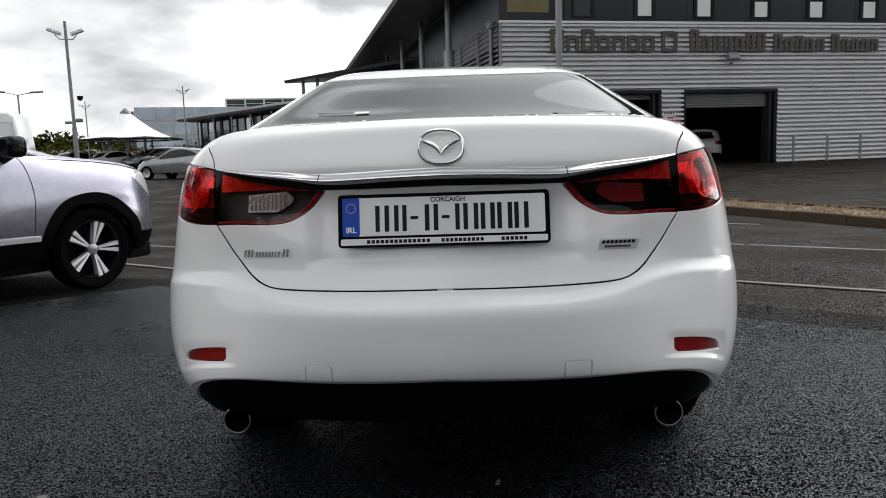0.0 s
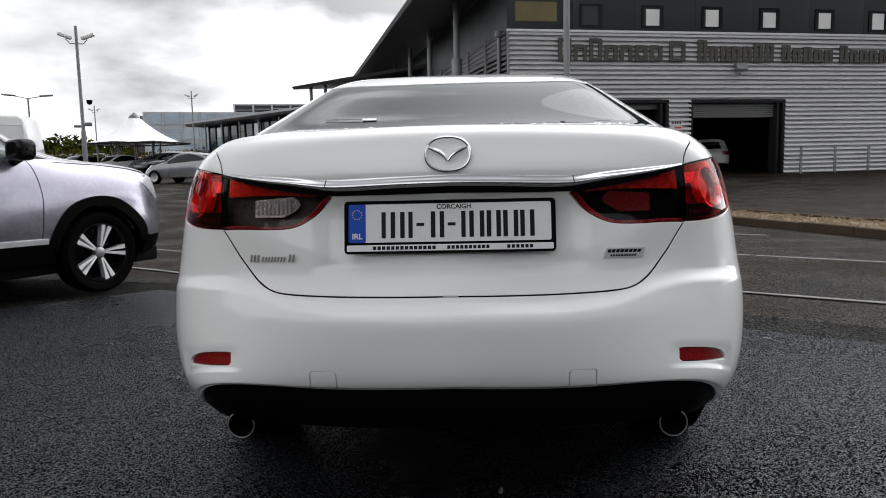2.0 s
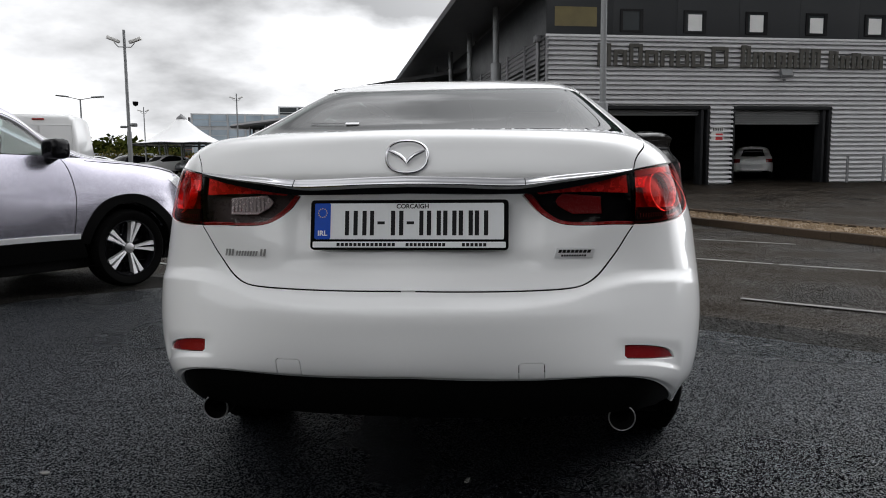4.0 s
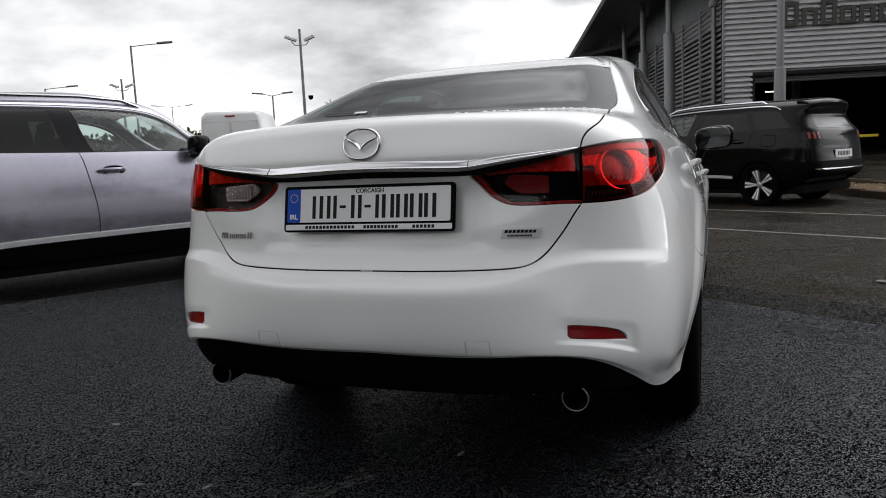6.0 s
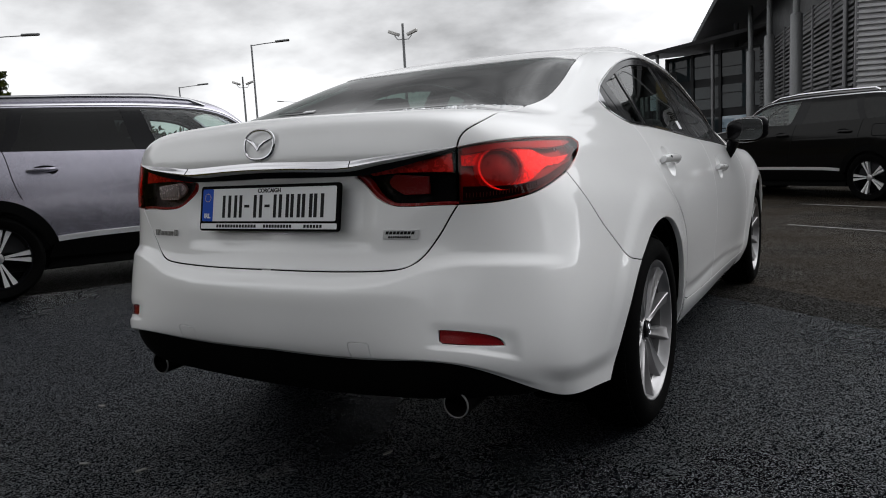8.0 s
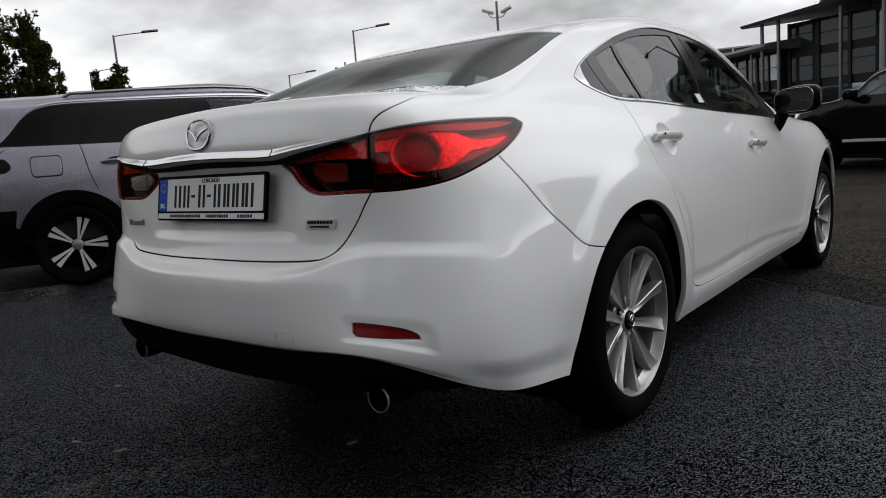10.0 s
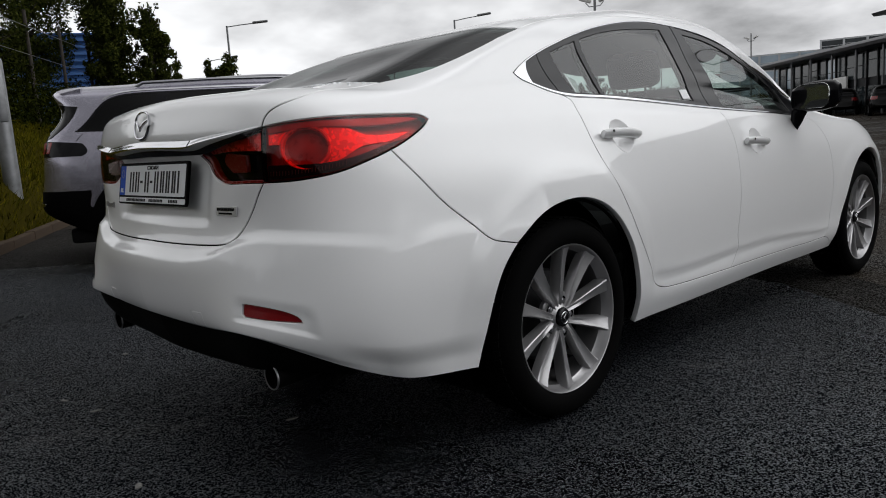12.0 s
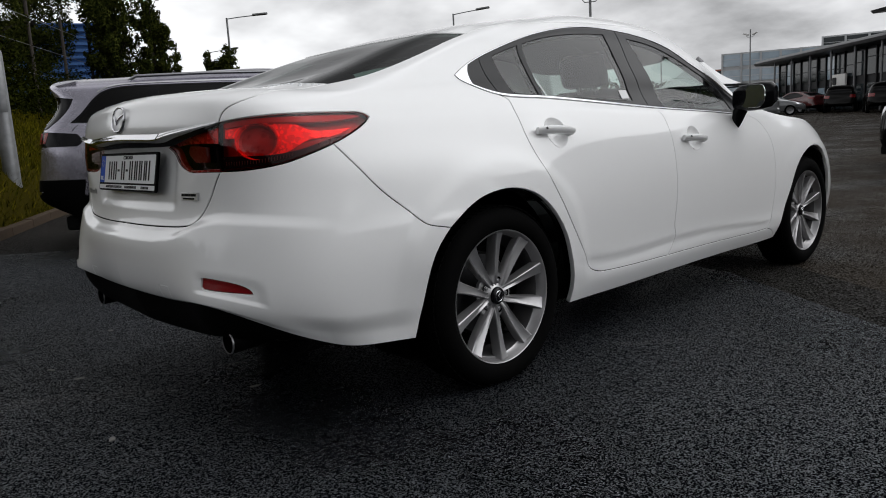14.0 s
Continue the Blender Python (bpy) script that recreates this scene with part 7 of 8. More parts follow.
# ---- the two sport utility cars and the parked cars behind ----
def raised_roof(station):
    """A station with its upper part lifted to the full height of the car."""
    bonnet = lambda y, z: .085 * min(max((y - 3.25) / .8, 0), 1) * min(max((z - .66) / .22, 0), 1)
    return [(x, y, z + .065 * min(max((z - 1.14) / .36, 0), 1) + bonnet(y, z)) for x, y, z in station]


def loft(stations, u_knots, v_knots):
    """Surface and normal functions through stations of points, mirrored at both ends."""
    stations = [raised_roof(s) for s in stations]
    first, last = [mirror_x * p for p in stations[1]], [mirror_x * p for p in stations[-2]]
    net = np.array([first] + stations + [last], float)
    ku = [2 * u_knots[0] - u_knots[1]] + list(u_knots) + [2 * u_knots[-1] - u_knots[-2]]
    su, sv = np.einsum("ij,jkl->ikl", spline_slopes(ku), net), spline_slopes(v_knots)

    def surface(u, v):
        i, w = hermite(ku, u)
        w = [a[:, None, None] for a in w]
        across = w[0] * net[i] + w[1] * su[i] + w[2] * net[i + 1] + w[3] * su[i + 1]
        slope = np.einsum("ij,njl->nil", sv, across)
        i, w = hermite(v_knots, v)
        n, w = np.arange(len(i)), [a[:, None] for a in w]
        return w[0] * across[n, i] + w[1] * slope[n, i] + w[2] * across[n, i + 1] + w[3] * slope[n, i + 1]

    def normal(u, v, e=3e-3):
        u, v = np.asarray(u, float).ravel(), np.asarray(v, float).ravel()
        a = surface(u + e, v) - surface(u - e, v)
        b = surface(u, np.minimum(v + e, v_knots[-1] - e)) - surface(u, np.maximum(v - e, 0))
        n = np.cross(a, b)
        return n / np.maximum(np.linalg.norm(n, axis=1), 1e-12)[:, None]
    return surface, normal


SUV_W = [.850, .893, .912, .915, .908, .895, .872, .825, .765, .690, .50, 0]
SUV_Z = [.30, .45, .60, .75, .87, .98, 1.08, 1.20, 1.34, 1.47, 1.57, 1.62]
SUV_V = [0, .15, .30, .45, .57, .65, .71, .88, 1.06, 1.23, 1.45, 1.95]
SUV_U = [0, .50, .88, 1.22, 1.67, 2.47, 3.07, 3.67, 4.12, 4.51, 5.02, 5.45, 6.0]


def suv_side(y, swell=1.0, dz=0.0, top=None, roof=0.0):
    z = [a + (dz if k >= 4 else 0) for k, a in enumerate(SUV_Z)]
    z[-3:] = [a + roof for a in z[-3:]]
    s = [(w * swell, y, a) for w, a in zip(SUV_W, z)]
    for k, p in (top or {}).items():
        s[k] = p
    return s


SUV_SKIN, SUV_NORMAL = loft([
    [(0, .05, .46), (0, -.01, .52), (0, .0, .62), (0, .03, .75), (0, .05, .87), (0, .06, .97), (0, .08, 1.07), (0, .16, 1.20), (0, .26, 1.36), (0, .19, 1.53), (0, .52, 1.59), (0, 2.0, 1.62)],
    [(.50, .06, .46), (.51, .01, .52), (.52, .02, .62), (.52, .045, .75), (.515, .065, .87), (.51, .075, .97), (.50, .095, 1.07), (.47, .17, 1.20), (.44, .27, 1.36), (.42, .20, 1.51), (.33, .55, 1.575), (0, 2.02, 1.62)],
    [(.77, .19, .42), (.80, .15, .50), (.815, .14, .62), (.815, .15, .75), (.812, .16, .87), (.805, .17, .97), (.785, .18, 1.07), (.735, .24, 1.20), (.67, .33, 1.35), (.61, .30, 1.475), (.43, .62, 1.56), (0, 2.04, 1.62)],
    suv_side(.47, .985, 0, {7: (.800, .50, 1.20), 8: (.74, .55, 1.34), 9: (.665, .60, 1.465), 10: (.47, .82, 1.56), 11: (0, 2.06, 1.62)}),
    suv_side(.90, 1.0, 0, {10: (.49, 1.10, 1.57), 11: (0, 2.08, 1.62)}),
    suv_side(1.70, .985, 0, {10: (.50, 1.74, 1.585), 11: (0, 2.12, 1.625)}, .0),
    suv_side(2.30, .985, -.005, {10: (.50, 2.28, 1.585), 11: (0, 2.16, 1.625)}),
    suv_side(2.90, .985, -.01, {8: (.755, 2.92, 1.315), 9: (.66, 2.85, 1.445), 10: (.47, 2.65, 1.555), 11: (0, 2.20, 1.622)}),
    suv_side(3.35, .99, -.02, {6: (.865, 3.35, 1.05), 7: (.80, 3.30, 1.15), 8: (.69, 3.14, 1.275), 9: (.60, 2.96, 1.41), 10: (.41, 2.70, 1.53), 11: (0, 2.24, 1.618)}),
    suv_side(3.74, 1.0, -.03, {5: (.875, 3.74, .955), 6: (.84, 3.73, 1.02), 7: (.70, 3.63, 1.085), 8: (.60, 3.32, 1.22), 9: (.51, 3.04, 1.375), 10: (.34, 2.74, 1.515), 11: (0, 2.28, 1.615)}),
    [(.80, 4.26, .30), (.85, 4.28, .44), (.865, 4.29, .58), (.86, 4.28, .70), (.85, 4.26, .83), (.82, 4.22, .92), (.76, 4.15, .97), (.58, 3.80, 1.06), (.47, 3.42, 1.20), (.39, 3.09, 1.365), (.26, 2.77, 1.51), (0, 2.32, 1.612)],
    [(.52, 4.54, .30), (.55, 4.57, .44), (.56, 4.58, .58), (.56, 4.57, .70), (.55, 4.54, .82), (.53, 4.49, .90), (.49, 4.40, .95), (.37, 3.90, 1.06), (.30, 3.47, 1.20), (.24, 3.12, 1.365), (.16, 2.80, 1.51), (0, 2.36, 1.61)],
    [(0, 4.60, .30), (0, 4.63, .44), (0, 4.64, .58), (0, 4.63, .70), (0, 4.60, .83), (0, 4.54, .91), (0, 4.44, .955), (0, 3.93, 1.065), (0, 3.50, 1.20), (0, 3.14, 1.365), (0, 2.82, 1.51), (0, 2.40, 1.61)]], SUV_U, SUV_V)


def ring_of(u, v, r, a0, a1, n=28):
    return np.array([(u + r * math.cos(a), v + r * math.sin(a)) for a in np.radians(np.linspace(a0, a1, n))])


def suv_pressed(outline, holes=(), **options):
    return patch(SUV_SKIN, SUV_NORMAL, outline, holes, joined_edge=lambda u, v: u < 1e-4 or u > 5.9999 or v > 1.9499, **options)


ARCH_R = .375
REAR_HUB, FRONT_HUB = (1.67, .05), (4.51, .05)
SUV_DLO = chain(curve_through([(1.10, .870), (1.20, 1.0), (1.31, 1.135), (1.46, 1.215), (2.0, 1.245), (2.5, 1.250), (3.1, 1.240), (3.50, 1.200), (3.84, 1.060), (4.08, .920), (4.22, .830)]), curve_through([(4.22, .830), (4.05, .800), (3.0, .797), (2.2, .815), (1.10, .870)]))
PANE_Q = chain(curve_through([(1.16, .890), (1.25, 1.01), (1.36, 1.130), (1.50, 1.198), (1.93, 1.222)]), curve_through([(1.93, 1.222), (1.76, .852)]), curve_through([(1.76, .852), (1.16, .890)]))
PANE_R = chain(curve_through([(2.04, 1.225), (2.40, 1.230), (2.72, 1.225)]), curve_through([(2.72, 1.225), (2.81, .818)]), curve_through([(2.81, .818), (1.86, .845)]), curve_through([(1.86, .845), (2.04, 1.225)]))
PANE_F = chain(curve_through([(2.90, 1.222), (3.10, 1.217), (3.47, 1.178), (3.79, 1.040), (4.01, .905), (4.10, .842)]), curve_through([(4.10, .842), (4.02, .820), (3.01, .816)]), curve_through([(3.01, .816), (2.90, 1.222)]))
SUV_SCREEN = chain(curve_through([(4.50, .93), (4.9, .90), (5.985, .885)], .04), curve_through([(5.985, .885), (5.985, 1.38)], .04), curve_through([(5.985, 1.38), (5.0, 1.37), (4.36, 1.33)], .04), curve_through([(4.36, 1.33), (4.40, 1.10), (4.50, .93)], .04))
LOW_REAR, LOW_SIDE, LOW_FRONT = .38, .165, .16


def low_edge():
    """Lower edge of the painted body, round the wheel arch trims, from the tail to the nose."""
    r = ARCH_R + .055
    back = [(0, LOW_REAR), (.6, LOW_REAR), (.95, LOW_REAR - .03), (1.10, LOW_REAR - .08)]
    return [curve_through(back, .03), ring_of(*REAR_HUB, r, 158, 14, 34), curve_through([(REAR_HUB[0] + r * math.cos(radians(14)), LOW_SIDE), (FRONT_HUB[0] - r * math.cos(radians(14)), LOW_SIDE)], .04),
            ring_of(*FRONT_HUB, r, 166, 16, 34), curve_through([(4.98, LOW_FRONT), (5.4, LOW_FRONT), (6.0, LOW_FRONT)], .03)]


def alloy(parent, x, y, side, radius=.343, rim=.244):
    """A black wheel with five pairs of bright-faced spokes."""
    hub = new("road_wheel")
    hub.parent = parent
    hub["label"] = "two-tone five-spoke alloy wheel with black tyre"
    m_ = Matrix.Translation((side * x, y, radius)) @ Euler((0, radians(90 * side), 0)).to_matrix().to_4x4()
    bm_ = bmesh.new()
    lathe(bm_, [(rim, .085), (rim + .02, .104), (radius - .03, .108), (radius - .008, .085), (radius, .04), (radius, -.04), (radius - .01, -.09), (rim, -.10)], m_, 56)
    part("tyre", bm_, RUBBER, hub)
    bm_ = bmesh.new()
    lathe(bm_, [(rim, .090), (rim + .004, .096), (rim - .004, .096), (rim - .016, .070), (rim - .03, .0), (rim - .03, -.03), (0, -.03)], m_, 56)
    well = part("rim", bm_, GLOSS_BLACK, hub)
    for k in range(5):
        for off in (-7.5, 7.5):
            bm_ = bmesh.new()
            a0, a1 = radians(72 * k + 90 + off), radians(72 * k + 90 + off)
            rows_ = []
            for t, wide in ((0, .013), (.5, .022), (1, .040)):
                r, a = .05 + (rim - .056) * t, a0 + (a1 - a0) * t
                c, s = math.cos(a), math.sin(a)
                rows_.append([bm_.verts.new(m_ @ Vector((r * c - w * s, r * s + w * c, z))) for w, z in ((-wide / 2, .03), (-wide / 2, .074 + .012 * t), (wide / 2, .074 + .012 * t), (wide / 2, .03))])
            for p0, p1 in zip(rows_, rows_[1:]):
                for i in range(4):
                    bm_.faces.new((p0[i], p0[(i + 1) % 4], p1[(i + 1) % 4], p1[i]))
            bm_.faces.new(rows_[0]), bm_.faces.new(rows_[-1])
            part("spoke", bm_, BRIGHT_ALLOY, well, smooth=0)
    bm_ = bmesh.new()
    lathe(bm_, [(.045, .03), (.045, .074), (.025, .080), (0, .081)], m_, 24)
    part("centre_cap", bm_, ALLOY, hub)
    return hub


def both(name, shape, material_, parent, label=""):
    return [panel(name, s, material_, parent, label) for s in (shape, mirrored(shape))]


def line_strip(points, wide, lift, depth=.006):
    line = curve_through(points, .03)
    d = np.gradient(line, axis=0)
    d /= np.linalg.norm(d, axis=1)[:, None]
    across = np.stack((-d[:, 1], d[:, 0]), axis=1) * wide / 2
    return suv_pressed(chain(line - across, (line + across)[::-1]), step=.03, gap=0, lift=lift, depth=depth)


def utility_car(m_, paint, label):
    root = thing("utility_car", m_, label, "car")
    shell = suv_pressed(chain(*low_edge(), [(6.0, .5), (6.0, 1.0), (6.0, 1.5), (6.0, 1.95)], curve_through([(6.0, 1.95), (0, 1.95)], .1), [(0, 1.5), (0, 1.0), (0, .5)]),
                        [SUV_DLO, SUV_SCREEN], step=.05, gap=0)
    panel("body", together(shell, mirrored(shell)), paint, root)
    for ob in both("windscreen", suv_pressed(SUV_SCREEN, step=.08, lift=-.003, gap=0, depth=.003), WINDOW_GLASS, root):
        ob.visible_shadow = False
    both("window_surround", suv_pressed(SUV_DLO, [PANE_Q, PANE_R, PANE_F], step=.06, lift=-.004, depth=.02), GLOSS_BLACK, root)
    for name, outline, glass in (("quarter_window", PANE_Q, DARK_GLASS), ("rear_door_window", PANE_R, DARK_GLASS), ("front_door_window", PANE_F, WINDOW_GLASS)):
        for ob in both(name, suv_pressed(outline, step=.08, lift=-.006, gap=-.003, depth=.003), glass, root):
            ob.visible_shadow = glass is DARK_GLASS
    r = ARCH_R
    wheel_arch = [chain(ring_of(*hub, r + .088, hi, lo, 34), ring_of(*hub, r, lo, hi, 34)) for hub, hi, lo in ((REAR_HUB, 172, 9), (FRONT_HUB, 171, 9))]
    for outline in wheel_arch:
        both("arch_trim", suv_pressed(outline, step=.04, gap=0, lift=.010, depth=.06), BLACK_PLASTIC, root)
    both("sill_trim", suv_pressed(chain(curve_through([(REAR_HUB[0] + .37, .0), (FRONT_HUB[0] - .37, .0)], .05), curve_through([(FRONT_HUB[0] - .44, LOW_SIDE), (REAR_HUB[0] + .44, LOW_SIDE)], .05)), step=.05, gap=0, lift=.008, depth=.06), BLACK_PLASTIC, root)
    for name, u0, u1, low in (("rear_bumper", 0, 1.24, LOW_REAR), ("front_bumper", 4.94, 6.0, LOW_FRONT)):
        shape = suv_pressed(chain(curve_through([(u0, 0), (u1, 0)], .05), curve_through([(u1, low), (u0, low)], .05)), step=.05, gap=0, lift=.006, depth=.05)
        panel(name, together(shape, mirrored(shape)), BLACK_PLASTIC, root)
    both("chrome_strip", line_strip([(2.12, .160), (2.4, .178), (3.0, .186), (3.7, .190), (4.05, .185)], .044, .016), BRIGHT_ALLOY, root)
    both("roof_moulding", line_strip([(1.32, 1.175), (1.44, 1.238), (2.0, 1.272), (2.6, 1.277), (3.1, 1.266), (3.54, 1.218), (3.90, 1.062), (4.14, .920), (4.30, .815)], .022, .006), CHROME, root)
    for points in ([(1.80, .845), (1.83, .69), (1.90, .50)], [(2.88, .81), (2.93, .64), (2.97, .4), (2.97, .17)], [(3.95, .775), (4.02, .63), (4.03, .45), (4.00, .17)], [(1.20, .83), (1.16, .75)]):
        both("shut_line", line_strip(points, .007, .0012, .001), SHADOW_CLOTH, root)
    both("bonnet_line", line_strip([(4.16, .765), (4.6, .72), (5.0, .67), (5.35, .63)], .010, .0012, .001), SHADOW_CLOTH, root)
    both("fuel_flap", suv_pressed(chain(rounded(.24, .10, .03, 4, 1.52, .675)), step=.05, gap=.002, lift=.0015, depth=.002), paint, root)
    both("flap_gap", suv_pressed(chain(rounded(.252, .112, .034, 4, 1.52, .675)), [np.array(rounded(.238, .098, .029, 4, 1.52, .675))], step=.05, gap=0, lift=.0008, depth=.001), SHADOW_CLOTH, root)
    # lamps
    lamp = suv_pressed(chain(curve_through([(.10, .670), (.5, .668), (.85, .664), (1.20, .655)]), curve_through([(1.20, .655), (1.25, .68), (1.21, .725)]), curve_through([(1.21, .725), (.8, .765), (.5, .765), (.10, .750)])), step=.05, gap=0, lift=.006, depth=.02)
    for s, shape in ((1, lamp), (-1, mirrored(lamp))):
        housing = panel("tail_lamp", shape, GLOSS_BLACK, root, "gloss black tail lamp with three red claws")
        for k in range(3):
            u = .62 + .105 * k
            claw = suv_pressed(chain([(u, .682), (u + .05, .682), (u + .085, .750), (u + .03, .750)]), step=.03, gap=0, lift=.010, depth=.006)
            panel("red_claw", claw if s > 0 else mirrored(claw), RED_DISC, housing)
    head = suv_pressed(chain(curve_through([(4.93, .600), (5.12, .625), (5.42, .60)]), curve_through([(5.42, .60), (5.44, .51), (5.30, .47)]), curve_through([(5.30, .47), (5.1, .52), (4.93, .600)])), step=.03, gap=0, lift=.004, depth=.02)
    tip_ = bmesh.new()
    rows_ = []
    for x in (-.60, -.52, -.3, 0, .3, .52, .60):
        f = abs(x) / .60
        rows_.append([tip_.verts.new((x, y, z)) for y, z in ((.14 + .16 * f ** 3, 1.568 - .02 * f), (.14 + .16 * f ** 3, 1.584 - .02 * f), (.46, 1.634 - .035 * f ** 2), (.46, 1.56 - .03 * f))])
    for p0, p1 in zip(rows_, rows_[1:]):
        for i in range(4):
            tip_.faces.new((p0[i], p0[(i + 1) % 4], p1[(i + 1) % 4], p1[i]))
    tip_.faces.new(rows_[0]), tip_.faces.new(rows_[-1])
    part("spoiler", tip_, paint, root, "roof spoiler over the rear window", smooth=40)
    both("rear_pillar_blade", suv_pressed(chain(curve_through([(.66, .85), (.63, 1.0), (.57, 1.13)]), curve_through([(.57, 1.13), (.62, 1.10), (.70, .86)])), step=.03, gap=0, lift=.008, depth=.01), CHROME if paint is PAINT_SILVER else GLOSS_BLACK, root)
    both("rear_pillar_cover", suv_pressed(chain(curve_through([(.70, .80), (.62, 1.13)]), curve_through([(.62, 1.13), (.80, 1.125), (1.06, 1.11)]), curve_through([(1.06, 1.11), (1.0, 1.0), (.91, .86)]), curve_through([(.91, .86), (.86, .80), (.70, .80)])), step=.04, gap=0, lift=.004, depth=.01), GLOSS_BLACK, root)
    both("head_lamp", head, SILVER_INSERT, root, "clear head lamp")
    grille = suv_pressed(chain(curve_through([(5.50, .26), (5.48, .50)]), curve_through([(5.48, .50), (6.0, .52)]), [(6.0, .4), (6.0, .26)]), step=.05, gap=0, lift=.004, depth=.02)
    panel("grille", together(grille, mirrored(grille)), GLOSS_BLACK, root)
    back = suv_pressed(chain(curve_through([(0, .83), (.45, .83), (.64, .84)]), curve_through([(.64, .84), (.60, 1.0), (.54, 1.13)]), curve_through([(.54, 1.13), (0, 1.14)]), [(0, 1.0)]), step=.05, gap=0, lift=.003, depth=.01)
    panel("rear_window", together(back, mirrored(back)), GLOSS_BLACK, root, "dark rear window")
    bright = suv_pressed(chain(curve_through([(.0, .215), (.75, .215)]), curve_through([(.75, .215), (.80, .25)]), curve_through([(.80, .25), (0, .235)])), step=.04, gap=0, lift=.012, depth=.01)
    panel("bumper_bar", together(bright, mirrored(bright)), CHROME, root)
    bm_ = bmesh.new()
    prism(bm_, rounded(.53, .12, .008), .012, Matrix.Translation((0, .035, .785)) @ Euler((radians(86), 0, 0)).to_matrix().to_4x4())
    plate = part("number_plate", bm_, PLATE_WHITE, root, "white number plate with plain bars", smooth=0)
    bm_ = bmesh.new()
    bars(bm_, -.20, -.032, 8, .030, .064, .020, .0135, Matrix.Translation((0, .035, .785)) @ Euler((radians(86), 0, 0)).to_matrix().to_4x4())
    part("plate_bars", bm_, PLATE_BLACK, plate, smooth=0)
    for s in (1, -1):
        bm_ = bmesh.new()
        pts = [Vector(SUV_SKIN([u], [v])[0]) + Vector((0, 0, h)) for u, v, h in ((1.62, 1.33, .0), (1.72, 1.335, .035), (2.4, 1.34, .04), (3.0, 1.33, .04), (3.35, 1.31, .032), (3.5, 1.28, 0))]
        tube(bm_, [(s * p.x, p.y, p.z) for p in pts], .016, 8)
        part("roof_rail", bm_, CHROME, root)
        for u, v in ((1.95, .675), (3.00, .668)):
            p0, p1 = SUV_SKIN([u], [v])[0], SUV_SKIN([u + .22], [v + .003])[0]
            bm_ = bmesh.new()
            tube(bm_, [(s * (a.x), a.y, a.z) for a in (Vector(p0) + (Vector(p1) - Vector(p0)) * t + Vector((.008 + .035 * math.sin(math.pi * t) ** .5, 0, 0)) for t in (0, .1, .3, .5, .7, .9, 1))], [.012, .020, .023, .023, .023, .020, .012], 10, squash=.7)
            part("door_handle", bm_, paint, root)
            bm_ = bmesh.new()
            lathe(bm_, [(.058, .004), (.04, .002), (0, .001)], Matrix.Translation((s * (p0[0] + p1[0]) / 2 + s * .002, (p0[1] + p1[1]) / 2 + .02, p0[2])) @ Euler((0, radians(90 * s), 0)).to_matrix().to_4x4() @ Matrix.Diagonal((.7, 1.7, 1, 1)), 20)
            part("handle_cup", bm_, GLOSS_BLACK, root)
        p = SUV_SKIN([3.83], [.80])[0]
        bm_ = bmesh.new()
        box(bm_, (s * (p[0] + .03) if s > 0 else -(p[0] + .24), p[1] - .05, p[2] - .03), (s * (p[0] + .24) if s > 0 else -(p[0] + .03), p[1] + .10, p[2] + .13), .045, None, 3)
        tube(bm_, [(s * (p[0] - .02), p[1] + .03, p[2] - .05), (s * (p[0] + .10), p[1] + .03, p[2] - .01)], .035, 8)
        part("door_mirror", bm_, GLOSS_BLACK, root)
    for y in (.90, 3.74):
        for s in (1, -1):
            alloy(root, .80, y, s)
            bm_ = bmesh.new()
            lathe(bm_, [(0, .0), (.37, .0), (.385, .02), (.385, .30)], Matrix.Translation((s * .55, y, .35)) @ Euler((0, radians(90 * s), 0)).to_matrix().to_4x4(), 32)
            for v in [v for v in bm_.verts if v.co.z < .22]:
                v.co.z = .22
            part("wheel_house", bm_, SHADOW_CLOTH, root)
    bm_ = bmesh.new()
    box(bm_, (-.78, .25, .20), (.78, 4.4, .34), .03)
    part("floor_pan", bm_, SHADOW_CLOTH, root)
    bm_ = bmesh.new()
    box(bm_, (-.80, .30, .36), (.80, 3.6, .90), .05)
    part("cabin_floor", bm_, SEAT_CLOTH, root)
    for x, y in ((.37, 2.35), (-.37, 2.35), (.40, 1.45), (-.40, 1.45)):
        bm_ = bmesh.new()
        box(bm_, (-.25, -.07, 0), (.25, .07, .52), .05, Matrix.Translation((x, y, .80)) @ Euler((radians(14), 0, 0)).to_matrix().to_4x4())
        box(bm_, (-.12, -.05, .54), (.12, .05, .70), .04, Matrix.Translation((x, y, .80)) @ Euler((radians(14), 0, 0)).to_matrix().to_4x4())
        part("seat_back", bm_, SEAT_CLOTH, root)
    bm_ = bmesh.new()
    box(bm_, (-.70, 3.0, .86), (.70, 3.5, 1.00), .05)
    part("dashboard", bm_, BLACK_PLASTIC, root)
    return root


utility_car(pose(-5.63, 1.21, .015, 0, 0, -27.3), PAINT_SILVER, "silver-lilac sport utility car with black trims, parked across")
utility_car(pose(2.85, 10.80, -.02, 0, 0, 57.3), PAINT_BLACK, "black sport utility car parked in a marked bay")


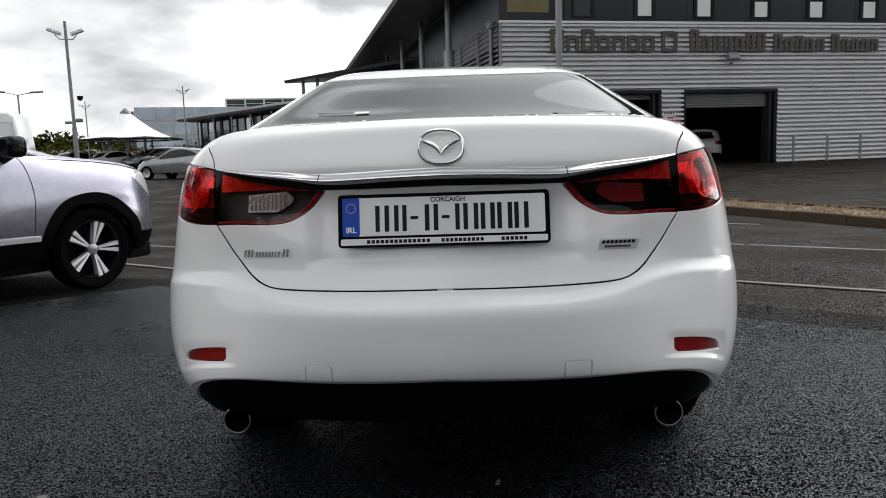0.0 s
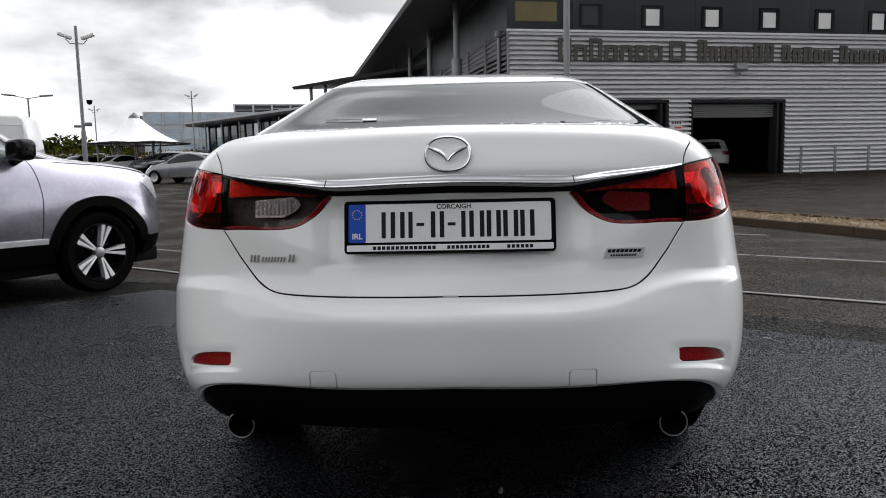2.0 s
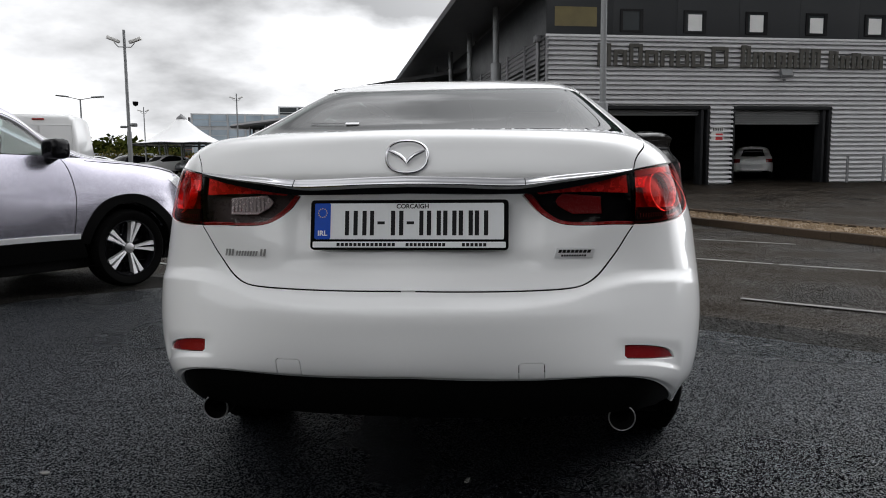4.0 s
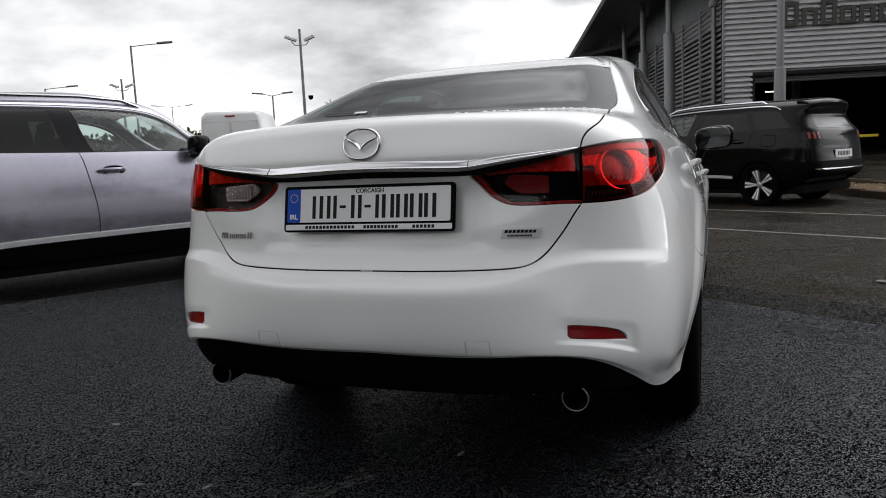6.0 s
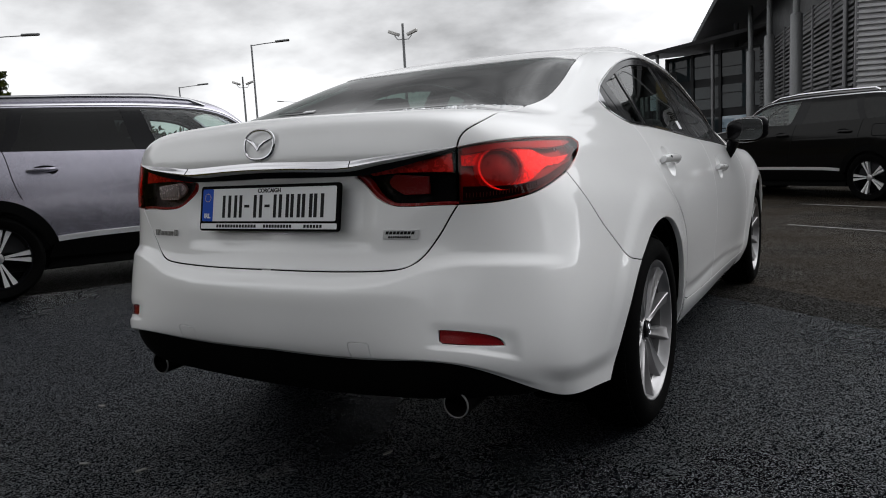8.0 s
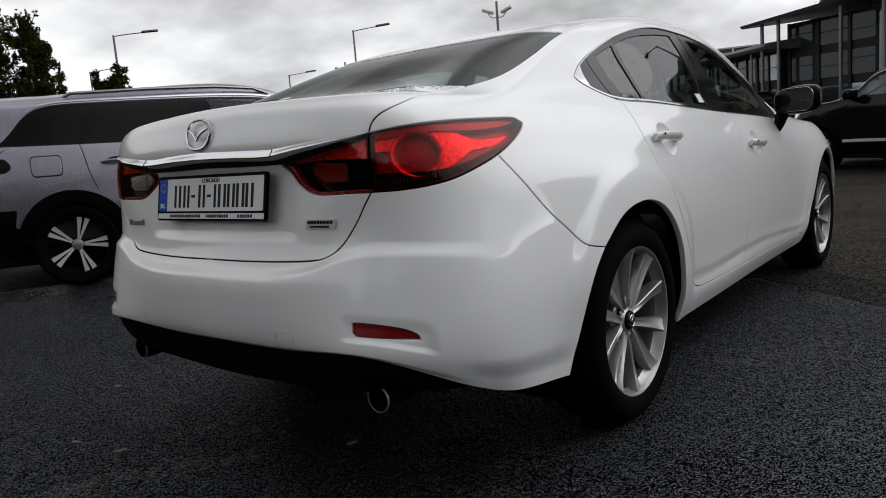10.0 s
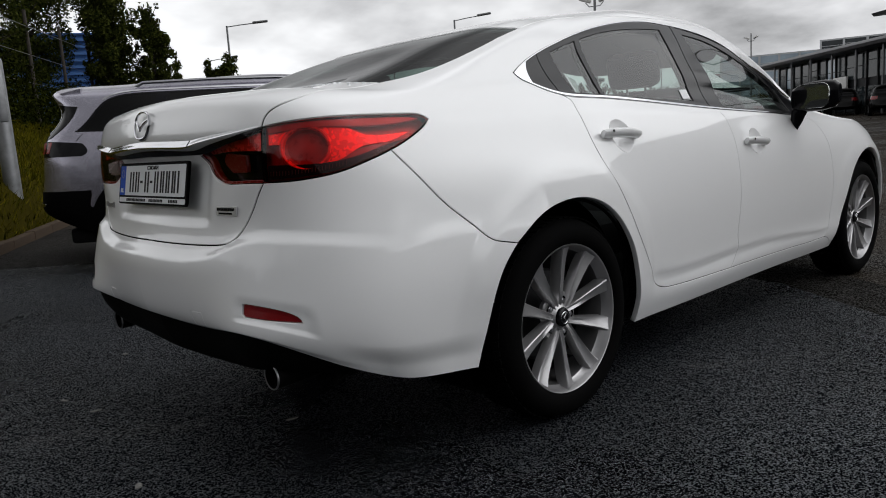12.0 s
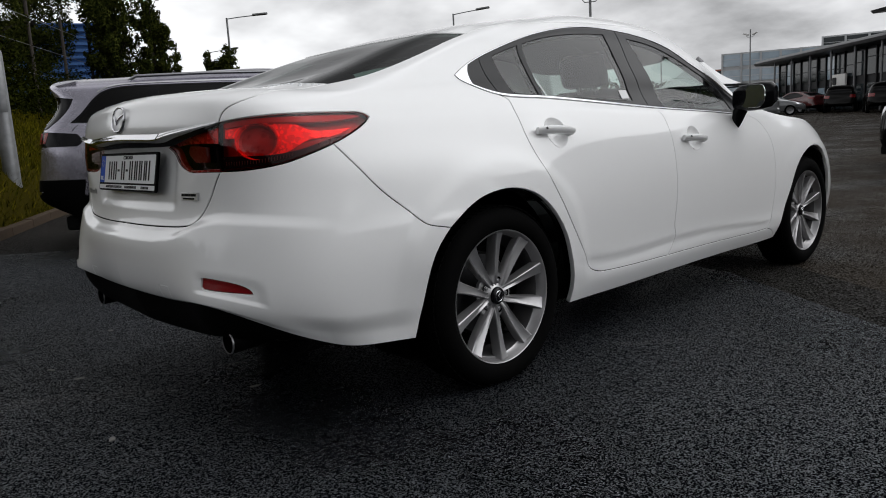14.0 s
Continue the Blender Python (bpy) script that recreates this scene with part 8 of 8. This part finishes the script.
def parked_car(m_, paint, label, tall):
    """A car some way off, with body, glass, lamps and wheels."""
    surface, normal = (SUV_SKIN, SUV_NORMAL) if tall else (skin, skin_normal)
    top = SUV_V[-1] if tall else V_KNOTS[-1]
    end = SUV_U[-1] if tall else U_KNOTS[-1]
    root = thing("parked_car", m_, label, "car", "parked cars across the yard")
    dlo = SUV_DLO[::4] if tall else DLO[::5]

    def shape(outline, holes=(), lift=0.0):
        s = patch(surface, normal, outline, holes, step=.13, lift=lift, rim=False)
        return together(s, mirrored(s))

    def pair(name, outline, lift, material_):
        s = patch(surface, normal, outline, (), step=.13, lift=lift, rim=False)
        panel(name, s, material_, root), panel(name, mirrored(s), material_, root)
    line = lambda a, b: curve_through([a, b], .1)
    panel("body", shape(chain(line((0, .08), (end, .08)), line((end, .08), (end, top)), line((end, top), (0, top)), line((0, top), (0, .08))), [dlo]), paint, root)
    pair("side_glass", dlo, -.004, GLOSS_BLACK)
    if tall:
        panel("rear_window", shape(chain(line((0, .80), (.56, .82)), line((.56, .82), (.48, 1.14)), line((.48, 1.14), (0, 1.14)), line((0, 1.14), (0, .8))), (), .006), GLOSS_BLACK, root)
        panel("windscreen", shape(chain(line((4.55, .92), (6, .92)), line((6, .92), (6, 1.42)), line((6, 1.42), (4.45, 1.42)), line((4.45, 1.42), (4.55, .92))), (), .006), GLOSS_BLACK, root)
        pair("tail_lamp", chain(line((.55, .58), (1.1, .58)), line((1.1, .58), (1.1, .70)), line((1.1, .70), (.55, .70)), line((.55, .7), (.55, .58))), .006, RED_DULL)
        pair("head_lamp", chain(line((5.05, .46), (5.45, .46)), line((5.45, .46), (5.45, .57)), line((5.45, .57), (5.05, .57)), line((5.05, .57), (5.05, .46))), .006, SILVER_INSERT)
    else:
        panel("rear_window", shape(chain(GLASS_BASE[::4], GLASS_EDGE[::4], GLASS_TOP[::4], line((0, 1.44), (0, .99))), (), .006), GLOSS_BLACK, root)
        panel("windscreen", shape(chain(COWL[::5], line((6.05, .87), (6.05, 1.62)), SCREEN_TOP[::-5], SCREEN_SIDE[::5]), (), .006), GLOSS_BLACK, root)
        pair("tail_lamp", chain(LAMP_LOW[::-4], LAMP_TOP[::-4]), .006, RED_DULL)
        pair("head_lamp", chain(line((4.95, .40), (5.35, .40)), line((5.35, .40), (5.35, .52)), line((5.35, .52), (4.95, .54)), line((4.95, .54), (4.95, .40))), .006, SILVER_INSERT)
    for y in ((.90, 3.74) if tall else (.963, 3.795)):
        for s in (1, -1):
            wheel_ = new("road_wheel")
            wheel_.parent = root
            m0 = Matrix.Translation((s * .84, y, .34)) @ Euler((0, radians(90 * s), 0)).to_matrix().to_4x4()
            bm_ = bmesh.new()
            lathe(bm_, [(.22, .08), (.25, .10), (.32, .10), (.34, .06), (.34, -.09), (.2, -.1)], m0, 24)
            part("tyre", bm_, RUBBER, wheel_)
            bm_ = bmesh.new()
            lathe(bm_, [(.225, .085), (.19, .07), (.06, .06), (.05, .085), (0, .09)], m0, 20)
            part("rim", bm_, STEEL, wheel_)
    return root


PAINT_RED = material("dark_red_car_paint", (.075, .008, .009), .3, coat=1.0, vary=.05)
PAINT_GREY = material("grey_car_paint", (.16, .165, .17), .3, metal=.4, coat=1.0, vary=.05)
PAINT_BLUE = material("dark_blue_car_paint", (.02, .035, .08), .3, coat=1.0, vary=.05)
first_saloon = parked_car(pose(-22.4, 54.0, ground_at(0, 54), 1, 0, 150), PAINT_GREY, "grey saloon parked in the rows beyond", False)
first_tall = parked_car(pose(11.1, 33.6, .325, 0, 0, -14), PAINT_VAN, "white utility car in the workshop", True)
kinds = {}


def more_cars(source, paint, label, places):
    """Copies of a parked car in another paint; body meshes shared within one paint."""
    for x, y, turn in places:
        ob = copy_thing(source, pose(x, y, ground_at(x, y), 0, 0, turn))
        ob["label"] = label
        for child in ob.children:
            if child.name.startswith("body"):
                key = (child.data.name, paint.name)
                if key not in kinds:
                    kinds[key] = child.data.copy()
                    kinds[key].materials[0] = paint
                child.data = kinds[key]


more_cars(first_saloon, PAINT_BLACK, "black saloon parked in the rows beyond", ((-27.3, 51.5, 150), (-18.9, 50.2, 80), (-16.0, 42.8, 75)))
more_cars(first_saloon, PAINT_RED, "dark red saloon parked in the rows beyond", ((-16.4, 51.9, 62),))
more_cars(first_saloon, PAINT_VAN, "white saloon parked in the rows beyond", ((-29.7, 50.4, 150), (-25.0, 52.6, 150), (-33.0, 62.0, 150)))
more_cars(first_saloon, PAINT_BLUE, "dark blue saloon parked in the rows beyond", ((-32.0, 49.5, 150), (-30.0, 64.0, 150)))
more_cars(first_tall, PAINT_BLACK, "black utility car parked in the rows beyond", ((-14.0, 48.0, 15), (-10.1, 43.5, 20)))
more_cars(first_tall, PAINT_GREY, "grey utility car parked in the rows beyond", ((-22.5, 56.5, 105), (-27.5, 66.0, 150)))
more_cars(first_saloon, PAINT_GREY, "silver-grey saloon parked in the rows beyond", ((-20.7, 47.2, -68), (-11.7, 32.7, 72)))

# white van
van = thing("panel_van", pose(-13.15, 17.5, ground_at(0, 17.5), 1.5, 0, 26), "white panel van seen from its rear doors", "van")
bm = bmesh.new()
sections = []
for y, w, top in ((0, .93, 2.46), (.06, .98, 2.54), (.25, 1.0, 2.58), (3.6, 1.0, 2.58), (4.2, .98, 2.40), (4.9, .95, 1.30), (5.4, .90, 1.05), (5.5, .84, .95)):
    low = .40
    outline = [(-w, low), (-w * 1.01, .9), (-w * .99, min(1.5, top - .2)), (-w * .90, top - .12), (-w * .78, top), (w * .78, top), (w * .90, top - .12), (w * .99, min(1.5, top - .2)), (w * 1.01, .9), (w, low)]
    sections.append([bm.verts.new((x, y, z)) for x, z in outline])
for p0, p1 in zip(sections, sections[1:]):
    for i in range(10):
        bm.faces.new((p0[i], p0[(i + 1) % 10], p1[(i + 1) % 10], p1[i]))
bm.faces.new(sections[0]), bm.faces.new(sections[-1])
part("body", bm, PAINT_VAN, van, smooth=50)
for s in (1, -1):
    bm = bmesh.new()
    box(bm, (.012 if s > 0 else -.84, -.014, .60), (.84 if s > 0 else -.012, .0, 2.26), .02)
    door = part("rear_door", bm, PAINT_VAN, van)
    bm = bmesh.new()
    box(bm, (s * .90 - .06, -.03, .95), (s * .90 + .06, .02, 1.35), .02)
    part("tail_lamp", bm, RED_DULL, van)
    bm = bmesh.new()
    box(bm, (s * .1 - .05, -.03, 1.1), (s * .1 + .05, -.012, 1.2), .008)
    part("door_handle", bm, GLOSS_BLACK, door)
    for y in (1.0, 4.5):
        bm = bmesh.new()
        lathe(bm, [(0, .10), (.20, .10), (.26, .11), (.33, .09), (.34, -.10), (0, -.10)], Matrix.Translation((s * .86, y, .34)) @ Euler((0, radians(90 * s), 0)).to_matrix().to_4x4(), 24)
        part("road_wheel", bm, RUBBER, van)
bm = bmesh.new()
box(bm, (-.15, -.03, 2.40), (.15, .02, 2.45), .01)
part("brake_light", bm, RED_DEEP, van)
bm = bmesh.new()
box(bm, (-.92, -.06, .38), (.92, .10, .58), .03)
part("bumper", bm, BLACK_PLASTIC, van)
